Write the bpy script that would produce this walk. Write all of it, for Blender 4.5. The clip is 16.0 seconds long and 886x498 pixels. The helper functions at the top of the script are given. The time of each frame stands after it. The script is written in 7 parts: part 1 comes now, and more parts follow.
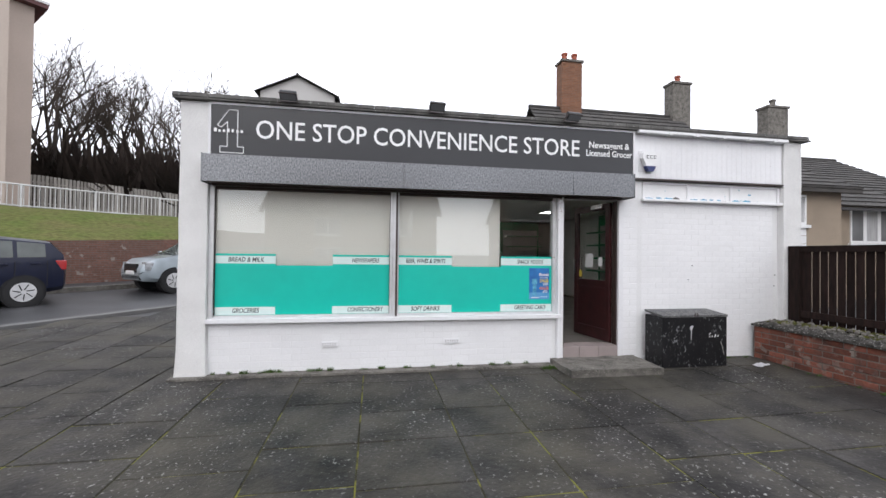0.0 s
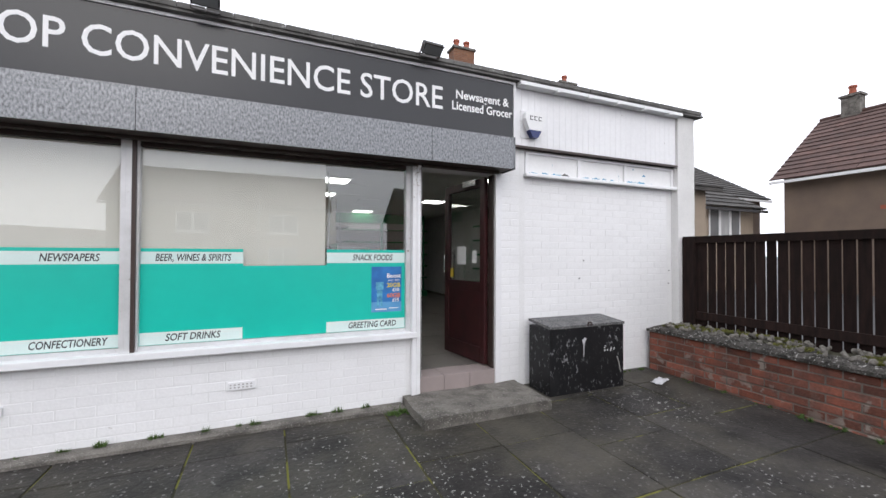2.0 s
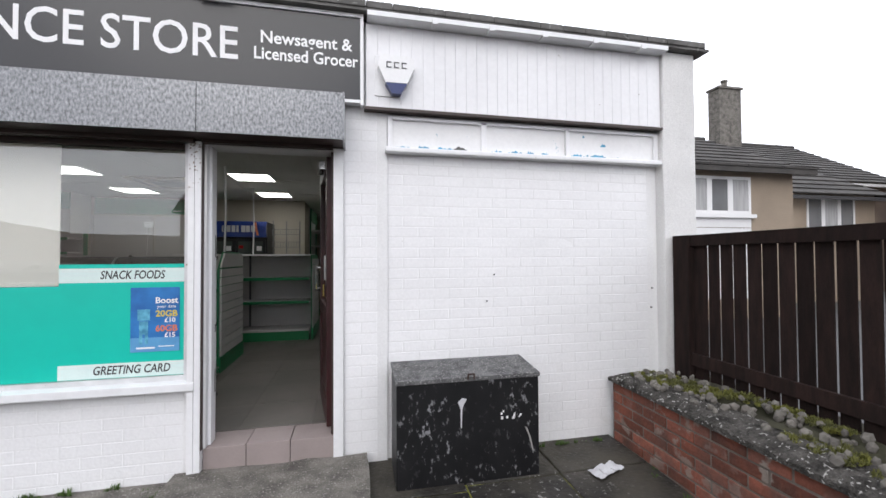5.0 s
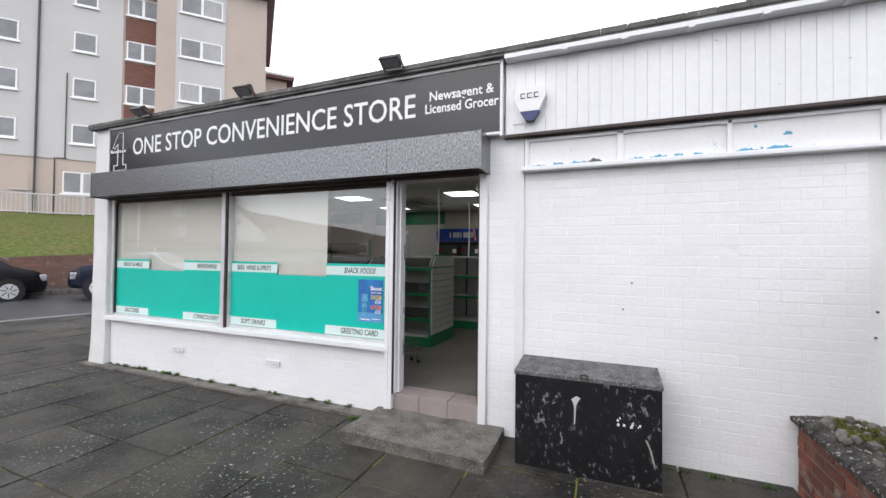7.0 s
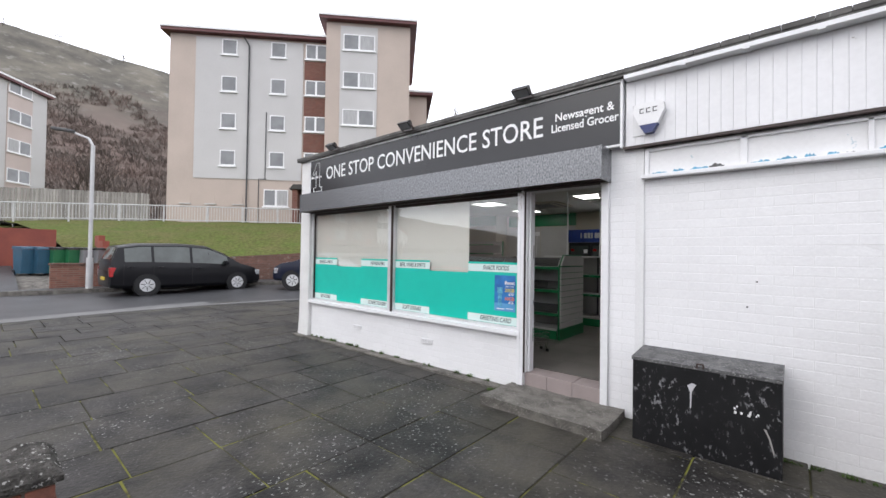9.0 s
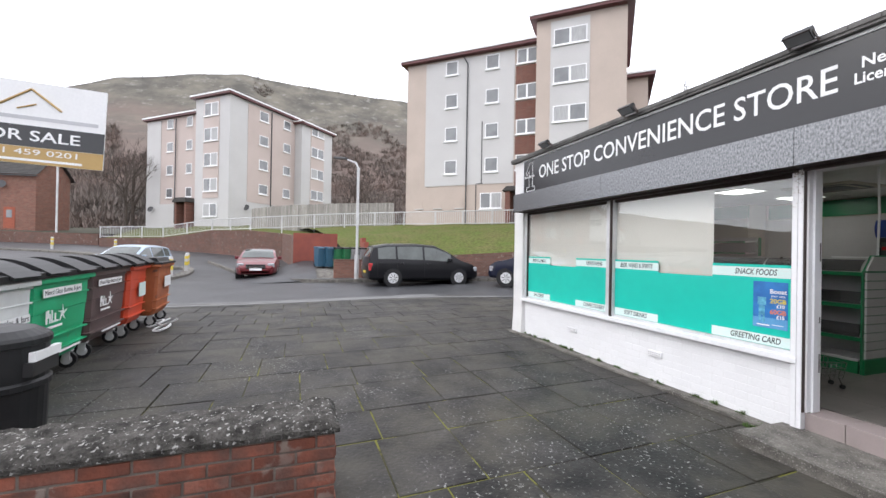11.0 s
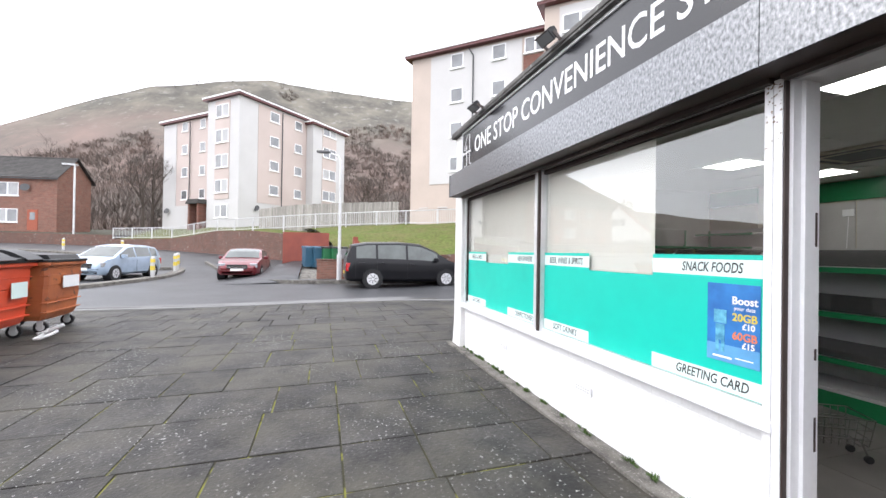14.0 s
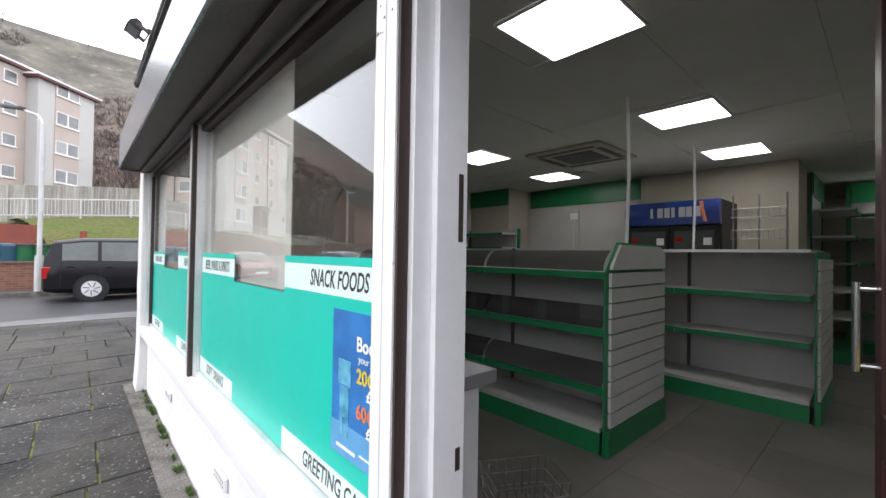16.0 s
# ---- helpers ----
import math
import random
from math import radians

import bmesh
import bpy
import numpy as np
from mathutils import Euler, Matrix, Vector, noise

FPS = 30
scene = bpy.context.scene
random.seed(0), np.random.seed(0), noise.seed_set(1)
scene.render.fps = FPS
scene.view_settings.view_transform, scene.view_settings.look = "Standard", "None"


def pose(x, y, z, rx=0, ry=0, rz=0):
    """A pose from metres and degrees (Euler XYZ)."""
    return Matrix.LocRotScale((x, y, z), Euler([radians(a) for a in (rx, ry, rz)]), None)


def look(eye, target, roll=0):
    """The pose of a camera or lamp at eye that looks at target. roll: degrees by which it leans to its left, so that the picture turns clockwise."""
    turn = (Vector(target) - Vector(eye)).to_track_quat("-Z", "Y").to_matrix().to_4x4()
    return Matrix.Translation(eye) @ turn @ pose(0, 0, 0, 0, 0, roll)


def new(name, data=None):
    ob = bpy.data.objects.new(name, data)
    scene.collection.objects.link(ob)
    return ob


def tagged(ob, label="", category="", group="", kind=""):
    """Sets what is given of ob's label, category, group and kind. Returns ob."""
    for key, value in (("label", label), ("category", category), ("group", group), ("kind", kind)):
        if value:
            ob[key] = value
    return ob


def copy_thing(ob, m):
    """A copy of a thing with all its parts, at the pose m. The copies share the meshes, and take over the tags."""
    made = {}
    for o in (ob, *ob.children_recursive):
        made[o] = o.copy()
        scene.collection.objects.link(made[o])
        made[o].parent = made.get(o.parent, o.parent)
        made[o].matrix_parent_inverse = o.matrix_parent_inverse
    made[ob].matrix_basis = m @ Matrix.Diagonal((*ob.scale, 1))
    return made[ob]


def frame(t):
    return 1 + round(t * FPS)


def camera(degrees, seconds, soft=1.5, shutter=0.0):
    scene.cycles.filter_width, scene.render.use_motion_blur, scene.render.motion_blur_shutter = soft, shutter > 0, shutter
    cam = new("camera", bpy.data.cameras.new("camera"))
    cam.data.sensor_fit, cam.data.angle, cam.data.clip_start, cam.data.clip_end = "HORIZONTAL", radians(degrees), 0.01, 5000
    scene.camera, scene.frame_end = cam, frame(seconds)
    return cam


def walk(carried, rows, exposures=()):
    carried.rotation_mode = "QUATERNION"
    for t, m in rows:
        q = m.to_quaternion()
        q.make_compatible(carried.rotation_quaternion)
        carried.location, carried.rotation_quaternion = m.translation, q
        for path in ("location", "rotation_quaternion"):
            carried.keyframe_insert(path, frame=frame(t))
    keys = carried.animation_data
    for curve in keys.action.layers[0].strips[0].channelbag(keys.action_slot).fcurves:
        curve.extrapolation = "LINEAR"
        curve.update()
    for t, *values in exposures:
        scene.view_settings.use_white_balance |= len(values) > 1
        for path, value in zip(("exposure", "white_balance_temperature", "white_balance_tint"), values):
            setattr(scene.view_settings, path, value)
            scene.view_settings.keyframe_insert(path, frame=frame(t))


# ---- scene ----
cam = camera(95.2, 16.0)
METRES, EYE, TILT, LEAN, TURN = 10.1, 1.5, 0.0, 0.0, -9.8
ROWS = [
    (0.0, 0.0, 0.0, 0.0, -0.01, 0.74, -0.66),
    (0.5, 0.0294, 0.0381, -0.0012, -2.62, 0.68, -0.59),
    (1.0, 0.0507, 0.0781, -0.0019, -7.68, 0.82, -0.46),
    (1.5, 0.0698, 0.1199, -0.0045, -11.45, 0.84, -0.27),
    (2.0, 0.091, 0.1621, -0.0059, -13.38, 0.8, -0.2),
    (2.5, 0.1183, 0.1978, -0.0079, -14.24, 0.87, -0.06),
    (3.0, 0.1528, 0.2267, -0.0074, -14.4, 0.82, -0.04),
    (3.5, 0.1894, 0.249, -0.0057, -14.26, 0.93, 0.22),
    (6.0, 0.3509, 0.2589, 0.0047, 14.26, 1.15, -0.29),
    (6.5, 0.37, 0.2491, 0.0054, 24.07, 1.16, -0.47),
    (7.0, 0.3901, 0.2379, 0.006, 32.12, 1.08, -0.69),
    (7.5, 0.4087, 0.2218, 0.0054, 35.23, 1.08, -0.66),
    (8.0, 0.4241, 0.2097, 0.0046, 39.5, 0.96, -0.74),
    (8.5, 0.4327, 0.1977, 0.0035, 45.55, 0.96, -0.8),
    (9.0, 0.437, 0.1835, 0.005, 50.72, 0.89, -0.84),
    (9.5, 0.439, 0.1744, 0.0058, 57.15, 0.79, -0.9),
    (10.0, 0.4387, 0.1699, 0.0068, 64.79, 0.62, -0.92),
    (12.5, 0.378, 0.257, 0.0012, 91.85, 0.16, -0.86),
    (13.0, 0.3588, 0.2916, -0.0003, 91.89, 0.25, -0.78),
    (13.5, 0.3363, 0.3243, -0.002, 90.66, 0.27, -0.73),
    (14.0, 0.314, 0.3582, -0.0027, 83.36, 0.4, -0.88),
    (14.5, 0.2927, 0.3924, -0.0034, 76.33, 0.49, -0.86),
    (15.0, 0.2697, 0.4234, -0.0028, 68.65, 0.64, -0.91),
    (15.5, 0.2501, 0.4562, -0.003, 62.03, 0.73, -0.82),
    (16.0, 0.2302, 0.4897, -0.0008, 57.64, 0.8, -0.88),
]
walk(cam, [(t, pose(0, 0, EYE, TILT, LEAN, TURN) @ pose(METRES * x, METRES * y, METRES * z, 90 + pitch, roll, yaw)) for t, x, y, z, yaw, pitch, roll in ROWS],
     exposures=[(0.0, -0.15), (3.5, -0.05), (6.5, 0.0), (9.5, -0.05), (11.5, 0.38), (13.0, 0.74), (14.5, 0.68), (16.0, 0.48)])

# ---- light ----
SKY = 2.15
world = bpy.data.worlds.new("overcast_sky")
scene.world = world
world.use_nodes = True
wn, wl = world.node_tree.nodes, world.node_tree.links
sky = wn.new("ShaderNodeTexSky")
sky.sky_type, sky.sun_disc = "NISHITA", False
sky.sun_elevation, sky.sun_rotation = radians(38), radians(200)
sky.air_density, sky.dust_density, sky.ozone_density = 1.0, 4.0, 1.0
sky_dim = wn.new("ShaderNodeVectorMath")
sky_dim.operation = "SCALE"
sky_dim.inputs["Scale"].default_value = 0.10
wl.new(sky.outputs[0], sky_dim.inputs[0])
cloud = wn.new("ShaderNodeMix")
cloud.data_type = "RGBA"
cloud.inputs["Factor"].default_value = 0.9
cloud.inputs["B"].default_value = (SKY * 0.985, SKY, SKY * 1.085, 1)
wl.new(sky_dim.outputs[0], cloud.inputs["A"])
wl.new(cloud.outputs["Result"], wn["Background"].inputs["Color"])
wn["Background"].inputs["Strength"].default_value = 1.0
sun_data = bpy.data.lights.new("sun", "SUN")
sun_data.energy, sun_data.angle, sun_data.color = 0.6, radians(40), (1.0, 0.97, 0.93)
sun = new("sun", sun_data)
sun.matrix_world = look((0, 0, 0), (0.22, 0.75, -0.62))


# ---- materials ----
def shade(name, a, b=None, rough=0.8, metal=0.0, scale=3.0, fine=60.0, bump=0.2, spots=None, spot_scale=9.0,
          spot_cut=0.62, vary=0.0, coat=0.0, dist=0.004, detail=4.0, stretch=(1, 1, 1), spec=0.5, island=False, grainy=None, patchy=False, bricks=None, moss=None, patch=0.9, moss_scale=1.7, spot_rough=0.5):
    """Two tones mixed by broad noise, fine relief, and speckles of a third tone; vary: change from piece to piece."""
    m = bpy.data.materials.new(name)
    m.use_nodes = True
    n, l = m.node_tree.nodes, m.node_tree.links
    p = n["Principled BSDF"]
    p.inputs["Roughness"].default_value, p.inputs["Metallic"].default_value = rough, metal
    p.inputs["Specular IOR Level"].default_value = spec
    p.inputs["Coat Weight"].default_value = coat
    p.inputs["Coat Roughness"].default_value = 0.06
    b = b or tuple(c * 0.82 for c in a)
    geo, mp = n.new("ShaderNodeNewGeometry"), n.new("ShaderNodeMapping")
    mp.inputs["Scale"].default_value = stretch
    l.new(geo.outputs["Position"], mp.inputs[0])
    big, small = n.new("ShaderNodeTexNoise"), n.new("ShaderNodeTexNoise")
    for t, s, d in ((big, scale, detail), (small, fine, 3.0)):
        t.inputs["Scale"].default_value, t.inputs["Detail"].default_value = s, d
        l.new(mp.outputs[0], t.inputs[0])
    ramp = n.new("ShaderNodeMapRange")
    ramp.inputs["From Min"].default_value, ramp.inputs["From Max"].default_value = 0.33, 0.68
    l.new(big.outputs[0], ramp.inputs[0])
    mix = n.new("ShaderNodeMix")
    mix.data_type = "RGBA"
    mix.inputs["A"].default_value, mix.inputs["B"].default_value = (*a, 1), (*b, 1)
    l.new(ramp.outputs[0], mix.inputs["Factor"])
    out = mix.outputs["Result"]
    if bricks:
        sep, add, com, bt = (n.new("ShaderNode" + k) for k in ("SeparateXYZ", "Math", "CombineXYZ", "TexBrick"))
        l.new(geo.outputs["Position"], sep.inputs[0])
        l.new(sep.outputs["X"], add.inputs[0])
        l.new(sep.outputs["Y"], add.inputs[1])
        l.new(add.outputs[0], com.inputs["X"])
        l.new(sep.outputs["Z"], com.inputs["Y"])
        l.new(com.outputs[0], bt.inputs["Vector"])
        bt.inputs["Scale"].default_value, bt.inputs["Brick Width"].default_value, bt.inputs["Row Height"].default_value = 1.0, 0.30, 0.075
        bt.inputs["Mortar Size"].default_value, bt.inputs["Bias"].default_value = 0.007, 0.0
        bt.inputs["Color2"].default_value, bt.inputs["Mortar"].default_value = (*[c * 0.62 for c in a], 1), (*bricks, 1)
        l.new(out, bt.inputs["Color1"])
        out = bt.outputs["Color"]
    grain = n.new("ShaderNodeMix")
    grain.data_type, grain.blend_type = "RGBA", "MULTIPLY"
    grain.inputs["Factor"].default_value = grainy if grainy is not None else (0.35 if bump >= 0.25 else 0.07)
    gr = n.new("ShaderNodeMapRange")
    gr.inputs["From Min"].default_value, gr.inputs["From Max"].default_value = 0.3, 0.7
    gr.inputs["To Min"].default_value, gr.inputs["To Max"].default_value = 0.55, 1.2
    l.new(small.outputs[0], gr.inputs[0])
    l.new(out, grain.inputs["A"])
    l.new(gr.outputs[0], grain.inputs["B"])
    out = grain.outputs["Result"]
    if vary:
        inf = n.new("ShaderNodeObjectInfo")
        hv = n.new("ShaderNodeHueSaturation")
        vr = n.new("ShaderNodeMapRange")
        vr.inputs["To Min"].default_value, vr.inputs["To Max"].default_value = 1 - vary, 1 + vary
        l.new(geo.outputs["Random Per Island"] if island else inf.outputs["Random"], vr.inputs[0])
        l.new(vr.outputs[0], hv.inputs["Value"])
        l.new(out, hv.inputs["Color"])
        out = hv.outputs[0]
    if spots:
        sp = n.new("ShaderNodeTexNoise")
        sp.inputs["Scale"].default_value, sp.inputs["Detail"].default_value, sp.inputs["Roughness"].default_value = spot_scale, 6.0, spot_rough
        l.new(mp.outputs[0], sp.inputs[0])
        sr = n.new("ShaderNodeMapRange")
        sr.inputs["From Min"].default_value, sr.inputs["From Max"].default_value = spot_cut, spot_cut + 0.05
        l.new(sp.outputs[0], sr.inputs[0])
        spot = sr.outputs[0]
        if patchy:
            pn, pr, pm = n.new("ShaderNodeTexNoise"), n.new("ShaderNodeMapRange"), n.new("ShaderNodeMath")
            pn.inputs["Scale"].default_value, pn.inputs["Detail"].default_value = patch, 3.0
            pr.inputs["From Min"].default_value, pr.inputs["From Max"].default_value = 0.40, 0.64
            pr.inputs["To Min"].default_value = 0.10
            pm.operation = "MULTIPLY"
            l.new(geo.outputs["Position"], pn.inputs[0])
            l.new(pn.outputs[0], pr.inputs[0])
            l.new(pr.outputs[0], pm.inputs[0])
            l.new(spot, pm.inputs[1])
            spot = pm.outputs[0]
        sm = n.new("ShaderNodeMix")
        sm.data_type = "RGBA"
        sm.inputs["B"].default_value = (*spots, 1)
        l.new(spot, sm.inputs["Factor"])
        l.new(out, sm.inputs["A"])
        out = sm.outputs["Result"]
    if moss:
        mn, mr, mm = n.new("ShaderNodeTexNoise"), n.new("ShaderNodeMapRange"), n.new("ShaderNodeMix")
        mn.inputs["Scale"].default_value, mn.inputs["Detail"].default_value, mn.inputs["Roughness"].default_value = moss_scale, 9.0, 0.68
        mr.inputs["From Min"].default_value, mr.inputs["From Max"].default_value, mr.inputs["To Max"].default_value = 0.44, 0.66, 0.9
        mm.data_type = "RGBA"
        mm.inputs["B"].default_value = (*moss, 1)
        l.new(geo.outputs["Position"], mn.inputs[0])
        l.new(mn.outputs[0], mr.inputs[0])
        l.new(mr.outputs[0], mm.inputs["Factor"])
        l.new(out, mm.inputs["A"])
        out = mm.outputs["Result"]
    l.new(out, p.inputs["Base Color"])
    if bump:
        bp = n.new("ShaderNodeBump")
        bp.inputs["Strength"].default_value, bp.inputs["Distance"].default_value = bump, dist
        l.new(small.outputs[0], bp.inputs["Height"])
        l.new(bp.outputs[0], p.inputs["Normal"])
    return m


def glow(name, colour, strength):
    m = bpy.data.materials.new(name)
    m.use_nodes = True
    p = m.node_tree.nodes["Principled BSDF"]
    p.inputs["Base Color"].default_value = (*colour, 1)
    p.inputs["Emission Color"].default_value = (*colour, 1)
    p.inputs["Emission Strength"].default_value = strength
    return m


def clear_glass(name, tint=(0.97, 0.985, 0.975)):
    """Thin clear pane: passes light straight on, and mirrors by Fresnel."""
    m = bpy.data.materials.new(name)
    m.use_nodes = True
    n, l = m.node_tree.nodes, m.node_tree.links
    n.remove(n["Principled BSDF"])
    tr, gl, fr, mx = (n.new("ShaderNode" + k) for k in ("BsdfTransparent", "BsdfGlossy", "LayerWeight", "MixShader"))
    tr.inputs[0].default_value = (*tint, 1)
    gl.inputs["Roughness"].default_value = 0.004
    power, weight = n.new("ShaderNodeMath"), n.new("ShaderNodeMapRange")
    power.operation, power.inputs[1].default_value = "POWER", 3.4
    weight.inputs["To Min"].default_value, weight.inputs["To Max"].default_value = 0.08, 0.95
    l.new(fr.outputs["Facing"], power.inputs[0])
    l.new(power.outputs[0], weight.inputs[0])
    l.new(weight.outputs[0], mx.inputs[0])
    l.new(tr.outputs[0], mx.inputs[1])
    l.new(gl.outputs[0], mx.inputs[2])
    l.new(mx.outputs[0], n["Material Output"].inputs[0])
    return m


def hill_ground():
    """Hillside: purple-brown wood and bracken low down, ochre grass with grey rock higher up, broken by noise. The
    tones are lightened to stand in for haze.
    """
    m = bpy.data.materials.new("bracken_hillside")
    m.use_nodes = True
    n, l = m.node_tree.nodes, m.node_tree.links
    p = n["Principled BSDF"]
    p.inputs["Roughness"].default_value = 1.0
    p.inputs["Specular IOR Level"].default_value = 0.1
    geo, sep = n.new("ShaderNodeNewGeometry"), n.new("ShaderNodeSeparateXYZ")
    l.new(geo.outputs["Position"], sep.inputs[0])

    def cloud_of(scale, detail, lo, hi):
        t, r = n.new("ShaderNodeTexNoise"), n.new("ShaderNodeMapRange")
        t.inputs["Scale"].default_value, t.inputs["Detail"].default_value, t.inputs["Roughness"].default_value = scale, detail, 0.65
        r.inputs["From Min"].default_value, r.inputs["From Max"].default_value = lo, hi
        l.new(geo.outputs["Position"], t.inputs[0])
        l.new(t.outputs[0], r.inputs[0])
        return r.outputs[0]

    def blend(f, a, b):
        x = n.new("ShaderNodeMix")
        x.data_type = "RGBA"
        l.new(f, x.inputs["Factor"])
        for k, v in (("A", a), ("B", b)):
            if isinstance(v, tuple):
                x.inputs[k].default_value = (*v, 1)
            else:
                l.new(v, x.inputs[k])
        return x.outputs["Result"]

    low = blend(cloud_of(0.12, 9, 0.35, 0.65), (0.170, 0.132, 0.116), (0.105, 0.096, 0.084))
    low = blend(cloud_of(0.03, 6, 0.45, 0.62), low, (0.19, 0.142, 0.124))
    high = blend(cloud_of(0.06, 10, 0.36, 0.62), (0.175, 0.160, 0.132), (0.092, 0.087, 0.077))
    high = blend(cloud_of(0.2, 8, 0.56, 0.68), high, (0.22, 0.21, 0.19))
    off, add, step_ = n.new("ShaderNodeMath"), n.new("ShaderNodeMath"), n.new("ShaderNodeMapRange")
    off.operation, off.inputs[1].default_value = "MULTIPLY", 55.0
    l.new(cloud_of(0.025, 8, 0.0, 1.0), off.inputs[0])
    l.new(sep.outputs["Z"], add.inputs[0])
    l.new(off.outputs[0], add.inputs[1])
    step_.inputs["From Min"].default_value, step_.inputs["From Max"].default_value = 72.0, 100.0
    l.new(add.outputs[0], step_.inputs[0])
    l.new(blend(step_.outputs[0], low, high), p.inputs["Base Color"])
    return m


M = {}
M["white_brick"] = shade("white_painted_brick", (0.82, 0.82, 0.825), (0.77, 0.77, 0.775), 0.65, scale=1.3, fine=55, bump=0.35, dist=0.004, vary=0.015, spots=(0.45, 0.43, 0.40), spot_scale=9, spot_cut=0.76, grainy=0.08)
M["white_joint"] = shade("white_painted_mortar", (0.79, 0.79, 0.79), (0.74, 0.74, 0.74), 0.7, scale=2, fine=70, bump=0.35, grainy=0.1)
M["roughcast"] = shade("white_roughcast", (0.80, 0.795, 0.78), (0.73, 0.725, 0.71), 0.9, scale=3.5, fine=150, bump=0.9, dist=0.008, detail=8)
M["white_paint"] = shade("white_gloss_paint", (0.80, 0.80, 0.81), (0.76, 0.76, 0.77), 0.4, scale=2.5, fine=30, bump=0.06, spots=(0.36, 0.33, 0.30), spot_scale=16, spot_cut=0.73)
M["peeling"] = shade("peeling_white_paint", (0.80, 0.80, 0.80), (0.74, 0.74, 0.74), 0.6, scale=3, fine=40, bump=0.2, spots=(0.10, 0.30, 0.40), spot_scale=20, spot_cut=0.69)
M["aluminium"] = shade("weathered_aluminium", (0.70, 0.70, 0.71), (0.56, 0.56, 0.56), 0.45, 0.3, scale=6, fine=50, bump=0.08, spots=(0.2, 0.13, 0.08), spot_scale=26, spot_cut=0.70)
M["dark_frame"] = shade("dark_brown_frame", (0.035, 0.022, 0.018), (0.05, 0.03, 0.025), 0.5, scale=8)
M["galvanised"] = shade("galvanised_steel", (0.29, 0.297, 0.31), (0.095, 0.099, 0.106), 0.25, 0.5, scale=75, fine=200, bump=0.02, detail=7.0, grainy=0.3, stretch=(1.0, 1, 0.55), spec=0.55)
M["sign_black"] = shade("charcoal_sign_panel", (0.0185, 0.019, 0.022), (0.015, 0.0155, 0.018), 0.2, scale=1.2, fine=20, bump=0.01, spots=(0.06, 0.06, 0.06), spot_scale=40, spot_cut=0.77, spec=0.5)
M["letter"] = shade("white_vinyl", (0.82, 0.82, 0.82), (0.78, 0.78, 0.78), 0.4, bump=0)
M["ink"] = shade("black_vinyl", (0.02, 0.02, 0.022), (0.025, 0.025, 0.025), 0.4, bump=0)
M["teal"] = shade("teal_window_vinyl", (0.006, 0.52, 0.41), (0.007, 0.48, 0.38), 0.33, scale=1.5, fine=8, bump=0.01)
M["pale"] = shade("pale_mint_vinyl", (0.66, 0.78, 0.75), (0.62, 0.75, 0.72), 0.5, bump=0)
M["blind"] = shade("beige_window_film", (0.77, 0.73, 0.685), (0.73, 0.69, 0.645), 0.6, scale=1.0, fine=12, bump=0.02)
M["glass"] = clear_glass("shop_glass")
M["roof_felt"] = shade("mossy_roof_edge", (0.16, 0.155, 0.148), (0.085, 0.083, 0.078), 0.9, scale=5, fine=40, bump=0.5, spots=(0.26, 0.26, 0.25), spot_scale=18, spot_cut=0.64)
M["concrete"] = shade("worn_concrete", (0.225, 0.21, 0.185), (0.085, 0.078, 0.068), 0.9, scale=6, fine=110, bump=1.0, dist=0.012, spots=(0.30, 0.285, 0.26), spot_scale=75, spot_cut=0.60, grainy=0.8, detail=12)
M["asphalt"] = shade("damp_asphalt", (0.055, 0.056, 0.060), (0.030, 0.031, 0.033), 0.5, scale=0.7, fine=110, bump=0.4, dist=0.006, detail=9, grainy=0.5)
M["asphalt_light"] = shade("pale_asphalt_strip", (0.17, 0.168, 0.165), (0.115, 0.115, 0.115), 0.75, scale=0.8, fine=140, bump=0.3, dist=0.005)
M["slab"] = shade("mossy_paving_slab", (0.047, 0.0435, 0.041), (0.010, 0.0092, 0.0086), 0.6, scale=2.4, fine=34, bump=0.8, dist=0.008, vary=0.34, spots=(0.40, 0.40, 0.38), spot_scale=38, spot_cut=0.622, detail=12, patchy=True, spec=0.27, moss=(0.070, 0.064, 0.050), grainy=0.85, patch=0.8, moss_scale=1.1)
M["joint"] = shade("mossy_joint", (0.055, 0.051, 0.017), (0.016, 0.015, 0.011), 0.95, scale=1.4, fine=60, bump=0.6, spots=(0.145, 0.145, 0.024), spot_scale=2.6, spot_cut=0.50, detail=7)
M["soil"] = shade("verge_soil", (0.05, 0.05, 0.025), (0.035, 0.03, 0.02), 0.95, scale=3, fine=50, bump=0.6)
M["red_brick"] = shade("red_brick", (0.25, 0.085, 0.055), (0.115, 0.062, 0.050), 0.88, scale=6, fine=50, bump=0.7, dist=0.006, vary=0.34, spots=(0.27, 0.235, 0.205), spot_scale=7, spot_cut=0.56, spec=0.25, patchy=True, patch=2.2)
M["old_brick"] = shade("weathered_brown_brick", (0.20, 0.095, 0.070), (0.125, 0.073, 0.057), 0.9, scale=1.2, fine=14, bump=0.4, detail=7, spots=(0.22, 0.19, 0.165), spot_scale=5, spot_cut=0.63, bricks=(0.13, 0.11, 0.095))
M["mortar"] = shade("grey_mortar", (0.20, 0.165, 0.14), (0.115, 0.10, 0.085), 0.95, scale=5, fine=80, bump=0.5)
M["coping"] = shade("pebbly_concrete_coping", (0.125, 0.117, 0.107), (0.032, 0.030, 0.027), 0.95, scale=12, fine=80, bump=1.0, dist=0.03, spots=(0.40, 0.39, 0.37), spot_scale=42, spot_cut=0.60, detail=12, spec=0.25, grainy=0.7)
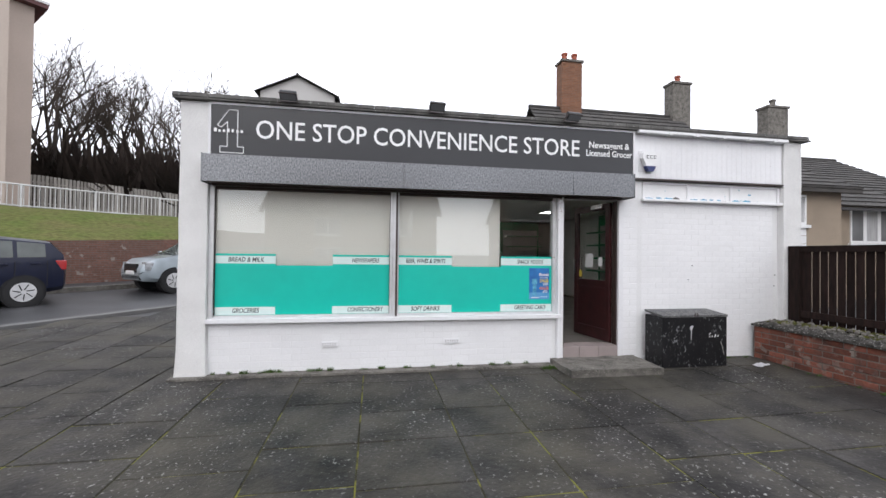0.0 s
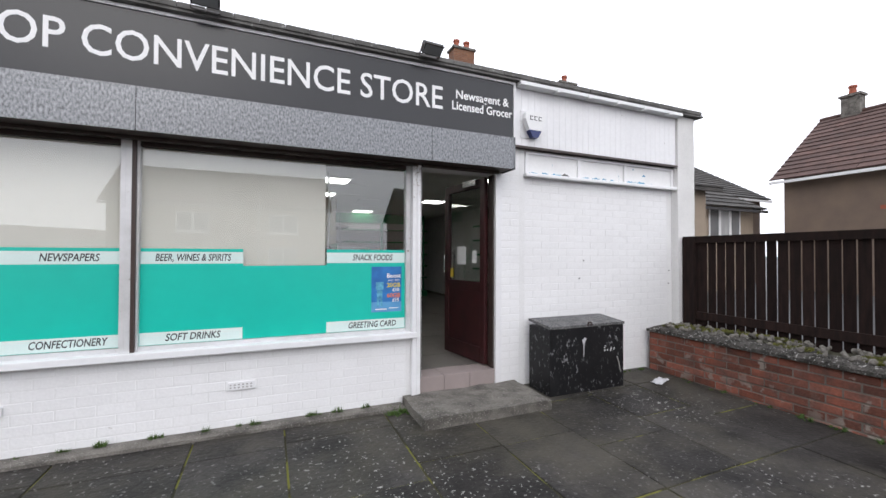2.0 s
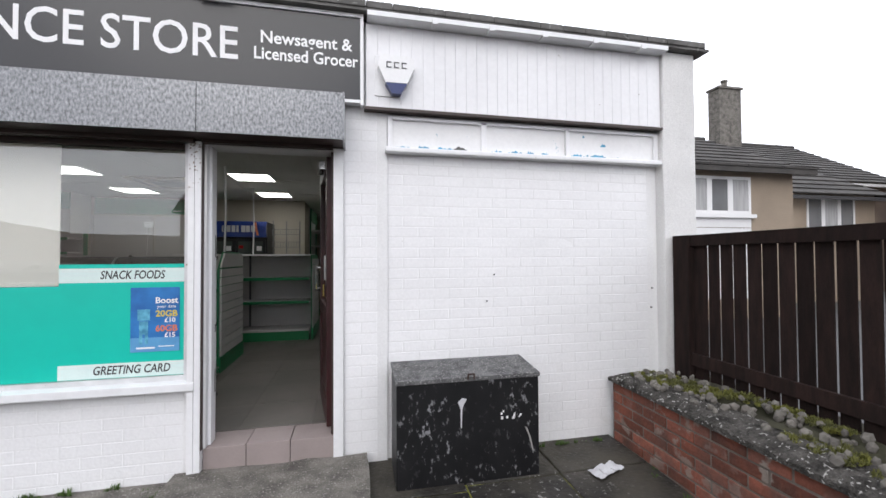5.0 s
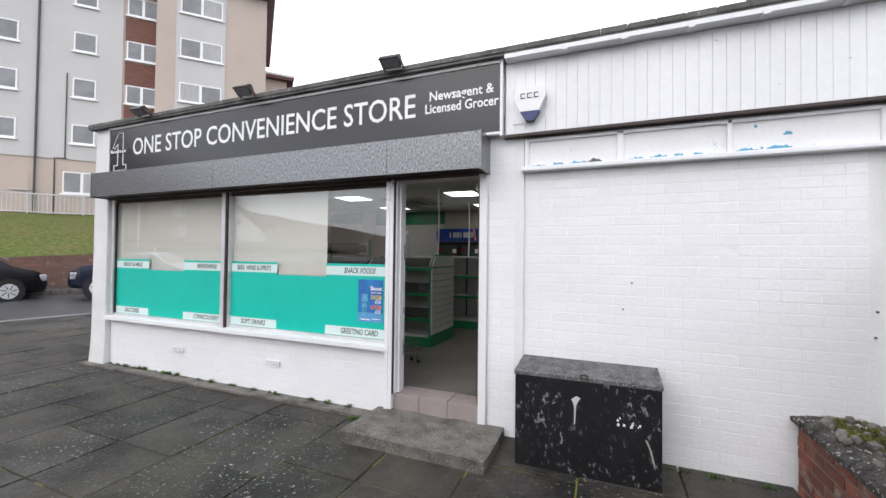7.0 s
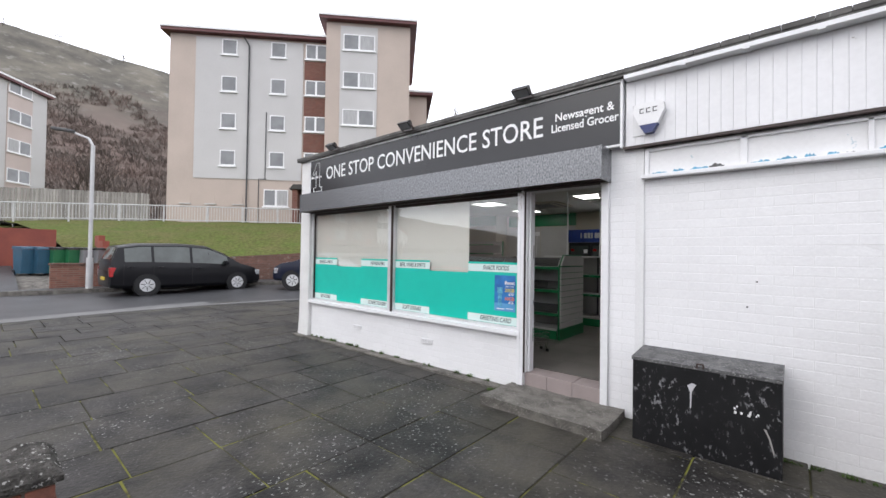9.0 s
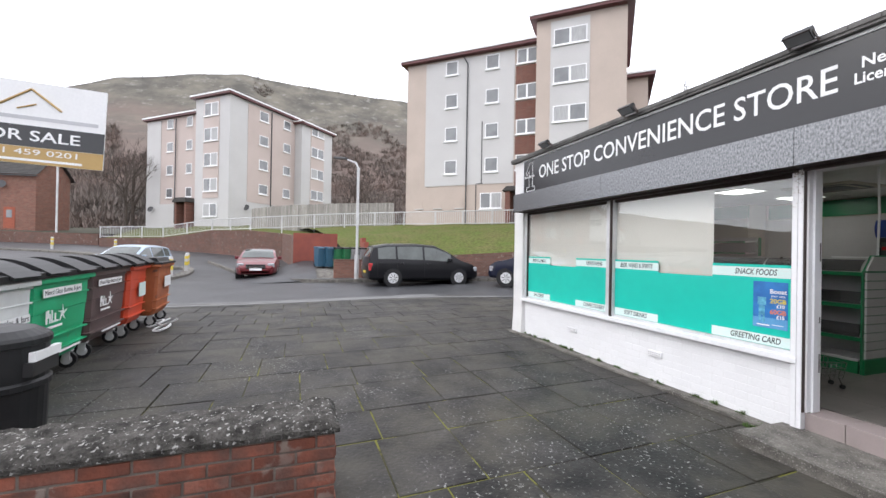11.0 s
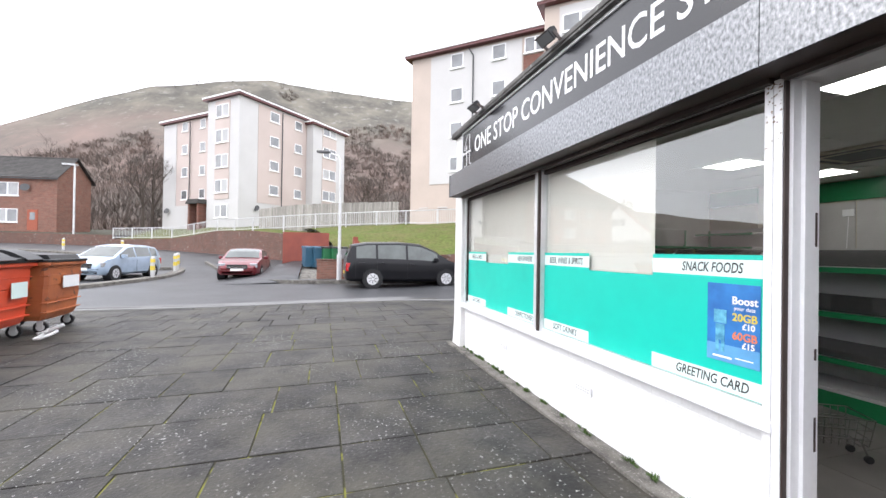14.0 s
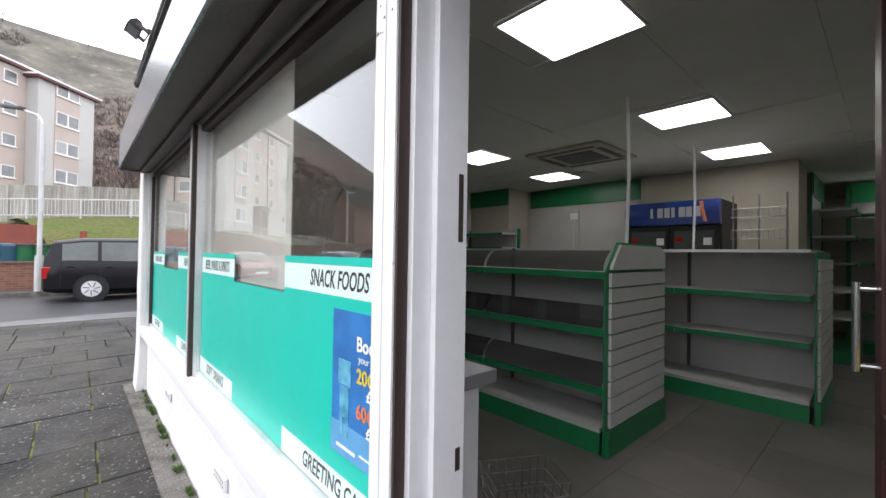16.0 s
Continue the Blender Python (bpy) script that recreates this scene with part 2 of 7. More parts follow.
M["fence_dark"] = shade("black_brown_timber", (0.013, 0.009, 0.008), (0.024, 0.014, 0.012), 0.9, spec=0.15, scale=4, fine=40, bump=0.4, vary=0.3, stretch=(6, 6, 1))
M["black_metal"] = shade("scuffed_black_metal", (0.006, 0.006, 0.007), (0.012, 0.012, 0.013), 0.5, scale=4, fine=30, bump=0.15, spots=(0.24, 0.24, 0.25), spot_scale=20, spot_cut=0.585, detail=14, stretch=(1.4, 1.4, 0.8), grainy=0.1, spec=0.3, patchy=True, patch=4.0, spot_rough=0.7)
M["beige_render"] = shade("beige_render", (0.49, 0.41, 0.355), (0.44, 0.37, 0.32), 0.9, scale=0.5, fine=14, bump=0.15, detail=5)
M["cream_render"] = shade("pale_render", (0.525, 0.515, 0.505), (0.485, 0.475, 0.465), 0.9, scale=0.4, fine=14, bump=0.15, detail=6)
M["pink_render"] = shade("pinkish_render", (0.50, 0.42, 0.385), (0.46, 0.385, 0.35), 0.9, scale=0.4, fine=14, bump=0.15)
M["brick_panel"] = shade("brown_brick_panel", (0.22, 0.085, 0.06), (0.17, 0.07, 0.052), 0.9, scale=6, fine=30, bump=0.3, bricks=(0.16, 0.12, 0.1))
M["red_trim"] = shade("dark_red_fascia", (0.11, 0.03, 0.03), (0.09, 0.025, 0.025), 0.5, bump=0)
M["upvc"] = shade("white_upvc", (0.80, 0.80, 0.80), (0.77, 0.77, 0.77), 0.35, bump=0)
M["far_glass"] = shade("dim_window_glass", (0.12, 0.125, 0.13), (0.20, 0.205, 0.21), 0.06, scale=0.9, fine=3, bump=0, spec=0.8)
M["curtain"] = shade("net_curtain", (0.45, 0.45, 0.45), (0.33, 0.33, 0.33), 0.9, scale=6, fine=12, bump=0, stretch=(3, 3, 0.3))
M["pipe"] = shade("dark_pipe", (0.05, 0.05, 0.055), (0.06, 0.06, 0.06), 0.5, bump=0)
M["grass"] = shade("grass", (0.100, 0.130, 0.034), (0.135, 0.128, 0.052), 0.95, scale=0.9, fine=7, bump=0.9, dist=0.12, detail=10, grainy=0.8, spec=0.1)
M["grey_timber"] = shade("weathered_grey_timber", (0.36, 0.34, 0.31), (0.25, 0.235, 0.21), 0.9, scale=2, fine=20, bump=0.3, vary=0.25, stretch=(5, 5, 0.6), island=True)
M["rail"] = shade("galvanised_rail", (0.58, 0.58, 0.58), (0.48, 0.48, 0.48), 0.5, 0.2, bump=0)
M["hill"] = hill_ground()
# woodland tones also carry the haze, so they are paler than bare twigs
M["wood_hill"] = shade("bare_woodland", (0.190, 0.142, 0.122), (0.125, 0.110, 0.096), 1.0, scale=0.05, fine=0.5, bump=0.0, detail=8, vary=0.42, island=True)
M["roof_dark"] = shade("dark_concrete_tiles", (0.062, 0.057, 0.053), (0.042, 0.04, 0.038), 0.85, scale=2.5, fine=25, bump=0.3, vary=0.2, island=True)
M["roof_brown"] = shade("brown_concrete_tiles", (0.105, 0.06, 0.05), (0.075, 0.045, 0.04), 0.85, scale=2.5, fine=25, bump=0.3, vary=0.2, island=True)
M["harl_brown"] = shade("brown_roughcast", (0.21, 0.155, 0.115), (0.16, 0.12, 0.095), 0.95, scale=1.1, fine=40, bump=0.6, dist=0.015)
M["harl_buff"] = shade("buff_roughcast", (0.36, 0.29, 0.22), (0.29, 0.235, 0.18), 0.95, scale=1.1, fine=40, bump=0.6, dist=0.015)
M["terracotta"] = shade("terracotta", (0.36, 0.10, 0.055), (0.27, 0.08, 0.05), 0.8, scale=6)
M["brick_orange"] = shade("orange_brick_wall", (0.27, 0.12, 0.085), (0.225, 0.10, 0.072), 0.9, scale=2.2, fine=16, bump=0.2, bricks=(0.22, 0.17, 0.14))
M["trunk"] = shade("bare_bark", (0.085, 0.066, 0.054), (0.055, 0.044, 0.037), 0.95, scale=6, fine=40, bump=0.5)
M["floor_tile"] = shade("grey_brown_floor_tile", (0.155, 0.140, 0.128), (0.115, 0.104, 0.096), 0.45, scale=2.5, fine=40, bump=0.05, vary=0.10)
M["ceiling"] = shade("grey_ceiling_tile", (0.66, 0.65, 0.615), (0.61, 0.60, 0.565), 0.9, scale=2, fine=90, bump=0.2)
M["panel_light"] = glow("led_panel", (1.0, 0.99, 0.96), 5.2)
M["shelf_grey"] = shade("grey_shelf_steel", (0.50, 0.49, 0.48), (0.46, 0.45, 0.44), 0.5, bump=0)
M["green"] = shade("dark_green_trim", (0.014, 0.205, 0.078), (0.011, 0.17, 0.062), 0.35, scale=2, bump=0)
M["int_wall"] = shade("cream_interior_wall", (0.50, 0.46, 0.38), (0.46, 0.42, 0.35), 0.8, scale=1)
M["maroon"] = shade("maroon_door_paint", (0.048, 0.013, 0.014), (0.03, 0.009, 0.010), 0.4, scale=5, fine=30, bump=0.1, spots=(0.11, 0.06, 0.045), spot_scale=20, spot_cut=0.70)
M["chrome"] = shade("worn_chrome", (0.62, 0.62, 0.62), (0.5, 0.5, 0.5), 0.2, 1.0, bump=0)
M["black_plastic"] = shade("black_plastic", (0.012, 0.012, 0.013), (0.02, 0.02, 0.021), 0.45, spec=0.3, scale=5, fine=60, bump=0.08)

M["poster_blue"] = shade("poster_blue", (0.03, 0.19, 0.50), (0.02, 0.12, 0.36), 0.4, scale=9, bump=0)
M["poster_pale"] = shade("poster_pale_blue", (0.12, 0.36, 0.62), (0.10, 0.30, 0.55), 0.4, scale=9, bump=0)
M["poster_cyan"] = shade("poster_cyan", (0.16, 0.50, 0.66), (0.05, 0.22, 0.36), 0.4, scale=30, bump=0)
M["poster_yellow"] = shade("poster_yellow", (0.75, 0.58, 0.08), None, 0.4, bump=0)
M["poster_orange"] = shade("poster_orange", (0.75, 0.22, 0.10), None, 0.4, bump=0)
M["threshold_tile"] = shade("pink_grey_tile", (0.33, 0.275, 0.265), (0.28, 0.235, 0.225), 0.5, scale=5, fine=60, bump=0.1)

M["flake_blue"] = shade("old_blue_paint", (0.12, 0.42, 0.62), (0.07, 0.24, 0.36), 0.6, scale=30, bump=0)
M["flake_dark"] = shade("bare_dark_wood", (0.07, 0.06, 0.05), (0.12, 0.13, 0.13), 0.8, scale=30, bump=0)
M["box_lid"] = shade("worn_black_lid", (0.035, 0.035, 0.037), (0.13, 0.13, 0.13), 0.6, scale=14, fine=90, bump=0.3, spots=(0.26, 0.26, 0.25), spot_scale=85, spot_cut=0.57, detail=12)
M["blue_plastic"] = shade("blue_plastic", (0.015, 0.03, 0.14), None, 0.3, bump=0)
M["gold"] = shade("gold_print", (0.50, 0.33, 0.12), None, 0.5, bump=0)
M["pale_grey"] = shade("pale_grey_print", (0.55, 0.55, 0.57), None, 0.5, bump=0)
M["bin_white"] = shade("chipped_white_bin", (0.66, 0.67, 0.66), (0.56, 0.57, 0.56), 0.5, scale=3, fine=30, bump=0.15, spots=(0.22, 0.24, 0.19), spot_scale=7, spot_cut=0.62)
M["bin_green"] = shade("green_bin_plastic", (0.012, 0.40, 0.18), (0.015, 0.33, 0.145), 0.42, scale=3, fine=40, bump=0.1, spots=(0.08, 0.20, 0.11), spot_scale=9, spot_cut=0.68)
M["bin_brown"] = shade("brown_bin_plastic", (0.11, 0.07, 0.067), (0.088, 0.057, 0.054), 0.42, scale=3, fine=40, bump=0.1)
M["bin_red"] = shade("red_bin_plastic", (0.62, 0.075, 0.03), (0.54, 0.065, 0.028), 0.42, scale=3, fine=40, bump=0.1)
M["bin_rust"] = shade("rusty_orange_bin", (0.42, 0.125, 0.04), (0.30, 0.085, 0.032), 0.55, scale=4, fine=40, bump=0.2, spots=(0.12, 0.05, 0.03), spot_scale=7, spot_cut=0.62)
M["paint_black"] = shade("black_car_paint", (0.007, 0.007, 0.009), (0.008, 0.008, 0.010), 0.3, 0.0, bump=0, coat=0.15, spec=0.2)
M["paint_red"] = shade("red_car_paint", (0.15, 0.008, 0.014), None, 0.3, 0.1, bump=0, coat=0.6)
M["paint_iceblue"] = shade("ice_blue_car_paint", (0.36, 0.45, 0.56), None, 0.3, 0.1, bump=0, coat=0.6)
M["paint_navy"] = shade("navy_car_paint", (0.008, 0.011, 0.030), None, 0.3, 0.0, bump=0, coat=0.2, spec=0.25)
M["paint_silver"] = shade("silver_car_paint", (0.46, 0.53, 0.58), None, 0.3, 0.4, bump=0, coat=1.0)
M["car_glass"] = shade("tinted_car_glass", (0.085, 0.098, 0.092), (0.06, 0.068, 0.065), 0.04, scale=2, bump=0, spec=0.6)
M["tyre"] = shade("tyre_rubber", (0.018, 0.018, 0.019), None, 0.8, bump=0.1)
M["alloy"] = shade("alloy_wheel", (0.72, 0.72, 0.73), None, 0.35, 0.2, bump=0)
M["lamp_red"] = shade("red_lamp_lens", (0.42, 0.012, 0.015), None, 0.15, bump=0, coat=1.0)
M["lamp_clear"] = shade("clear_lamp_lens", (0.50, 0.52, 0.54), (0.3, 0.31, 0.33), 0.1, 0.3, scale=14, bump=0, coat=1.0)

M["chimney_brown"] = shade("brown_chimney_brick", (0.26, 0.115, 0.06), (0.19, 0.085, 0.05), 0.9, scale=3, fine=16, bump=0.3, bricks=(0.17, 0.12, 0.09))
M["bay_red"] = shade("red_rendered_wall", (0.27, 0.075, 0.05), (0.22, 0.06, 0.045), 0.85, scale=2, fine=14, bump=0.2)
M["bin_blue"] = shade("blue_bin_plastic", (0.03, 0.10, 0.16), None, 0.45, bump=0)
M["bin_dgreen"] = shade("dark_green_bin_plastic", (0.02, 0.15, 0.06), None, 0.45, bump=0)
M["bin_grey"] = shade("grey_bin_plastic", (0.24, 0.24, 0.25), None, 0.45, bump=0)
M["scrub_dark"] = shade("dark_twigs", (0.032, 0.024, 0.020), (0.045, 0.032, 0.026), 1.0, scale=0.6, bump=0)

M["slat_grey"] = shade("grey_slatwall", (0.62, 0.61, 0.60), (0.58, 0.57, 0.56), 0.5, bump=0)
M["slat_white"] = shade("white_laminate", (0.72, 0.72, 0.72), None, 0.4, bump=0)
M["fridge_blue"] = shade("blue_fridge_header", (0.012, 0.028, 0.17), (0.02, 0.055, 0.27), 0.3, scale=4, bump=0)
M["leaf"] = shade("weed_leaf", (0.07, 0.13, 0.025), (0.05, 0.09, 0.02), 0.8, scale=12, bump=0)
M["moss"] = shade("yellow_moss", (0.155, 0.155, 0.030), (0.075, 0.078, 0.026), 0.95, scale=7, bump=0)
M["wire_grey"] = shade("dull_wire", (0.30, 0.30, 0.30), (0.24, 0.24, 0.24), 0.4, 0.6, bump=0)
# grey for the shade in the vent slots, and for one dried paint drip
M["vent_slot"] = shade("slot_shade_and_drip", (0.40, 0.39, 0.37), (0.28, 0.27, 0.26), 0.8, bump=0)
M["rust"] = shade("rust_stain", (0.16, 0.085, 0.05), (0.26, 0.19, 0.13), 0.9, scale=40, bump=0.2)
M["pebble"] = shade("grey_pebble", (0.17, 0.16, 0.14), (0.10, 0.09, 0.08), 0.9, scale=20, vary=0.3, island=True)
M["slab_far"] = shade("mossy_paving_slab_far", (0.047, 0.0435, 0.041), (0.010, 0.0092, 0.0086), 0.6, scale=2.4, fine=34, bump=0.8, dist=0.008, vary=0.34, spots=(0.40, 0.40, 0.38), spot_scale=38, spot_cut=0.622, detail=12, patchy=True, spec=0.27, moss=(0.070, 0.064, 0.050), grainy=0.85, patch=0.8, moss_scale=1.1, island=True)
M["perspex"] = shade("smoky_clear_plastic", (0.075, 0.075, 0.075), (0.05, 0.05, 0.05), 0.12, scale=3, bump=0, coat=1.0)
M["perspex"].node_tree.nodes["Principled BSDF"].inputs["Alpha"].default_value = 0.6


# ---- builders ----
def box(bm, x0, y0, z0, x1, y1, z1, bev=0.0):
    r = bmesh.ops.create_cube(bm, size=1.0, matrix=Matrix.LocRotScale(((x0 + x1) / 2, (y0 + y1) / 2, (z0 + z1) / 2), None, (abs(x1 - x0), abs(y1 - y0), abs(z1 - z0))))
    if bev:
        bmesh.ops.bevel(bm, geom=list({e for v in r["verts"] for e in v.link_edges}), offset=bev, segments=2, profile=0.6, affect="EDGES")
    return bm


def boxes(*rows, bev=0.0):
    bm = bmesh.new()
    for r in rows:
        box(bm, *r, bev=bev)
    return bm


def rod(bm, a, b, r, r2=None, n=12):
    """A round bar from a to b."""
    a, b = Vector(a), Vector(b)
    m = Matrix.Translation((a + b) / 2) @ (b - a).to_track_quat("Z", "Y").to_matrix().to_4x4()
    bmesh.ops.create_cone(bm, cap_ends=True, segments=n, radius1=r, radius2=r if r2 is None else r2, depth=(b - a).length, matrix=m)
    return bm


def rods(*rows, n=12):
    bm = bmesh.new()
    for a, b, r in rows:
        rod(bm, a, b, r, n=n)
    return bm


def prism(outline, axis, lo, hi):
    """A flat outline of (u, v) drawn out along an axis: x uses (y, z), y uses (x, z), z uses (x, y)."""
    bm = bmesh.new()
    put = {"x": lambda u, v, w: (w, u, v), "y": lambda u, v, w: (u, w, v), "z": lambda u, v, w: (u, v, w)}[axis]
    a = [bm.verts.new(put(u, v, lo)) for u, v in outline]
    b = [bm.verts.new(put(u, v, hi)) for u, v in outline]
    bm.faces.new(a)
    bm.faces.new(b[::-1])
    for i in range(len(a)):
        j = (i + 1) % len(a)
        bm.faces.new((a[j], a[i], b[i], b[j]))
    bmesh.ops.recalc_face_normals(bm, faces=bm.faces)
    return bm


def lathe(rows, n=24):
    """A turned shape from (radius, z) rows round the z axis."""
    bm = bmesh.new()
    rings = [[bm.verts.new((r * math.cos(2 * math.pi * k / n), r * math.sin(2 * math.pi * k / n), z)) for k in range(n)] for r, z in rows]
    for p, q in zip(rings, rings[1:]):
        for k in range(n):
            bm.faces.new((p[k], p[(k + 1) % n], q[(k + 1) % n], q[k]))
    bm.faces.new(rings[0][::-1])
    bm.faces.new(rings[-1])
    return bm


def to_mesh(name, bm, material, smooth=False):
    me = bpy.data.meshes.new(name)
    bm.to_mesh(me)
    bm.free()
    me.materials.append(M[material] if isinstance(material, str) else material)
    if smooth:
        me.polygons.foreach_set("use_smooth", [True] * len(me.polygons))
        me.set_sharp_from_angle(angle=radians(38))
    return me


def part(name, bm, material, parent=None, label="", smooth=False):
    ob = new(name, to_mesh(name, bm, material, smooth))
    ob.parent = parent
    return tagged(ob, label) if label else ob


def setting(name, bm, material, label, category, smooth=False):
    return tagged(part(name, bm, material, None, "", smooth), label, category, kind="structure")


def thing(name, m, label, category, group=""):
    ob = new(name)
    ob.empty_display_size = 0.2
    ob.matrix_world = m
    return tagged(ob, label, category, group)


def words(name, text, material, parent, m, size, depth=0.0006, align="CENTER", width=0.0, shear=0.0, bold=0.0):
    """Raised lettering as a mesh, fitted to a width if one is given; it lies in its own xy plane."""
    cu = bpy.data.curves.new(name, "FONT")
    cu.body, cu.size, cu.extrude, cu.align_x, cu.align_y, cu.shear, cu.offset = text, size, depth, align, "CENTER", shear, bold
    cu.resolution_u = 3
    tmp = bpy.data.objects.new(name, cu)
    me = bpy.data.meshes.new_from_object(tmp)
    bpy.data.objects.remove(tmp)
    if width:
        w = max(v.co.x for v in me.vertices) - min(v.co.x for v in me.vertices)
        for v in me.vertices:
            v.co.x *= width / w
    me.materials.clear()
    me.materials.append(M[material])
    ob = new(name, me)
    ob.parent = parent
    ob.matrix_basis = m
    return ob


def pieces(name, me, parent, spots):
    """Alike pieces on one mesh, each an object of its own."""
    for m in spots:
        ob = new(name, me)
        ob.parent = parent
        ob.matrix_basis = m


FACE = (90, 0, 0)  # lettering that faces the street


# ---- ground, road, banks ----
def clip(v, lo, hi):
    return max(lo, min(hi, v))


def G(x, y):
    """Height of the ground: it rises a little to the shop, up the side road and away to the hill."""
    z = 0.016 * clip(y, 0, 5) + 0.012 * clip(-x - 7, 0, 8)
    z += 0.035 * clip(y - 6, 0, 14) * clip((3 - x) / 6, 0, 1)
    z += 0.062 * clip(-x - 19, 0, 60)
    return z


def sheet(xs, ys, height):
    bm = bmesh.new()
    g = [[bm.verts.new((x, y, height(x, y))) for x in xs] for y in ys]
    for j in range(len(ys) - 1):
        for i in range(len(xs) - 1):
            bm.faces.new((g[j][i], g[j][i + 1], g[j + 1][i + 1], g[j + 1][i]))
    return bm


far_steps = [60, 90, 140, 220, 400, 800]
gx = [-v for v in far_steps[::-1]] + [i * 2.0 - 48 for i in range(36)] + far_steps
gy = [-v for v in far_steps[::-1]] + [i * 2.0 - 48 for i in range(46)] + far_steps
ground = setting("ground", sheet(gx, gy, lambda x, y: G(x, y) - 0.06), "asphalt", "damp dark asphalt ground and road surface", "road")


def ribbon(line, width, lift, drop, side=1, zs=None):
    """A band along a plan line, offset to one side, following the ground; a solid with a drop below."""
    bm = bmesh.new()
    rows = []
    for i, (x, y) in enumerate(line):
        a, b = Vector(line[max(i - 1, 0)]), Vector(line[min(i + 1, len(line) - 1)])
        d = (b - a).normalized()
        n = Vector((-d.y, d.x)) * side * width
        z0 = G(x, y) if zs is None else zs[i]
        rows.append([bm.verts.new(p) for p in ((x, y, z0 - drop), (x, y, z0 + lift), (x + n.x, y + n.y, z0 + lift), (x + n.x, y + n.y, z0 - drop))])
    for p, q in zip(rows, rows[1:]):
        for k in range(4):
            bm.faces.new((p[k], p[(k + 1) % 4], q[(k + 1) % 4], q[k]))
    bm.faces.new(rows[0])
    bm.faces.new(rows[-1][::-1])
    bmesh.ops.recalc_face_normals(bm, faces=bm.faces)
    return bm


def dense(line, step=0.8):
    out = []
    for a, b in zip(line, line[1:]):
        a, b = Vector(a), Vector(b)
        n = max(1, int((b - a).length / step))
        out += [tuple(a.lerp(b, k / n)) for k in range(n)]
    return out + [tuple(line[-1])]


def smooth_line(line, times=2):
    for _ in range(times):
        out = [line[0]]
        for a, b in zip(line, line[1:]):
            a, b = Vector(a), Vector(b)
            out += [tuple(a.lerp(b, 0.25)), tuple(a.lerp(b, 0.75))]
        line = out + [line[-1]]
    return line


UP = (0.678, 0.735)  # the way the side road runs
near_edge = smooth_line([(-7.2, -30), (-7.3, -2), (-7.75, 6.4), (-4.5, 10.2), (8, 23.7)])
far_edge = smooth_line([(-26, -4.4), (-18.5, -1.4), (-15.6, -0.4), (-14.0, 1.6), (-13.5, 4.0), (-13.2, 8.3), (-6.4, 15.2), (4, 26.4)])
setting("kerb_near", ribbon(dense(near_edge), 0.28, 0.012, 0.1, 1), "asphalt_light", "pale worn concrete edging flush with the road", "kerb")
road_patch = setting("road_strip", ribbon(dense([(-7.6, -30), (-7.7, -2), (-8.05, 5.6)]), 0.62, -0.035, 0.05, 1), "asphalt_light", "pale patched asphalt strip along the pavement edge", "road strip")
setting("kerb_far", ribbon(dense(far_edge), 0.14, 0.09, 0.2, 1), "concrete", "grey concrete kerb across the road", "kerb")
setting("pavement_far", ribbon([(x - 0.11, y + 0.08) for x, y in dense(far_edge)], 2.6, 0.085, 0.2, 1), "asphalt", "dark asphalt pavement across the road", "pavement")

# retaining wall below the grass bank, and the bank itself
wall_line = [(-15.3, 4.6), (-15.0, 6.6), (-14.8, 8.9), (-11.6, 12.2), (-6.2, 18.0), (4, 29)]
wall_top = [0.95, 1.15, 1.3, 1.6, 1.95, 2.4]
bank_top = [(-29, 4.0), (-27.2, 7.4), (-23.6, 11.2), (-19.3, 15.9), (-14.5, 20.2), (-2, 27)]
bank_z = [3.35, 3.5, 3.5, 3.5, 3.3, 3.0]


def bank():
    bm = bmesh.new()
    rows = []
    low = [(-19.0, 3.7)] + wall_line
    lz = [1.5] + wall_top
    top = [(-29.5, 2.0)] + bank_top
    tz = [3.2] + bank_z
    for i in range(len(low) - 1):
        for s in range(8):
            f = s / 8
            rows.append((Vector((*low[i], lz[i])).lerp(Vector((*low[i + 1], lz[i + 1])), f), Vector((*top[i], tz[i])).lerp(Vector((*top[i + 1], tz[i + 1])), f)))
    grid = []
    for a, b in rows:
        ring = []
        for k in range(13):
            p = a.lerp(b, k / 12)
            p.z += 0.25 * math.sin(math.pi * k / 12) + 0.12 * noise.noise(p * 0.5)
            ring.append(bm.verts.new(p))
        back = b + (b - a).normalized() * 40
        back.z = b.z + 1.0
        ring.append(bm.verts.new(back))
        grid.append(ring)
    for p, q in zip(grid, grid[1:]):
        for k in range(len(p) - 1):
            bm.faces.new((p[k], q[k], q[k + 1], p[k + 1]))
    bmesh.ops.recalc_face_normals(bm, faces=bm.faces)
    return bm


grass_bank = setting("grass_bank", bank(), "grass", "sloping mown grass bank below the flats", "grass bank", smooth=True)


def wall_along(line, tops, thick, side=-1, base=-0.3):
    bm = bmesh.new()
    rows = []
    for i, (x, y) in enumerate(line):
        a, b = Vector(line[max(i - 1, 0)]), Vector(line[min(i + 1, len(line) - 1)])
        d = (b - a).normalized()
        n = Vector((-d.y, d.x)) * thick * side
        z0 = G(x, y) + base
        rows.append([bm.verts.new(p) for p in ((x, y, z0), (x, y, tops[i]), (x + n.x, y + n.y, tops[i]), (x + n.x, y + n.y, z0))])
    for p, q in zip(rows, rows[1:]):
        for k in range(4):
            bm.faces.new((p[k], p[(k + 1) % 4], q[(k + 1) % 4], q[k]))
    bm.faces.new(rows[0])
    bm.faces.new(rows[-1][::-1])
    bmesh.ops.recalc_face_normals(bm, faces=bm.faces)
    return bm


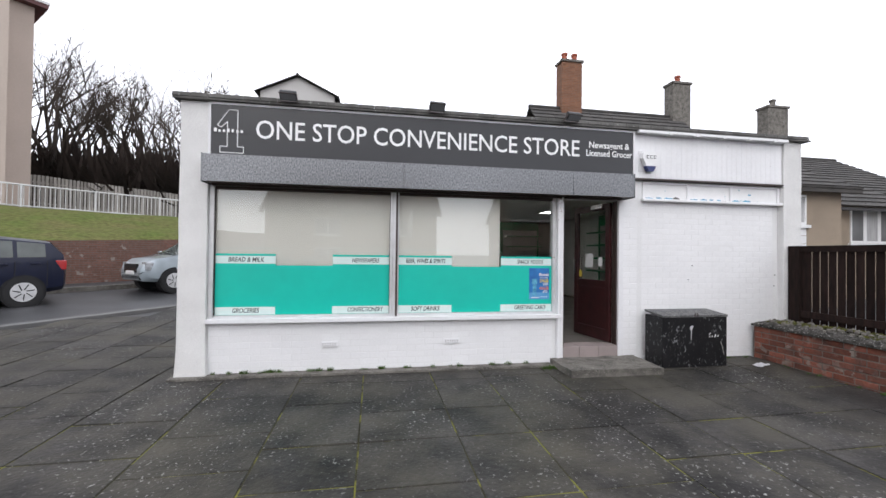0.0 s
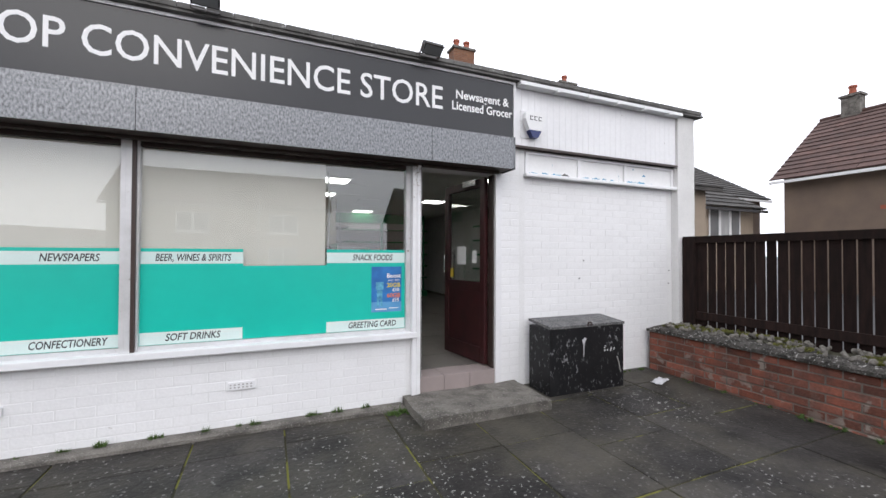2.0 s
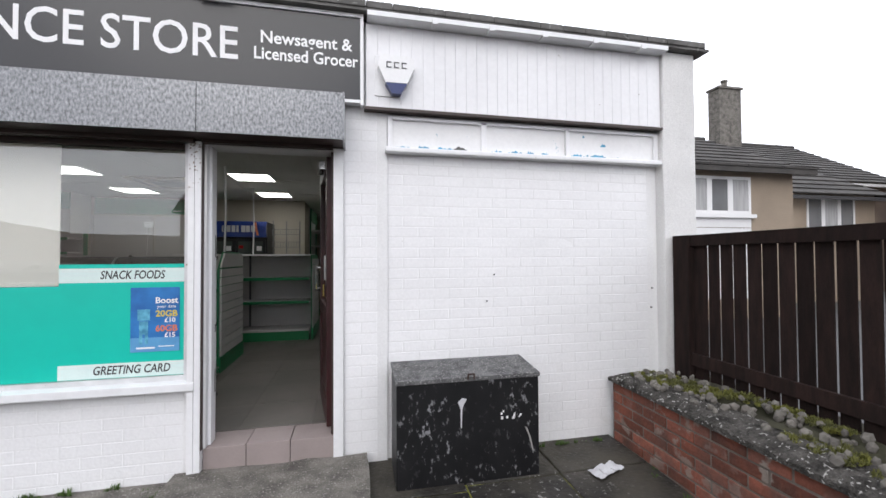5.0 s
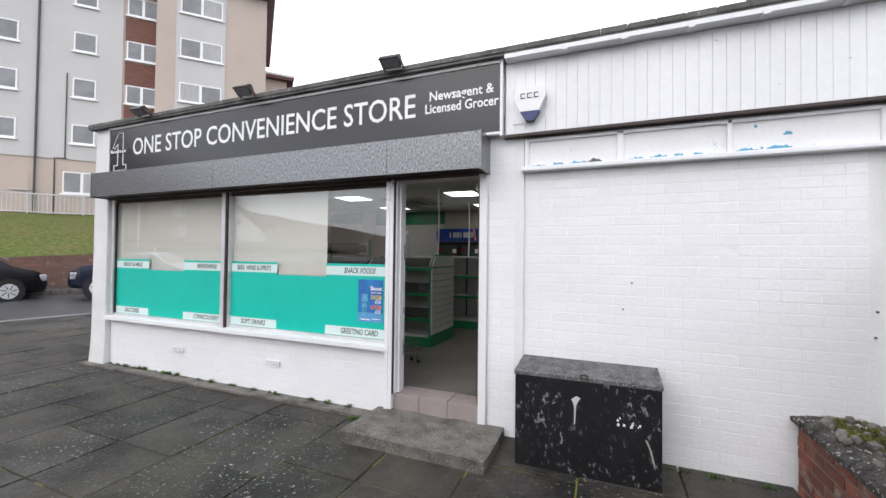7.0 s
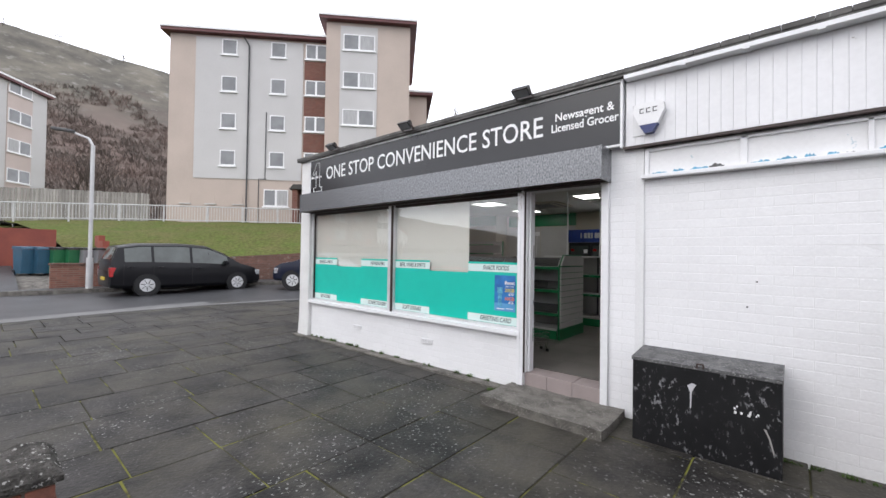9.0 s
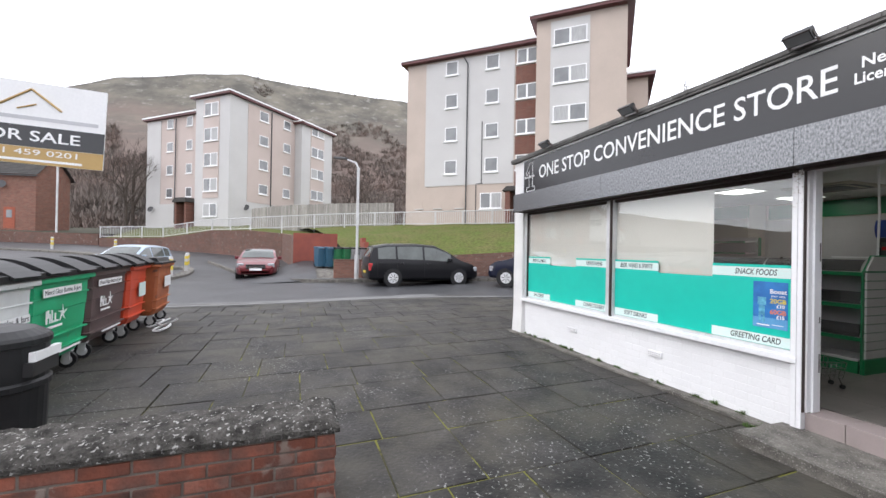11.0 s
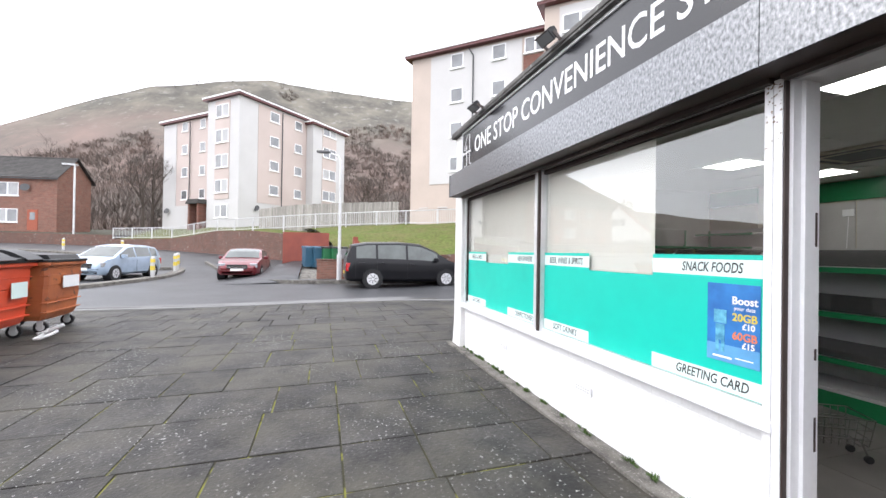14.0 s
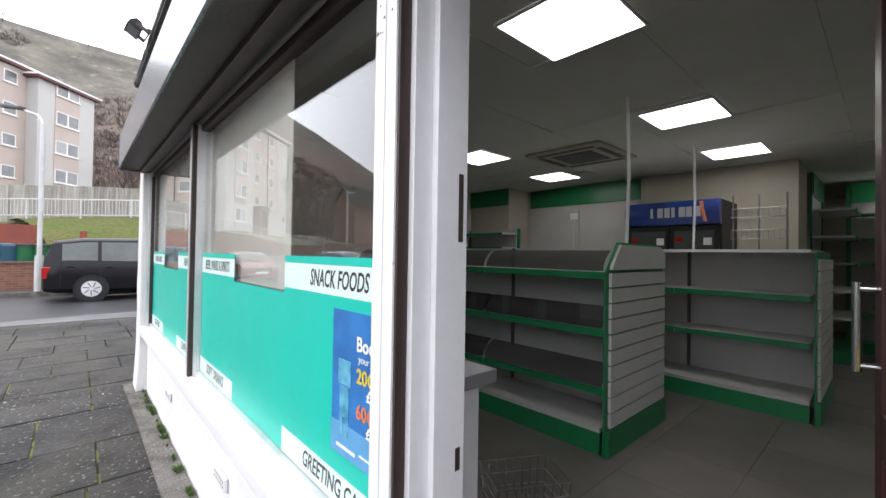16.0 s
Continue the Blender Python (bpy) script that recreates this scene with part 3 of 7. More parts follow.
setting("retaining_wall", wall_along(wall_line, [t + 0.06 for t in wall_top], 0.25), "old_brick", "weathered brown brick retaining wall below the grass", "wall")

# the hill: a broad slope whose crest stands behind the flats
CREST = [(-180, .04), (20, .05), (45, .12), (60, .27), (68, .345), (76, .375), (86, .385), (97, .392), (103, .368), (110, .33), (117, .258), (126, .16), (132, .10), (150, .05), (180, .04)]


def crest(az):
    for (a, e), (b, f) in zip(CREST, CREST[1:]):
        if a <= az <= b:
            return e + (f - e) * (az - a) / (b - a)
    return 0.04


def hill_z(az, r):
    s = clip((r - 62) / 200, 0, 1)
    el = crest(az) * (0.16 * min(s * 8, 1) + 0.84 * s ** 1.15)
    p = Vector((az * 0.12, r * 0.012, 3.0))
    z = 1.5 + el * r + (noise.noise(p * 2.0) * 5 + noise.noise(p * 6) * 2.2) * s * (1.15 - s)
    if r > 262:
        z -= (r - 262) * 0.3
    return z


def hill():
    bm = bmesh.new()
    azs = [18 + i * 1.0 for i in range(150)]
    rs = [62, 70, 80, 92, 105, 118, 132, 146, 160, 175, 190, 205, 220, 235, 250, 262, 290, 340]
    g = [[bm.verts.new((-2 - r * math.sin(radians(a)), 2 + r * math.cos(radians(a)), hill_z(a, r) if k else 0.0)) for k, r in enumerate(rs)] for a in azs]
    for p, q in zip(g, g[1:]):
        for k in range(len(rs) - 1):
            bm.faces.new((p[k], p[k + 1], q[k + 1], q[k]))
    return bm


hillside = setting("hillside", hill(), "hill", "steep hillside of bracken, rough grass and bare woodland", "hill", smooth=True)

# ---- the shop: shell ----
WZ = 0.06  # ground at the foot of the shop front
wall_front = setting("wall_front", boxes(
    (-1.85, 5.022, WZ - 0.2, 2.42, 5.25, 0.68),
    (3.34, 5.022, WZ - 0.2, 3.64, 5.25, 2.6),
    (3.64, 5.047, WZ - 0.2, 5.885, 5.25, 2.26),
    (-1.85, 5.03, 2.27, 3.34, 5.25, 3.2),
    (3.34, 5.03, 2.6, 5.885, 5.25, 3.2),
    (3.64, 5.05, 2.26, 5.885, 5.25, 2.6),
), "white_joint", "white painted brick shop front wall", "wall")
setting("wall_west", boxes((-2.15, 5.3, WZ - 0.3, -1.9, 14.2, 3.2)), "roughcast", "white roughcast side wall of the shop", "wall")
setting("wall_east", boxes((5.9, 5.3, WZ - 0.3, 6.16, 14.2, 3.2)), "roughcast", "white roughcast side wall of the shop", "wall")
setting("wall_north", boxes((-1.9, 14.0, WZ - 0.3, 5.9, 14.2, 3.2)), "int_wall", "plain rear wall of the shop", "wall")


def pier(x0, x1):
    bm = bmesh.new()
    box(bm, x0, 4.955, WZ - 0.2, x1, 5.3, 3.2, bev=0.012)
    bmesh.ops.subdivide_edges(bm, edges=[e for e in bm.edges if e.calc_length() > 1], cuts=24)
    for v in bm.verts:
        f = clip((0.45 - v.co.z) / 0.4, 0, 1) * 0.02
        v.co.x += noise.noise(v.co * 3.1) * 0.006 + (f if v.co.x > (x0 + x1) / 2 else -f)
        v.co.y += noise.noise(v.co * 3.7) * 0.005 - (f if v.co.y < 5.1 else 0)
    return bm


setting("pier_west", pier(-2.15, -1.852), "roughcast", "white roughcast corner pier", "pier")
setting("pier_east", pier(5.887, 6.2), "roughcast", "white roughcast corner pier", "pier")


def roof_edge():
    bm = bmesh.new()
    box(bm, -2.21, 4.895, 3.205, 6.29, 14.3, 3.225)
    n = 46
    for i in range(n):
        a, b = -2.21 + 8.46 * i / n, -2.21 + 8.46 * (i + 1) / n - 0.0015
        h = 0.006 * noise.noise(Vector((i * 0.7, 0, 0)))
        box(bm, a, 4.885 + h, 3.226, b, 5.16, 3.272 + h * 0.8, bev=0.008)
    box(bm, -2.21, 5.16, 3.226, 6.29, 14.3, 3.27)
    return bm


setting("roof", roof_edge(), "roof_felt", "flat roof with a worn dark mossy felt edge", "roof")
setting("soffit", boxes((3.5, 4.88, 3.17, 5.885, 5.02, 3.204), *[(3.95 + k * 0.42, 4.87, 3.155, 3.99 + k * 0.42, 4.95, 3.19) for k in range(5)]), "white_paint", "white painted eaves board with small brackets", "trim")

# interior shell
FLOOR, CEIL = 0.30, 2.60
floor = setting("floor", boxes((-1.9, 5.255, 0.0, 5.9, 14.0, FLOOR - 0.012)), "mortar", "grey floor of the shop", "floor")


def ceiling_mesh():
    bm = boxes((-1.9, 5.255, CEIL + 0.01, 5.9, 14.0, CEIL + 0.05))
    for i in range(13):
        for j in range(15):
            x, y = -1.88 + i * 0.6, 5.26 + j * 0.582
            z = CEIL + 0.0015 * noise.noise(Vector((i * 1.7, j * 2.3, 0)))
            box(bm, x + 0.0008, y + 0.0008, z, x + 0.5992, y + 0.5812, CEIL + 0.009)
            if (i * 5 + j * 3) % 7 < 2:  # a corner that has dropped
                bm.verts.ensure_lookup_table()
                low = [v for v in bm.verts[-8:] if v.co.z < CEIL + 0.005]
                low[(i + j) % 4].co.z -= 0.012
    return bm


setting("ceiling", ceiling_mesh(), "ceiling", "suspended ceiling of dull grey tiles", "ceiling")
setting("wall_back_shop", boxes((-1.9, 10.25, FLOOR, 2.35, 10.4, CEIL)), "int_wall", "cream back wall of the sales area", "wall")
setting("wall_return", boxes((2.35, 10.25, FLOOR, 2.47, 10.9, CEIL)), "int_wall", "cream wall return beside the rear aisle", "wall")


# ---- shop front: sign, shutter, windows, door ----
sign = thing("shop_sign", pose(0, 4.95, 2.6), "long charcoal shop sign with white lettering and slim white frame", "sign")
part("panel", boxes((-1.83, 0, 0.0, 3.455, 0.06, 0.595)), "sign_black", sign)
for r in ((-1.85, -0.012, 0.575, 3.475, 0.05, 0.6), (-1.85, -0.012, -0.02, -1.828, 0.05, 0.574), (3.453, -0.012, -0.035, 3.475, 0.05, 0.574), (-1.827, -0.012, -0.02, 3.452, 0.05, 0.0)):
    part("frame", boxes(r), "white_paint", sign, "slim white frame strip")
words("lettering", "ONE STOP CONVENIENCE STORE", "letter", sign, pose(0.66, -0.0012, 0.305, *FACE), 0.305, width=4.02, bold=0.002)
words("lettering", "Newsagent &", "letter", sign, pose(3.10, -0.0012, 0.375, *FACE), 0.115, width=0.59, bold=0.002)
words("lettering", "Licensed Grocer", "letter", sign, pose(3.10, -0.0012, 0.265, *FACE), 0.115, width=0.67, bold=0.002)


def numeral():
    """The outline of a large serifed numeral as thin bars."""
    pts = [(-0.16, 0.36), (-0.04, 0.54), (0.055, 0.54), (0.055, 0.12), (0.12, 0.12), (0.12, 0.05), (-0.13, 0.05), (-0.13, 0.12), (-0.055, 0.12), (-0.055, 0.405), (-0.12, 0.335)]
    bm = bmesh.new()
    for (a, b), (c, d) in zip(pts, pts[1:] + pts[:1]):
        rod(bm, (a, 0, b), (c, 0, d), 0.0055, n=4)
    return bm


mark = part("emblem", numeral(), "letter", sign, "outlined white emblem")
mark.matrix_basis = pose(-1.60, -0.004, -0.02)
part("emblem_bar", boxes((-1.81, -0.006, 0.250, -1.42, -0.003, 0.312)), "sign_black", sign)
for k, (w, h) in enumerate(((0.030, 0.042), (0.024, 0.028), (0.024, 0.028), (0.024, 0.042), (0.020, 0.036), (0.026, 0.028), (0.026, 0.030))):
    part("emblem_line", boxes((-1.795 + k * 0.047, -0.009, 0.262, -1.795 + k * 0.047 + w, -0.0065, 0.262 + h)), "letter", sign, "small white strip lettering" if k == 0 else "")

shutter = thing("roller_shutter_box", pose(0, 4.76, 2.27), "galvanised steel roller shutter box above the window", "shutter box")
for a, b in ((-1.84, 0.345), (0.349, 2.49), (2.494, 3.34)):
    part("casing", boxes((a, 0, 0.0, b, 0.012, 0.30), (a, 0.012, 0.285, b, 0.2, 0.297)), "galvanised", shutter)
for x in (-1.852, 3.34):
    part("end_plate", boxes((x, -0.006, -0.008, x + 0.012, 0.262, 0.304)), "galvanised", shutter)
part("underside", boxes((-1.84, 0.013, 0.004, 3.34, 0.25, 0.016)), "dark_frame", shutter)
part("bottom_rail", boxes((-1.80, 0.16, -0.022, 2.42, 0.205, 0.003), (2.47, 0.16, -0.022, 3.27, 0.205, 0.003)), "dark_frame", shutter, "dark bottom rail of the shutter")

window = setting("window_1", boxes((-1.85, 4.94, 0.682, 2.425, 5.10, 0.732), bev=0.006), "white_paint", "wide shop window in aluminium frame with teal film", "window")
part("window_frame", boxes((-1.848, 5.0, 0.733, -1.80, 5.08, 2.262)), "aluminium", window)
part("window_frame", boxes((0.205, 4.995, 0.733, 0.235, 5.08, 2.262), (0.238, 4.985, 0.733, 0.272, 5.09, 2.262), (0.297, 5.012, 0.733, 0.312, 5.08, 2.262)), "aluminium", window)
part("mullion_seal", boxes((0.2725, 4.988, 0.733, 0.2965, 5.085, 2.262)), "dark_frame", window, "dark brown mullion seal")
# thin dark strips stand in for the black gap between glass and frame
part("glass_edge_strip", boxes((0.1995, 5.02, 0.765, 0.2045, 5.049, 2.223)), "dark_frame", window, "thin dark strip at the glass edge")
part("glass_edge_strip", boxes((-1.7995, 5.02, 0.765, -1.792, 5.049, 2.223)), "dark_frame", window, "thin dark strip at the glass edge")
part("window_frame", boxes((2.34, 5.02, 0.733, 2.381, 5.1, 2.262)), "aluminium", window)
part("window_frame", boxes((2.382, 4.952, 0.1, 2.418, 5.10, 2.262), (2.422, 4.952, 0.1, 2.458, 5.10, 2.262), (2.4185, 4.958, 0.1, 2.4215, 5.10, 2.262), bev=0.0015), "white_paint", window, "white painted metal post with rust near the top")
rng_rust = random.Random(8)
for k in range(46):
    a, z = rng_rust.uniform(2.383, 2.452), 2.245 - 0.30 * rng_rust.random() ** 1.6
    w = rng_rust.uniform(0.003, 0.011)
    part("rust_stain", prism([(a, z), (a + w, z + w * 0.3), (a + w * 0.8, z + w), (a + w * 0.1, z + w * 0.8)], "y", 4.9508, 4.9518), "rust", window)
part("window_frame", boxes((-1.80, 5.03, 0.733, 2.34, 5.08, 0.762)), "aluminium", window)
part("window_frame", boxes((-1.80, 5.03, 2.225, 2.34, 5.08, 2.262)), "dark_frame", window)
GY = 5.052
for a, b in ((-1.80, 0.205), (0.31, 2.34)):
    g = part("pane", boxes((a, GY, 0.762, b, GY + 0.006, 2.225)), "glass", window)
    g.visible_shadow = False
FY = GY - 0.0020
part("film", boxes((-1.80, FY, 0.765, 0.203, FY + 0.0012, 1.345), (0.312, FY, 0.765, 2.338, FY + 0.0012, 1.345)), "teal", window, "teal vinyl film over the lower glass")
part("film", boxes((-1.80, GY + 0.021, 1.346, 0.203, GY + 0.024, 2.225), (0.312, GY + 0.021, 1.346, 1.625, GY + 0.024, 2.225)), "blind", window, "beige film inside the upper glass")
LABELS = [(-1.79, -1.13, 1.365, "BREAD & MILK", "l"), (-0.48, 0.2, 1.365, "NEWSPAPERS", "r"), (0.315, 0.99, 1.365, "BEER, WINES & SPIRITS", "l"), (1.635, 2.335, 1.365, "SNACK FOODS", "r"),
          (-1.79, -1.13, 0.768, "GROCERIES", "l"), (-0.48, 0.2, 0.768, "CONFECTIONERY", "r"), (0.315, 0.99, 0.768, "SOFT DRINKS", "l"), (1.635, 2.335, 0.768, "GREETING CARD", "r")]
for x0, x1, z, text, side in LABELS:
    up = z > 1
    st = part("label_strip", boxes((x0, FY - 0.0014, z, x1, FY - 0.0006, z + 0.09)), "pale", window, "pale strip with black lettering")
    if up:
        part("label_edge", boxes((x0, FY - 0.0014, z + 0.0905, x1, FY - 0.0006, z + 0.115)), "teal", window)
        part("label_edge", boxes((x0, FY - 0.0014, z - 0.022, x1, FY - 0.0006, z - 0.0005)), "teal", window)
    cx = (x0 + x1) / 2 + (0.0 if side == "l" else 0.05)
    words("lettering", text, "ink", st, pose(cx, FY - 0.0019, z + 0.045, *FACE), 0.075, depth=0.0002, width=min(0.5, 0.033 * len(text)), shear=0.2, bold=0.0012)
poster = thing("advert_poster", pose(2.165, FY - 0.0032, 0.92), "blue advertising poster taped inside the shop window", "poster")
part("sheet", boxes((-0.14, 0, 0, 0.14, 0.002, 0.41)), "poster_blue", poster)
part("sheet_foot", boxes((-0.14, -0.0012, 0, 0.14, -0.0002, 0.09)), "poster_pale", poster)
words("lettering", "Boost", "letter", poster, pose(0.065, -0.002, 0.325, *FACE), 0.055, depth=0.0006, bold=0.0012)
words("lettering", "your data", "letter", poster, pose(0.065, -0.002, 0.287, *FACE), 0.028, depth=0.0006)
words("lettering", "20GB", "poster_yellow", poster, pose(0.065, -0.002, 0.24, *FACE), 0.055, depth=0.0006, bold=0.0012)
words("lettering", "£10", "letter", poster, pose(0.085, -0.002, 0.198, *FACE), 0.042, depth=0.0006, bold=0.001)
words("lettering", "60GB", "poster_orange", poster, pose(0.065, -0.002, 0.145, *FACE), 0.055, depth=0.0006, bold=0.0012)
words("lettering", "£15", "letter", poster, pose(0.085, -0.002, 0.103, *FACE), 0.042, depth=0.0006, bold=0.001)
part("picture", boxes((-0.10, -0.002, 0.2, -0.03, -0.0004, 0.27), (-0.09, -0.002, 0.11, -0.04, -0.0004, 0.195), (-0.09, -0.002, 0.05, -0.072, -0.0004, 0.108), (-0.058, -0.002, 0.05, -0.04, -0.0004, 0.108)), "poster_cyan", poster, "pale blue machine shape")
part("picture", boxes((-0.105, -0.002, 0.02, 0.0, -0.0015, 0.03), (0.02, -0.002, 0.03, 0.11, -0.0015, 0.036)), "letter", poster, "rows of small print")

# door opening
door_frame = setting("door_1", boxes((3.272, 4.985, 0.12, 3.338, 5.12, 2.268)), "white_paint", "shop doorway with a maroon half-glazed door standing open", "door")
part("door_frame", boxes((3.255, 5.02, 0.30, 3.271, 5.11, 2.25)), "dark_frame", door_frame)
# dark strip drawn for the shaded gap between the post and the white jamb
part("door_frame", boxes((2.459, 4.957, 0.30, 2.466, 4.984, 2.25)), "dark_frame", door_frame)
part("door_frame", boxes((2.459, 4.986, 0.30, 2.480, 5.125, 2.25), (2.480, 5.035, 0.30, 2.497, 5.125, 2.25), bev=0.002), "white_paint", door_frame)
for z in (0.62, 1.02, 1.52):
    part("lock_plate", boxes((2.4972, 5.098, z, 2.498, 5.112, z + (0.05 if z == 1.02 else 0.15))), "dark_frame", door_frame, "dark strike plate")
part("door_frame", boxes((2.459, 5.0, 2.252, 3.271, 5.11, 2.269)), "white_paint", door_frame)
part("threshold", boxes((2.461, 5.0, 0.14, 2.716, 5.25, 0.296), (2.72, 5.0, 0.14, 2.99, 5.25, 0.298), (2.994, 5.0, 0.14, 3.271, 5.25, 0.295), bev=0.004), "threshold_tile", door_frame, "pinkish grey tiled threshold")
leaf = part("door_leaf", boxes((0, 0, 0, 0.08, 0.045, 1.93), (0.70, 0, 0, 0.78, 0.045, 1.93), (0.081, 0, 0, 0.699, 0.045, 0.16), (0.081, 0, 0.74, 0.699, 0.045, 0.84), (0.081, 0, 1.84, 0.699, 0.045, 1.93), (0.081, 0.012, 0.161, 0.699, 0.033, 0.739), bev=0.003), "maroon", door_frame, "maroon painted timber door leaf")
leaf.matrix_basis = pose(3.262, 5.13, FLOOR + 0.012, 0, 0, 98)
gl = part("door_glass", boxes((0.078, 0.018, 0.84, 0.702, 0.024, 1.842)), "glass", leaf)
gl.visible_shadow = False
part("door_handle", rods(((0.735, 0.08, 0.92), (0.735, 0.08, 1.13), 0.009), ((0.735, 0.045, 0.935), (0.735, 0.08, 0.935), 0.008), ((0.735, 0.045, 1.115), (0.735, 0.08, 1.115), 0.008)), "chrome", leaf, "chrome pull handle")
part("door_handle", rods(((0.735, -0.06, 0.82), (0.735, -0.06, 1.18), 0.011), ((0.735, 0.0, 0.85), (0.735, -0.06, 0.85), 0.009), ((0.735, 0.0, 1.15), (0.735, -0.06, 1.15), 0.009)), "chrome", leaf, "chrome pull handle")
part("notice", boxes((0.36, 0.0255, 1.02, 0.54, 0.027, 1.22)), "letter", leaf, "small white notice")
part("notice", boxes((0.16, 0.0255, 1.04, 0.24, 0.027, 1.17)), "letter", leaf, "small white notice")
part("sticker", boxes((0.62, 0.0255, 0.87, 0.68, 0.027, 0.97)), "poster_yellow", leaf, "small yellow sticker")
part("door_closer", boxes((0.1, 0.046, 1.86, 0.34, 0.09, 1.92)), "chrome", leaf, "metal door closer")


def rough_box(x0, y0, z0, x1, y1, z1, cuts=8, amp=0.01, bev=0.012):
    bm = boxes((x0, y0, z0, x1, y1, z1))
    bmesh.ops.subdivide_edges(bm, edges=bm.edges[:], cuts=cuts, use_grid_fill=True)
    for v in bm.verts:
        p = v.co * 4.0
        v.co += Vector((noise.noise(p), noise.noise(p + Vector((9, 0, 0))), noise.noise(p + Vector((0, 9, 0))))) * amp
        e = sum((abs(v.co.x - x0) < 0.02 or abs(v.co.x - x1) < 0.02, abs(v.co.y - y0) < 0.02 or abs(v.co.y - y1) < 0.02, abs(v.co.z - z1) < 0.02))
        if e >= 2 and v.co.z > z0 + 0.02:
            v.co.z -= bev * (0.6 + 0.6 * noise.noise(p * 2))
    return bm


step = setting("step_1", rough_box(2.30, 4.40, -0.05, 3.50, 4.995, 0.165), "concrete", "worn concrete doorstep with chipped edges", "step", smooth=False)
setting("plinth", ribbon([(-2.2, 4.86), (-1.0, 4.87), (0.2, 4.865), (1.4, 4.87), (2.29, 4.86)], 0.15, 0.022, 0.1, 1), "concrete", "narrow rough concrete strip along the wall foot", "plinth")

# boarded panel, framed strip and ledge beside the sign
boards = setting("boarded_fascia", boxes((3.492, 4.985, 2.57, 5.885, 5.028, 3.168)), "white_paint", "white vertical tongue and groove fascia boards", "fascia")
board_me = to_mesh("board", boxes((0, -0.011, 0.004, 0.0795, 0, 0.592), bev=0.0022), "white_paint")
setting("fascia_foot", boxes((3.480, 4.955, 2.548, 5.885, 5.03, 2.568)), "dark_frame", "dark gap strip below the boards", "trim")
strip = setting("panel_strip", boxes((3.66, 5.035, 2.30, 5.885, 5.049, 2.53)), "peeling", "row of flaking white panels with blue paint showing", "panel")
for x0, x1 in ((3.645, 3.68), (4.345, 4.39), (5.045, 5.075), (5.845, 5.883)):
    part("batten", boxes((x0, 5.012, 2.30, x1, 5.034, 2.53), bev=0.004), "white_paint", strip)
part("batten", boxes((3.681, 5.012, 2.51, 5.844, 5.034, 2.53)), "white_paint", strip)
setting("ledge", boxes((3.625, 4.965, 2.262, 5.895, 5.048, 2.298), bev=0.008), "white_paint", "white painted timber ledge", "ledge")


# ---- things by the shop front ----
utility = thing("metal_storage_box", pose(3.665, 4.63, 0.045), "scuffed black metal storage box against the white wall", "storage box")
part("body", boxes((0.0, 0.0, 0.0, 0.945, 0.34, 0.675), bev=0.006), "black_metal", utility)
lid = part("lid", prism([(-0.010, 0.677), (-0.010, 0.702), (0.345, 0.738), (0.345, 0.712)], "x", -0.006, 0.951), "box_lid", utility, "black lid worn to bare grey")
part("hasp", rods(((0.455, -0.016, 0.690), (0.455, -0.016, 0.722), 0.006), ((0.495, -0.016, 0.690), (0.495, -0.016, 0.722), 0.006), ((0.452, -0.016, 0.722), (0.498, -0.016, 0.722), 0.006), n=6), "dark_frame", utility)
part("foot", boxes((0.10, 0.04, -0.04, 0.16, 0.30, -0.001)), "black_plastic", utility)
part("foot", boxes((0.78, 0.04, -0.04, 0.84, 0.30, -0.001)), "black_plastic", utility)

splash_rng = random.Random(14)
part("paint_drip", prism([(0.39, 0.545), (0.42, 0.57), (0.45, 0.56), (0.432, 0.53), (0.420, 0.50), (0.416, 0.38), (0.408, 0.38), (0.408, 0.50)], "y", -0.0008, -0.0002), "pale_grey", utility, "dried drip of pale paint")
part("paint_drip", prism([(0.845, 0.35), (0.86, 0.345), (0.885, 0.28), (0.905, 0.19), (0.897, 0.19), (0.872, 0.29)], "y", -0.0008, -0.0002), "vent_slot", utility)
for k in range(11):
    a, z, w = 0.66 + 0.15 * splash_rng.random(), 0.40 + 0.06 * splash_rng.random(), splash_rng.uniform(0.006, 0.016)
    part("paint_splash", prism([(a, z), (a + w, z - w * 0.2), (a + w * 1.2, z + w * 0.9), (a + w * 0.3, z + w * 1.3)], "y", -0.0009, -0.0002), "letter", utility)

alarm = thing("alarm_box", pose(3.70, 4.968, 2.79), "white and blue alarm bell box on the fascia", "alarm box")
part("backing", boxes((-0.165, 0.004, -0.155, 0.0, 0.012, 0.165)), "aluminium", alarm, "scuffed grey backing plate")
part("cover", prism([(-0.135, 0.13), (-0.145, 0.06), (-0.085, -0.07), (0.085, -0.07), (0.145, 0.06), (0.135, 0.13), (0.10, 0.15), (-0.10, 0.15)], "y", -0.07, 0.003), "upvc", alarm)
part("base", prism([(-0.085, -0.071), (-0.035, -0.155), (0.035, -0.155), (0.085, -0.071)], "y", -0.068, 0.003), "blue_plastic", alarm, "dark blue strobe base")
for k in (-0.06, 0.0, 0.06):
    part("mark", boxes((k - 0.02, -0.0735, 0.045, k + 0.02, -0.0705, 0.053), (k - 0.02, -0.0735, 0.085, k + 0.02, -0.0705, 0.093), (k - 0.02, -0.0735, 0.053, k - 0.012, -0.0705, 0.085)), "ink", alarm, "dark lettering mark")

alarm.scale = (0.88, 0.88, 0.88)


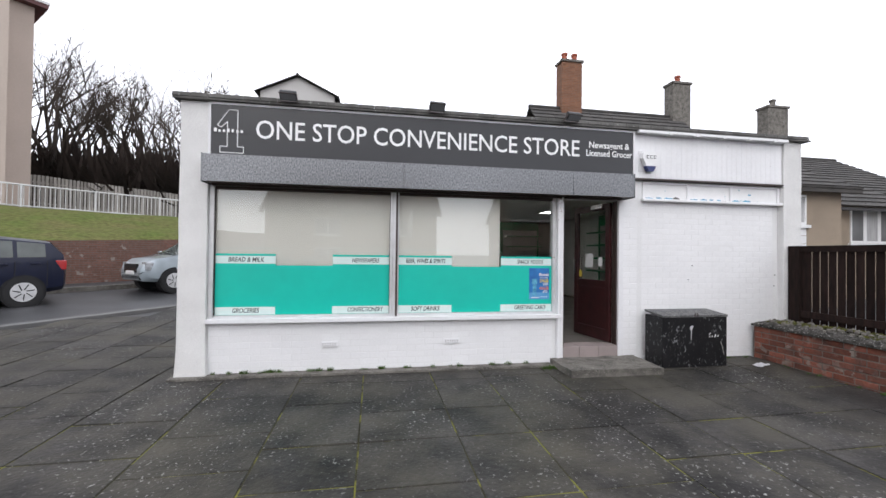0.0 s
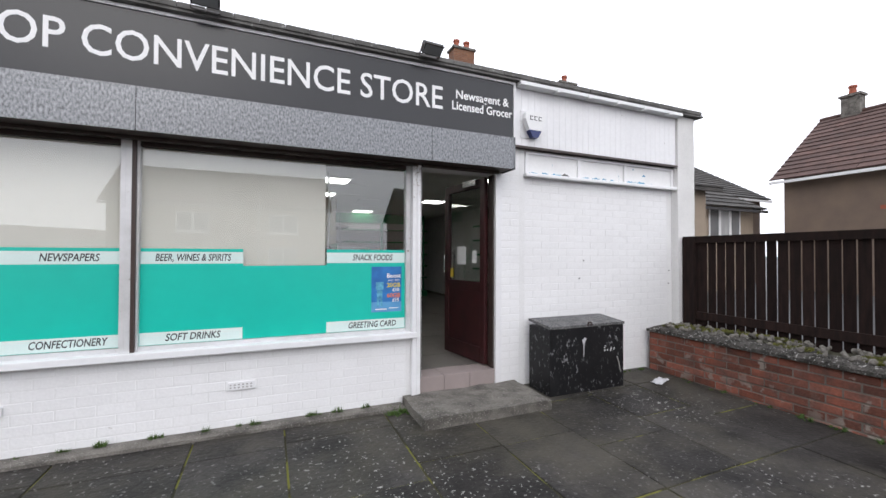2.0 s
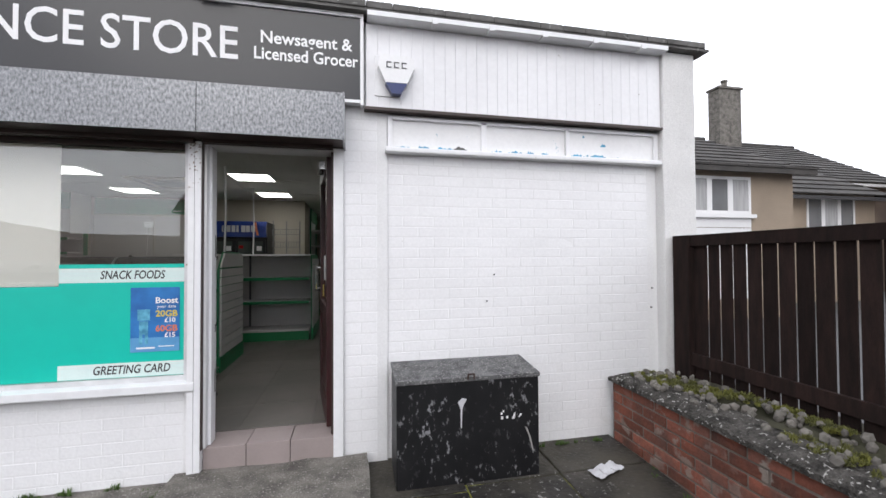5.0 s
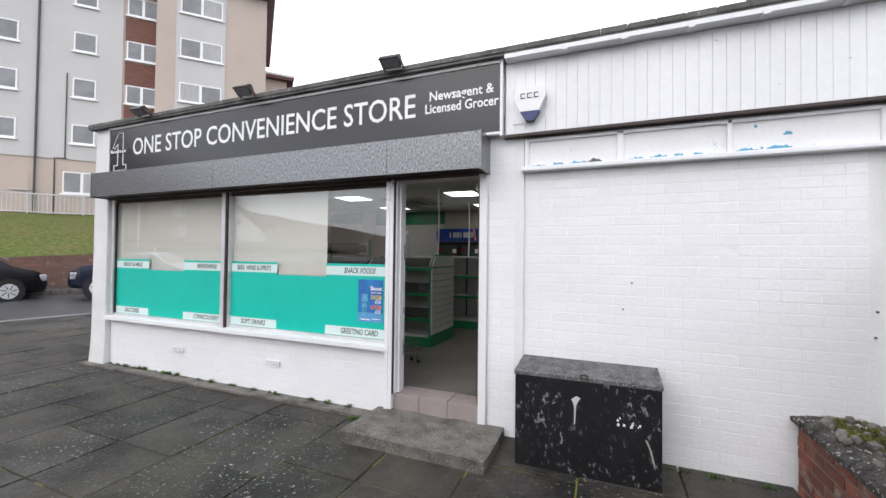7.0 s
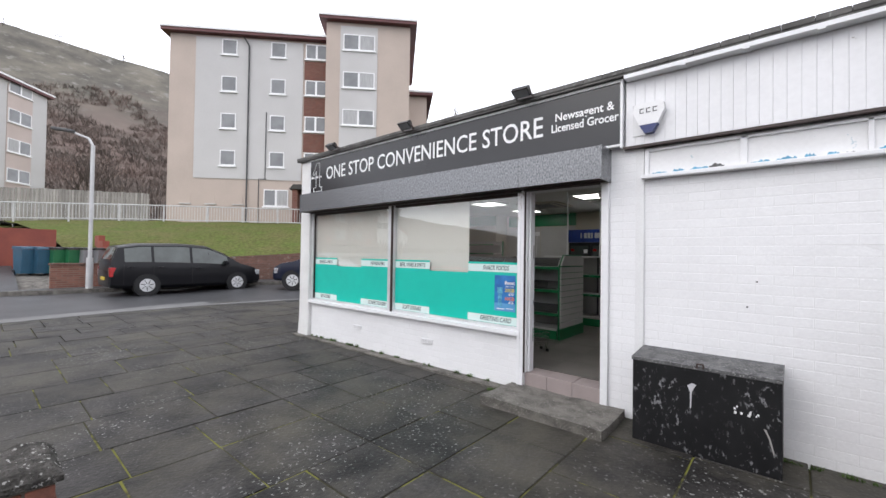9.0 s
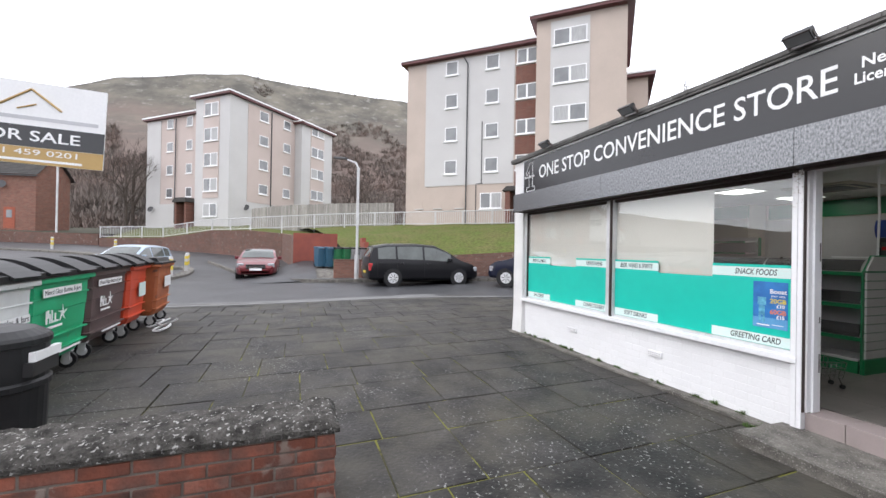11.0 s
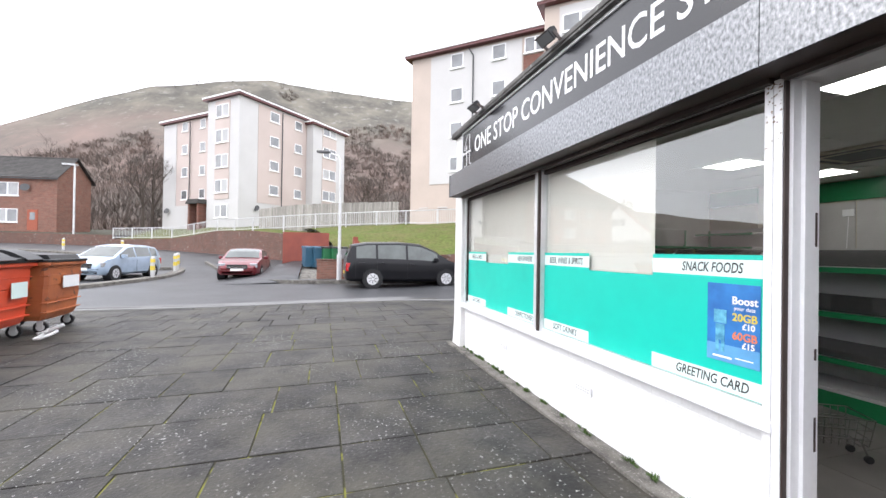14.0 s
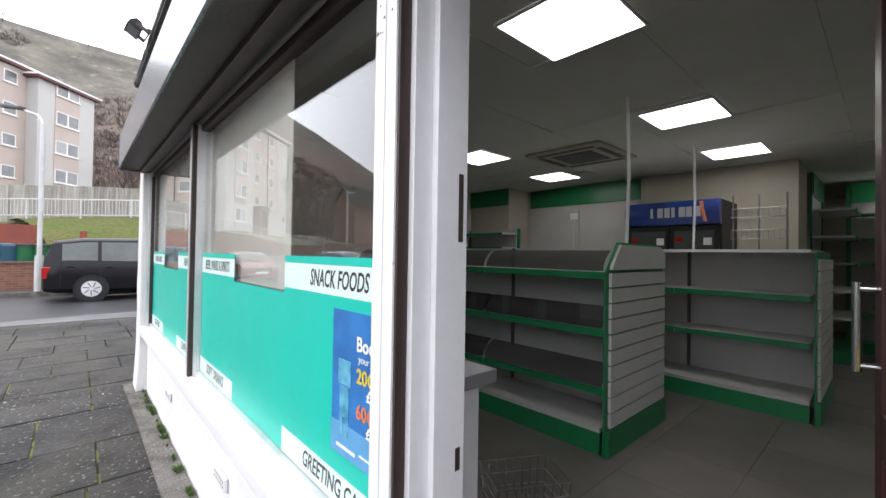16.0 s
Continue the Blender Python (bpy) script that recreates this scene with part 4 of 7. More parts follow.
def floodlight(x, tilt):
    f = thing("floodlight", pose(x, 4.93, 3.21), "black floodlight on the roof edge tilted at the sign", "floodlight", "floodlights over the sign")
    part("arm", rods(((0, 0.10, 0.055), (0, -0.06, 0.10), 0.010), ((0, 0.10, 0.045), (0, 0.10, 0.075), 0.03)), "dark_frame", f)
    h = part("housing", prism([(-0.075, -0.05), (0.055, -0.05), (0.045, 0.01), (0.0, 0.045), (-0.05, 0.045), (-0.075, -0.01)], "x", -0.115, 0.115), "black_plastic", f)
    h.matrix_basis = pose(0, -0.13, 0.075, tilt, 0, 4) @ Matrix.Scale(0.78, 4)
    part("bracket", boxes((-0.122, -0.02, -0.02, -0.116, 0.10, 0.02), (0.116, -0.02, -0.02, 0.122, 0.10, 0.02), (-0.122, 0.10, -0.02, 0.122, 0.106, 0.02)), "dark_frame", h)
    part("lens", boxes((-0.105, -0.06, -0.055, 0.105, 0.045, -0.0505)), "far_glass", h, "glass lens")
    part("rim", boxes((-0.125, -0.075, -0.054, 0.125, -0.0605, -0.0508)), "dark_frame", h)
    return f


for x, tilt in ((-0.97, -32), (0.74, -42), (2.50, -34)):
    floodlight(x, tilt)

for x in (-0.50, 0.99):
    v = thing("air_vent", pose(x, 5.006, 0.41), "white painted air brick with slots in the low wall", "vent", "vents in the low wall")
    part("frame", boxes((-0.095, -0.004, -0.03, 0.095, 0.01, 0.03), bev=0.002), "white_paint", v)
    # slot shade is put into grey pieces laid on the frame
    for k in range(6):
        for j in (-0.016, 0.005):
            part("slot", boxes((-0.083 + k * 0.029, -0.0055, j, -0.070 + k * 0.029, -0.0042, j + 0.009)), "vent_slot", v)

# planter with a dark fence
planter = setting("planter_wall", boxes((5.42, -6.0, -0.1, 5.60, 4.99, 0.53)), "mortar", "low weathered red brick planter wall", "wall")
setting("planter_soil", sheet([5.6, 5.72, 5.84, 5.96, 6.1], [k * 0.12 - 6 for k in range(91)], lambda x, y: 0.57 + 0.05 * noise.noise(Vector((x * 5, y * 3, 0)))), "soil", "mossy planting bed behind the wall", "planting bed", smooth=True)


def rubble_top(x0, x1, y0, y1, z0, h, seed, edge=3.2):
    """A rough cast coping with a humped, stony top."""
    bm = bmesh.new()
    nx, ny = 14, max(8, int((y1 - y0) / 0.035))
    g = []
    for j in range(ny + 1):
        row = []
        for i in range(nx + 1):
            u, w = i / nx, j / ny
            e = min(u, 1 - u, (w * (y1 - y0)) / (x1 - x0), ((1 - w) * (y1 - y0)) / (x1 - x0))
            x, y = x0 + u * (x1 - x0), y0 + w * (y1 - y0)
            hump = h * min(1, (e * edge) ** 0.5) if e > 0 else 0
            n = noise.noise(Vector((x * 9, y * 9, seed))) * 0.02 + noise.noise(Vector((x * 28, y * 28, seed))) * 0.014 + noise.noise(Vector((x * 60, y * 60, seed))) * 0.006
            row.append(bm.verts.new((x, y, z0 + 0.03 + hump + (n if e > 0 else n * 0.4))))
        g.append(row)
    for j in range(ny):
        for i in range(nx):
            bm.faces.new((g[j][i], g[j][i + 1], g[j + 1][i + 1], g[j + 1][i]))
    rim = [g[0][i] for i in range(nx + 1)] + [g[j][nx] for j in range(1, ny + 1)] + [g[ny][i] for i in range(nx - 1, -1, -1)] + [g[j][0] for j in range(ny - 1, 0, -1)]
    low = [bm.verts.new((v.co.x, v.co.y, z0)) for v in rim]
    for k in range(len(rim)):
        m = (k + 1) % len(rim)
        bm.faces.new((rim[m], rim[k], low[k], low[m]))
    return bm


setting("planter_coping", rubble_top(5.38, 5.68, -6.0, 5.0, 0.532, 0.04, 3), "coping", "pebbly concrete coping speckled with moss", "coping")
fence = thing("timber_fence", pose(6.0, 0, 0.45), "tall dark brown close-boarded fence behind the planter", "fence")
part("rail", boxes((-0.032, -6.0, 1.14, -0.002, 4.94, 1.225), bev=0.004), "fence_dark", fence, "dark top rail")
part("rail", boxes((-0.030, -6.0, 0.215, -0.002, 4.94, 0.31), bev=0.004), "fence_dark", fence)
part("post", boxes((-0.05, 4.79, -0.2, 0.04, 4.945, 1.226), bev=0.004), "fence_dark", fence)
y = 4.785
fence_rng = random.Random(3)
while y > -6:
    w = 0.115 if y > 4.7 else 0.089
    part("board", boxes((0.0, y - w, -0.2, 0.010, y, 1.205 + fence_rng.uniform(-0.006, 0.006))), "fence_dark", fence)
    y -= w + 0.014 + fence_rng.uniform(-0.002, 0.003)

low_wall = setting("low_wall", boxes((1.66, -9.0, -0.1, 2.06, 1.34, 0.471)), "mortar", "low brick garden wall with a thick rough coping", "wall")
setting("low_wall_coping", rubble_top(1.638, 2.082, -9.0, 1.368, 0.472, 0.05, 11, edge=8.0), "coping", "humped rough concrete coping with pale lichen", "coping")

litter = thing("litter_bin", pose(1.10, -0.74, 0.0), "round black plastic litter bin with a white sticker", "litter bin")
part("body", lathe([(0.26, 0.0), (0.265, 0.03), (0.285, 0.62), (0.30, 0.63), (0.30, 0.665), (0.285, 0.68)], 32), "black_plastic", litter, smooth=False)
part("hood", lathe([(0.284, 0.681), (0.287, 0.90), (0.30, 0.905), (0.30, 0.94), (0.285, 0.96), (0.22, 1.0), (0.10, 1.02)], 32), "black_plastic", litter)
part("opening", boxes((-0.15, 0.18, 0.71, 0.15, 0.292, 0.80)), "ink", litter, "dark posting slot")
part("sticker", boxes((-0.17, 0.26, 0.80, 0.13, 0.296, 0.86)), "letter", litter, "torn white sticker")

# for-sale board on its post
board = thing("for_sale_board", pose(0.98, -0.70, 0.0, 0, 2, 90), "white, black and gold for sale board on a timber post", "sign board")
part("post", boxes((-0.41, 0.003, 0.0, -0.35, 0.05, 2.5), bev=0.004), "grey_timber", board)
part("sheet", boxes((-0.42, -0.008, 2.10, 0.42, 0.002, 2.66)), "upvc", board)
part("band", boxes((-0.42, -0.010, 2.216, 0.42, -0.0083, 2.36)), "sign_black", board, "black middle band")
part("band", boxes((-0.42, -0.010, 2.10, 0.42, -0.0083, 2.214)), "gold", board, "gold lower band")
words("lettering", "FOR SALE", "letter", board, pose(0.0, -0.0115, 2.288, *FACE), 0.10, depth=0.001, width=0.56, bold=0.001)
words("lettering", "0141 459 0201", "letter", board, pose(0.0, -0.0115, 2.178, *FACE), 0.055, depth=0.001, width=0.56)
part("small_print", boxes((-0.3, -0.0115, 2.118, 0.3, -0.0105, 2.134)), "letter", board, "line of small white print")
part("emblem", rods(((-0.17, -0.010, 2.48), (0, -0.010, 2.61), 0.007), ((0, -0.010, 2.61), (0.17, -0.010, 2.48), 0.007), ((-0.07, -0.010, 2.47), (0.03, -0.010, 2.51), 0.005)), "gold", board, "gold roof emblem")
part("small_print", boxes((-0.38, -0.0095, 2.40, 0.38, -0.0083, 2.425)), "pale_grey", board, "line of pale lettering")


# ---- wheeled waste containers ----
def container(x, y, turn, colour, label, lid_colour="black_plastic", w=1.30, h=1.19, lid_kind=0):
    c = thing("waste_container", pose(x, y, 0.0, 0, 0, turn), label, "waste container", "row of waste containers")
    hw = w / 2
    bm = bmesh.new()
    rows = [(0.22, 0.86, -0.02), (0.30, 0.93, 0.02), (0.55, 0.96, 0.03), (0.56, 0.965, 0.045), (0.80, 0.985, 0.055), (0.81, 0.99, 0.07), (h - 0.06, 1.0, 0.085)]
    rings = []
    for z, s, o in rows:
        a, d = hw * s, 0.48 * s + o * 0.3
        rings.append([bm.verts.new(p) for p in ((-a + 0.04, d, z), (a - 0.04, d, z), (a, d - 0.05, z), (a, -d + 0.05, z), (a - 0.04, -d, z), (-a + 0.04, -d, z), (-a, -d + 0.05, z), (-a, d - 0.05, z))])
    for p, q in zip(rings, rings[1:]):
        for k in range(8):
            bm.faces.new((p[k], p[(k + 1) % 8], q[(k + 1) % 8], q[k]))
    bm.faces.new(rings[0])
    bm.faces.new(rings[-1][::-1])
    bmesh.ops.recalc_face_normals(bm, faces=bm.faces)
    part("body", bm, colour, c)
    part("rim", boxes((-hw - 0.045, -0.56, h - 0.06, hw + 0.045, 0.56, h), bev=0.014), colour, c)
    for sx in (-1, 1):
        part("trunnion", rods(((sx * (hw + 0.0), 0, h - 0.14), (sx * (hw + 0.09), 0, h - 0.14), 0.025)), "rail", c, "steel lifting pin")
    for z in (0.34, 0.50, h - 0.24, h - 0.09):
        s = 0.955 + 0.045 * z / h
        part("rib", boxes((-hw * s - 0.008, 0.40, z, hw * s + 0.008, 0.49 * s + 0.022, z + 0.02), bev=0.006), colour, c)
    if lid_kind == 0:
        arc = [(-0.58, 0.0)] + [(-0.58 + 1.16 * k / 10, 0.04 + 0.10 * math.sin(math.pi * (0.12 + 0.80 * k / 10))) for k in range(11)] + [(0.58, 0.0)]
        part("lid", prism([(a, b + h + 0.002) for a, b in arc], "x", -hw - 0.05, hw + 0.05), lid_colour, c, "curved black lid")
        for sx in (-0.34, 0.34):
            part("flap", prism([(0.02, h + 0.13)] + [(0.02 + 0.60 * q / 8, h + 0.15 + 0.075 * math.sin(math.pi * (0.15 + 0.85 * q / 8)) - 0.10 * (q / 8) ** 2) for q in range(9)] + [(0.60, h + 0.03)], "x", sx - 0.22, sx + 0.22), lid_colour, c, "hinged black flap")
    else:
        part("lid", boxes((-hw - 0.05, -0.58, h + 0.002, hw + 0.05, 0.58, h + 0.045), bev=0.015), lid_colour, c, "flat black lid")
        part("flap", prism([(-0.5, h + 0.046), (0.5, h + 0.046), (0.45, h + 0.12), (-0.45, h + 0.14)], "x", -hw + 0.08, hw - 0.08), lid_colour, c, "raised black flap")
    for sx in (-1, 1):
        for sy in (-1, 1):
            px, py = sx * hw * 0.74, sy * 0.36
            wheel = part("wheel", rods(((px - 0.024, py, 0.10), (px + 0.024, py, 0.10), 0.10), n=20), "black_plastic", c, "black rubber castor")
            part("hub", rods(((px - 0.028, py, 0.10), (px + 0.028, py, 0.10), 0.06), n=14), "rail", wheel)
            part("fork", boxes((px - 0.045, py - 0.04, 0.10, px - 0.03, py + 0.04, 0.24), (px + 0.03, py - 0.04, 0.10, px + 0.045, py + 0.04, 0.24), (px - 0.045, py - 0.05, 0.205, px + 0.045, py + 0.05, 0.235)), "rail", wheel)
    return c


def glass_sign(c, h=1.19):
    s = part("notice", boxes((-0.36, 0.528, h - 0.21, 0.50, 0.535, h - 0.12)), "letter", c, "white recycling notice")
    words("lettering", "Mixed Glass Bottles & Jars", "ink", s, pose(0.07, 0.5355, h - 0.165, 90, 0, 180), 0.075, depth=0.0008, width=0.8)
    bars = [(0.44, 0.025, 0.14), (0.41, 0.03, 0.025), (0.41, 0.03, 0.075), (0.37, 0.022, 0.10), (0.33, 0.022, 0.14), (0.30, 0.03, 0.02), (0.26, 0.022, 0.10), (0.22, 0.035, 0.02)]
    for k, (x, w, t) in enumerate(bars):
        z0 = h - 0.50 + (0.12 if k == 1 else 0.06 if k == 2 else 0.0)
        part("logo", boxes((x - w, 0.528, z0, x, 0.5345, z0 + t)), colour_of_logo, c, "white council mark" if k == 0 else "")
    for k in range(5):
        a = k * 1.2566 + 0.3
        p = [(0.09 + 0.10 * math.cos(a), h - 0.42 + 0.10 * math.sin(a)), (0.09 + 0.03 * math.cos(a + 0.9), h - 0.42 + 0.03 * math.sin(a + 0.9)), (0.09 - 0.02 * math.cos(a), h - 0.42 - 0.02 * math.sin(a))]
        part("logo", prism(p, "y", 0.528, 0.5345), colour_of_logo, c)
    part("logo", boxes((0.10, 0.528, h - 0.56, 0.42, 0.5345, h - 0.535)), colour_of_logo, c)
    part("phone_line", boxes((-0.42, 0.505, 0.31, 0.30, 0.512, 0.335)), colour_of_logo, c)


colour_of_logo = "letter"
BY = -2.0
c1 = container(-0.05, BY + 0.12, 1, "bin_white", "white glass recycling container with chipped paint and black lid")
part("notice", boxes((-0.55, 0.528, 0.78, 0.45, 0.535, 0.86)), "letter", c1, "white recycling notice")
words("lettering", "Mixed Glass Bottles & Jars", "ink", c1, pose(-0.05, 0.5358, 0.82, 90, 0, 180), 0.085, depth=0.0008, width=0.95)
c2 = container(-1.40, BY + 0.06, 1.5, "bin_green", "bright green glass recycling container with black lid")
glass_sign(c2)
c3 = container(-2.83, BY, 2, "bin_brown", "dark brown glass recycling container with black lid")
glass_sign(c3)
c4 = container(-3.98, BY + 0.0, 3, "bin_red", "red plastic waste container with notices", w=0.92, h=1.2)
part("notice", boxes((-0.30, 0.528, 0.66, 0.08, 0.535, 0.90)), "pale", c4, "pale green notice")
c5 = container(-5.10, BY + 0.10, 4, "bin_rust", "orange brown rusty waste container with flat lid", w=1.16, h=1.2, lid_kind=1)
part("notice", boxes((-0.40, 0.528, 0.74, 0.16, 0.535, 0.95)), "letter", c5, "white notice sheet")

bike = thing("fallen_scooter", pose(-4.45, -1.30, 0.0, 0, 0, 25), "white and grey child scooter lying by the containers", "scooter")
for px in (-0.32, 0.25):
    bm = bmesh.new()
    for k in range(16):
        a, b = 2 * math.pi * k / 16, 2 * math.pi * (k + 1) / 16
        rod(bm, (px + 0.15 * math.cos(a), 0.13 * math.sin(a), 0.05 + 0.05 * math.sin(a)), (px + 0.15 * math.cos(b), 0.13 * math.sin(b), 0.05 + 0.05 * math.sin(b)), 0.022, n=6)
    part("wheel", bm, "letter", bike, "pale wheel")
part("frame", rods(((-0.32, 0, 0.06), (0.25, 0, 0.08), 0.02), ((0.25, 0, 0.08), (0.38, 0.22, 0.20), 0.016), ((-0.05, 0, 0.07), (-0.1, 0.2, 0.16), 0.016)), "rail", bike)


# ---- cars ----
def car(name, m, paint, label, st, wheels, tyre, glass, lamps=True, plate="poster_yellow", rear_lamp=(0.62, 0.92, 0.18), head=(0.58, 0.78)):
    """A car from stations (x, sill, belt, roof, half width); x points to the front."""
    c = thing(name, m, label, "car", "parked cars")

    def at(x):
        for p, q in zip(st, st[1:]):
            if p[0] <= x <= q[0]:
                f = (x - p[0]) / (q[0] - p[0])
                return [a + (b - a) * f for a, b in zip(p, q)]
        return list(st[-1] if x > st[-1][0] else st[0])

    def ring(x):
        _, zb, hb, hr, w = at(x)
        t = clip((hr - hb) / 0.6, 0, 1)
        wr = w * (0.97 - 0.20 * t)
        return [(w * 0.86, zb), (w * 0.985, zb + 0.10), (w, zb + 0.32 * (hb - zb) + 0.1), (w * 1.005, zb + 0.62 * (hb - zb)), (w * 0.965, hb), (wr, hr - 0.07 * t), (wr * 0.88, hr - 0.015 * t), (wr * 0.5, hr + 0.012), (0, hr + 0.018)]

    xs = sorted({s[0] for s in st} | {st[0][0] + (st[-1][0] - st[0][0]) * k / 30 for k in range(31)})
    bm = bmesh.new()
    rings = []
    for x in xs:
        r = ring(x)
        rings.append([bm.verts.new((x, a, b)) for a, b in r] + [bm.verts.new((x, -a, b)) for a, b in r[-2::-1]])
    for p, q in zip(rings, rings[1:]):
        for k in range(len(p) - 1):
            bm.faces.new((p[k], q[k], q[k + 1], p[k + 1]))
        bm.faces.new((p[-1], q[-1], q[0], p[0]))
    bm.faces.new(rings[0])
    bm.faces.new(rings[-1][::-1])
    bmesh.ops.recalc_face_normals(bm, faces=bm.faces)
    body = part("body", bm, paint, c, smooth=True)
    for a, b in glass["side"]:
        for s in (1, -1):
            bm = bmesh.new()
            cols = []
            n = 6
            for k in range(n + 1):
                x = a + (b - a) * k / n
                r = ring(x)
                p, q = Vector((x, r[4][0], r[4][1])), Vector((x, r[5][0], r[5][1]))
                lo, hi = p.lerp(q, 0.08), p.lerp(q, 0.93)
                cols.append([bm.verts.new((v.x, s * (v.y + 0.006), v.z)) for v in (lo, hi)])
            for p, q in zip(cols, cols[1:]):
                bm.faces.new((p[0], q[0], q[1], p[1]))
            part("side_window", bm, "car_glass", body)
    for a, b in glass["screen"]:
        bm = bmesh.new()
        rows = []
        for k in range(7):
            x = a + (b - a) * k / 6
            r = ring(x)
            pts = [(r[6][0] * 0.98, r[6][1]), (r[7][0], r[7][1]), (0, r[8][1])]
            full = pts + [(-p, z) for p, z in pts[-2::-1]]
            rows.append([bm.verts.new((x + (0.008 if a > 0 else -0.008), p, z + 0.008)) for p, z in full])
        for p, q in zip(rows, rows[1:]):
            for k in range(len(p) - 1):
                bm.faces.new((p[k], q[k], q[k + 1], p[k + 1]))
        part("windscreen", bm, "car_glass", body)
    for wx in wheels:
        for s in (1, -1):
            w = at(wx)[4]
            o = s * w
            part("wheel_arch", rods(((wx, o - s * 0.3, tyre), (wx, o + s * 0.006, tyre), tyre + 0.055), n=28), "black_plastic", body)
            wh = part("wheel", rods(((wx, o - s * 0.2, tyre), (wx, o + s * 0.012, tyre), tyre), n=28), "tyre", c)
            part("rim", rods(((wx, o, tyre), (wx, o + s * 0.018, tyre), tyre * 0.66), n=24), "alloy", wh, "alloy wheel rim")
            # dark rods laid on the bright rim stand in for its shaded slots
            for k in range(7):
                a = 2 * math.pi * k / 7
                part("spoke_gap", rods(((wx + 0.05 * math.cos(a), o + s * 0.019, tyre + 0.05 * math.sin(a)), (wx + tyre * 0.56 * math.cos(a + 0.22), o + s * 0.019, tyre + tyre * 0.56 * math.sin(a + 0.22)), 0.011), n=5), "tyre", wh)
    x0, x1 = st[0][0], st[-1][0]
    for s in (1, -1):
        w = at(x0 + 0.14)[4]
        part("tail_lamp", boxes((x0 + 0.0, s * w * 0.99, rear_lamp[0], x0 + 0.24, s * w * 0.78, rear_lamp[1]), bev=0.02), "lamp_red", body, "red tail lamp")
        w = at(x1 - 0.22)[4]
        part("headlamp", boxes((x1 - 0.42, s * w * 1.0, head[0], x1 - 0.08, s * w * 0.62, head[1]), bev=0.03), "lamp_clear", body, "clear headlamp")
        mx = glass["side"][-1][1] - 0.1
        w = at(mx)[4]
        part("door_mirror", boxes((mx - 0.08, s * (w * 0.97), at(mx)[2] + 0.02, mx + 0.08, s * (w + 0.16), at(mx)[2] + 0.17), bev=0.03), paint, body)
        for xx in glass["side"]:
            part("door_handle", boxes((xx[0] + 0.08, s * (at(xx[0])[4] * 1.005 - 0.01), at(xx[0])[2] - 0.14, xx[0] + 0.26, s * (at(xx[0])[4] * 1.005 + 0.02), at(xx[0])[2] - 0.11), bev=0.006), paint, body)
            part("door_gap", boxes((xx[0] - 0.03, s * (at(xx[0])[4] * 1.003), at(xx[0])[1] + 0.14, xx[0] - 0.018, s * (at(xx[0])[4] * 1.003 + 0.004), at(xx[0])[2] - 0.05)), "tyre", body)
    hb = st[-1][1]
    part("grille", boxes((x1 - 0.05, -0.42, head[0] - 0.06, x1 + 0.012, 0.42, head[1] - 0.05), bev=0.02), "black_plastic", body)
    part("grille_bar", boxes((x1 + 0.013, -0.40, head[0] + 0.0, x1 + 0.022, 0.40, head[0] + 0.02), (x1 + 0.013, -0.40, head[0] + 0.055, x1 + 0.022, 0.40, head[0] + 0.07)), "chrome", body, "chrome grille bar")
    part("intake", boxes((x1 - 0.12, -0.62, hb + 0.0, x1 - 0.0, 0.62, hb + 0.14), bev=0.02), "black_plastic", body)
    part("number_plate", boxes((x1 - 0.02, -0.26, hb + 0.15, x1 + 0.024, 0.26, hb + 0.255)), "letter", body, "white number plate")
    part("number_plate", boxes((x0 - 0.022, -0.26, rear_lamp[0] - 0.12, x0 + 0.05, 0.26, rear_lamp[0] - 0.02)), plate, body, "yellow number plate")
    return c


MPV = [(-2.40, .34, .78, .80, .78), (-2.36, .28, .98, 1.10, .85), (-2.18, .24, 1.05, 1.60, .90), (-1.6, .22, 1.05, 1.70, .93), (-.4, .22, 1.02, 1.73, .94), (.45, .22, .99, 1.67, .94), (1.0, .22, .97, 1.43, .93), (1.58, .22, .96, 1.04, .92), (2.1, .24, .86, .89, .88), (2.36, .26, .72, .74, .78), (2.44, .30, .60, .63, .68)]
HATCH = [(-2.0, .34, .80, .82, .72), (-1.95, .28, .96, 1.05, .80), (-1.72, .24, .99, 1.45, .85), (-1.1, .22, .98, 1.53, .87), (-.1, .22, .95, 1.55, .88), (.35, .22, .94, 1.48, .88), (.85, .22, .93, 1.20, .87), (1.25, .22, .92, .97, .86), (1.7, .24, .84, .87, .82), (1.94, .26, .70, .72, .72), (2.0, .30, .58, .60, .62)]
SALOON = [(-2.35, .34, .80, .83, .74), (-2.28, .28, .98, 1.0, .82), (-1.75, .24, 1.0, 1.06, .88), (-1.2, .22, .98, 1.32, .9), (-.5, .22, .95, 1.45, .91), (.2, .22, .93, 1.44, .91), (.65, .22, .92, 1.30, .91), (1.2, .22, .92, .98, .91), (1.9, .24, .83, .87, .88), (2.25, .26, .68, .70, .78), (2.35, .30, .56, .58, .66)]
SUV = [(-2.0, .40, .95, .97, .74), (-1.95, .34, 1.08, 1.2, .82), (-1.72, .30, 1.10, 1.50, .87), (-1.0, .28, 1.08, 1.58, .89), (0, .28, 1.05, 1.58, .90), (.4, .28, 1.03, 1.50, .90), (.85, .28, 1.01, 1.20, .89), (1.2, .28, 1.0, 1.05, .88), (1.7, .3, .92, .96, .84), (1.96, .32, .78, .80, .74), (2.03, .36, .62, .64, .64)]
G5 = {"side": [(-2.02, -1.30), (-1.22, -0.15), (-0.07, 1.12)], "screen": [(1.03, 1.52), (-2.34, -2.2)]}
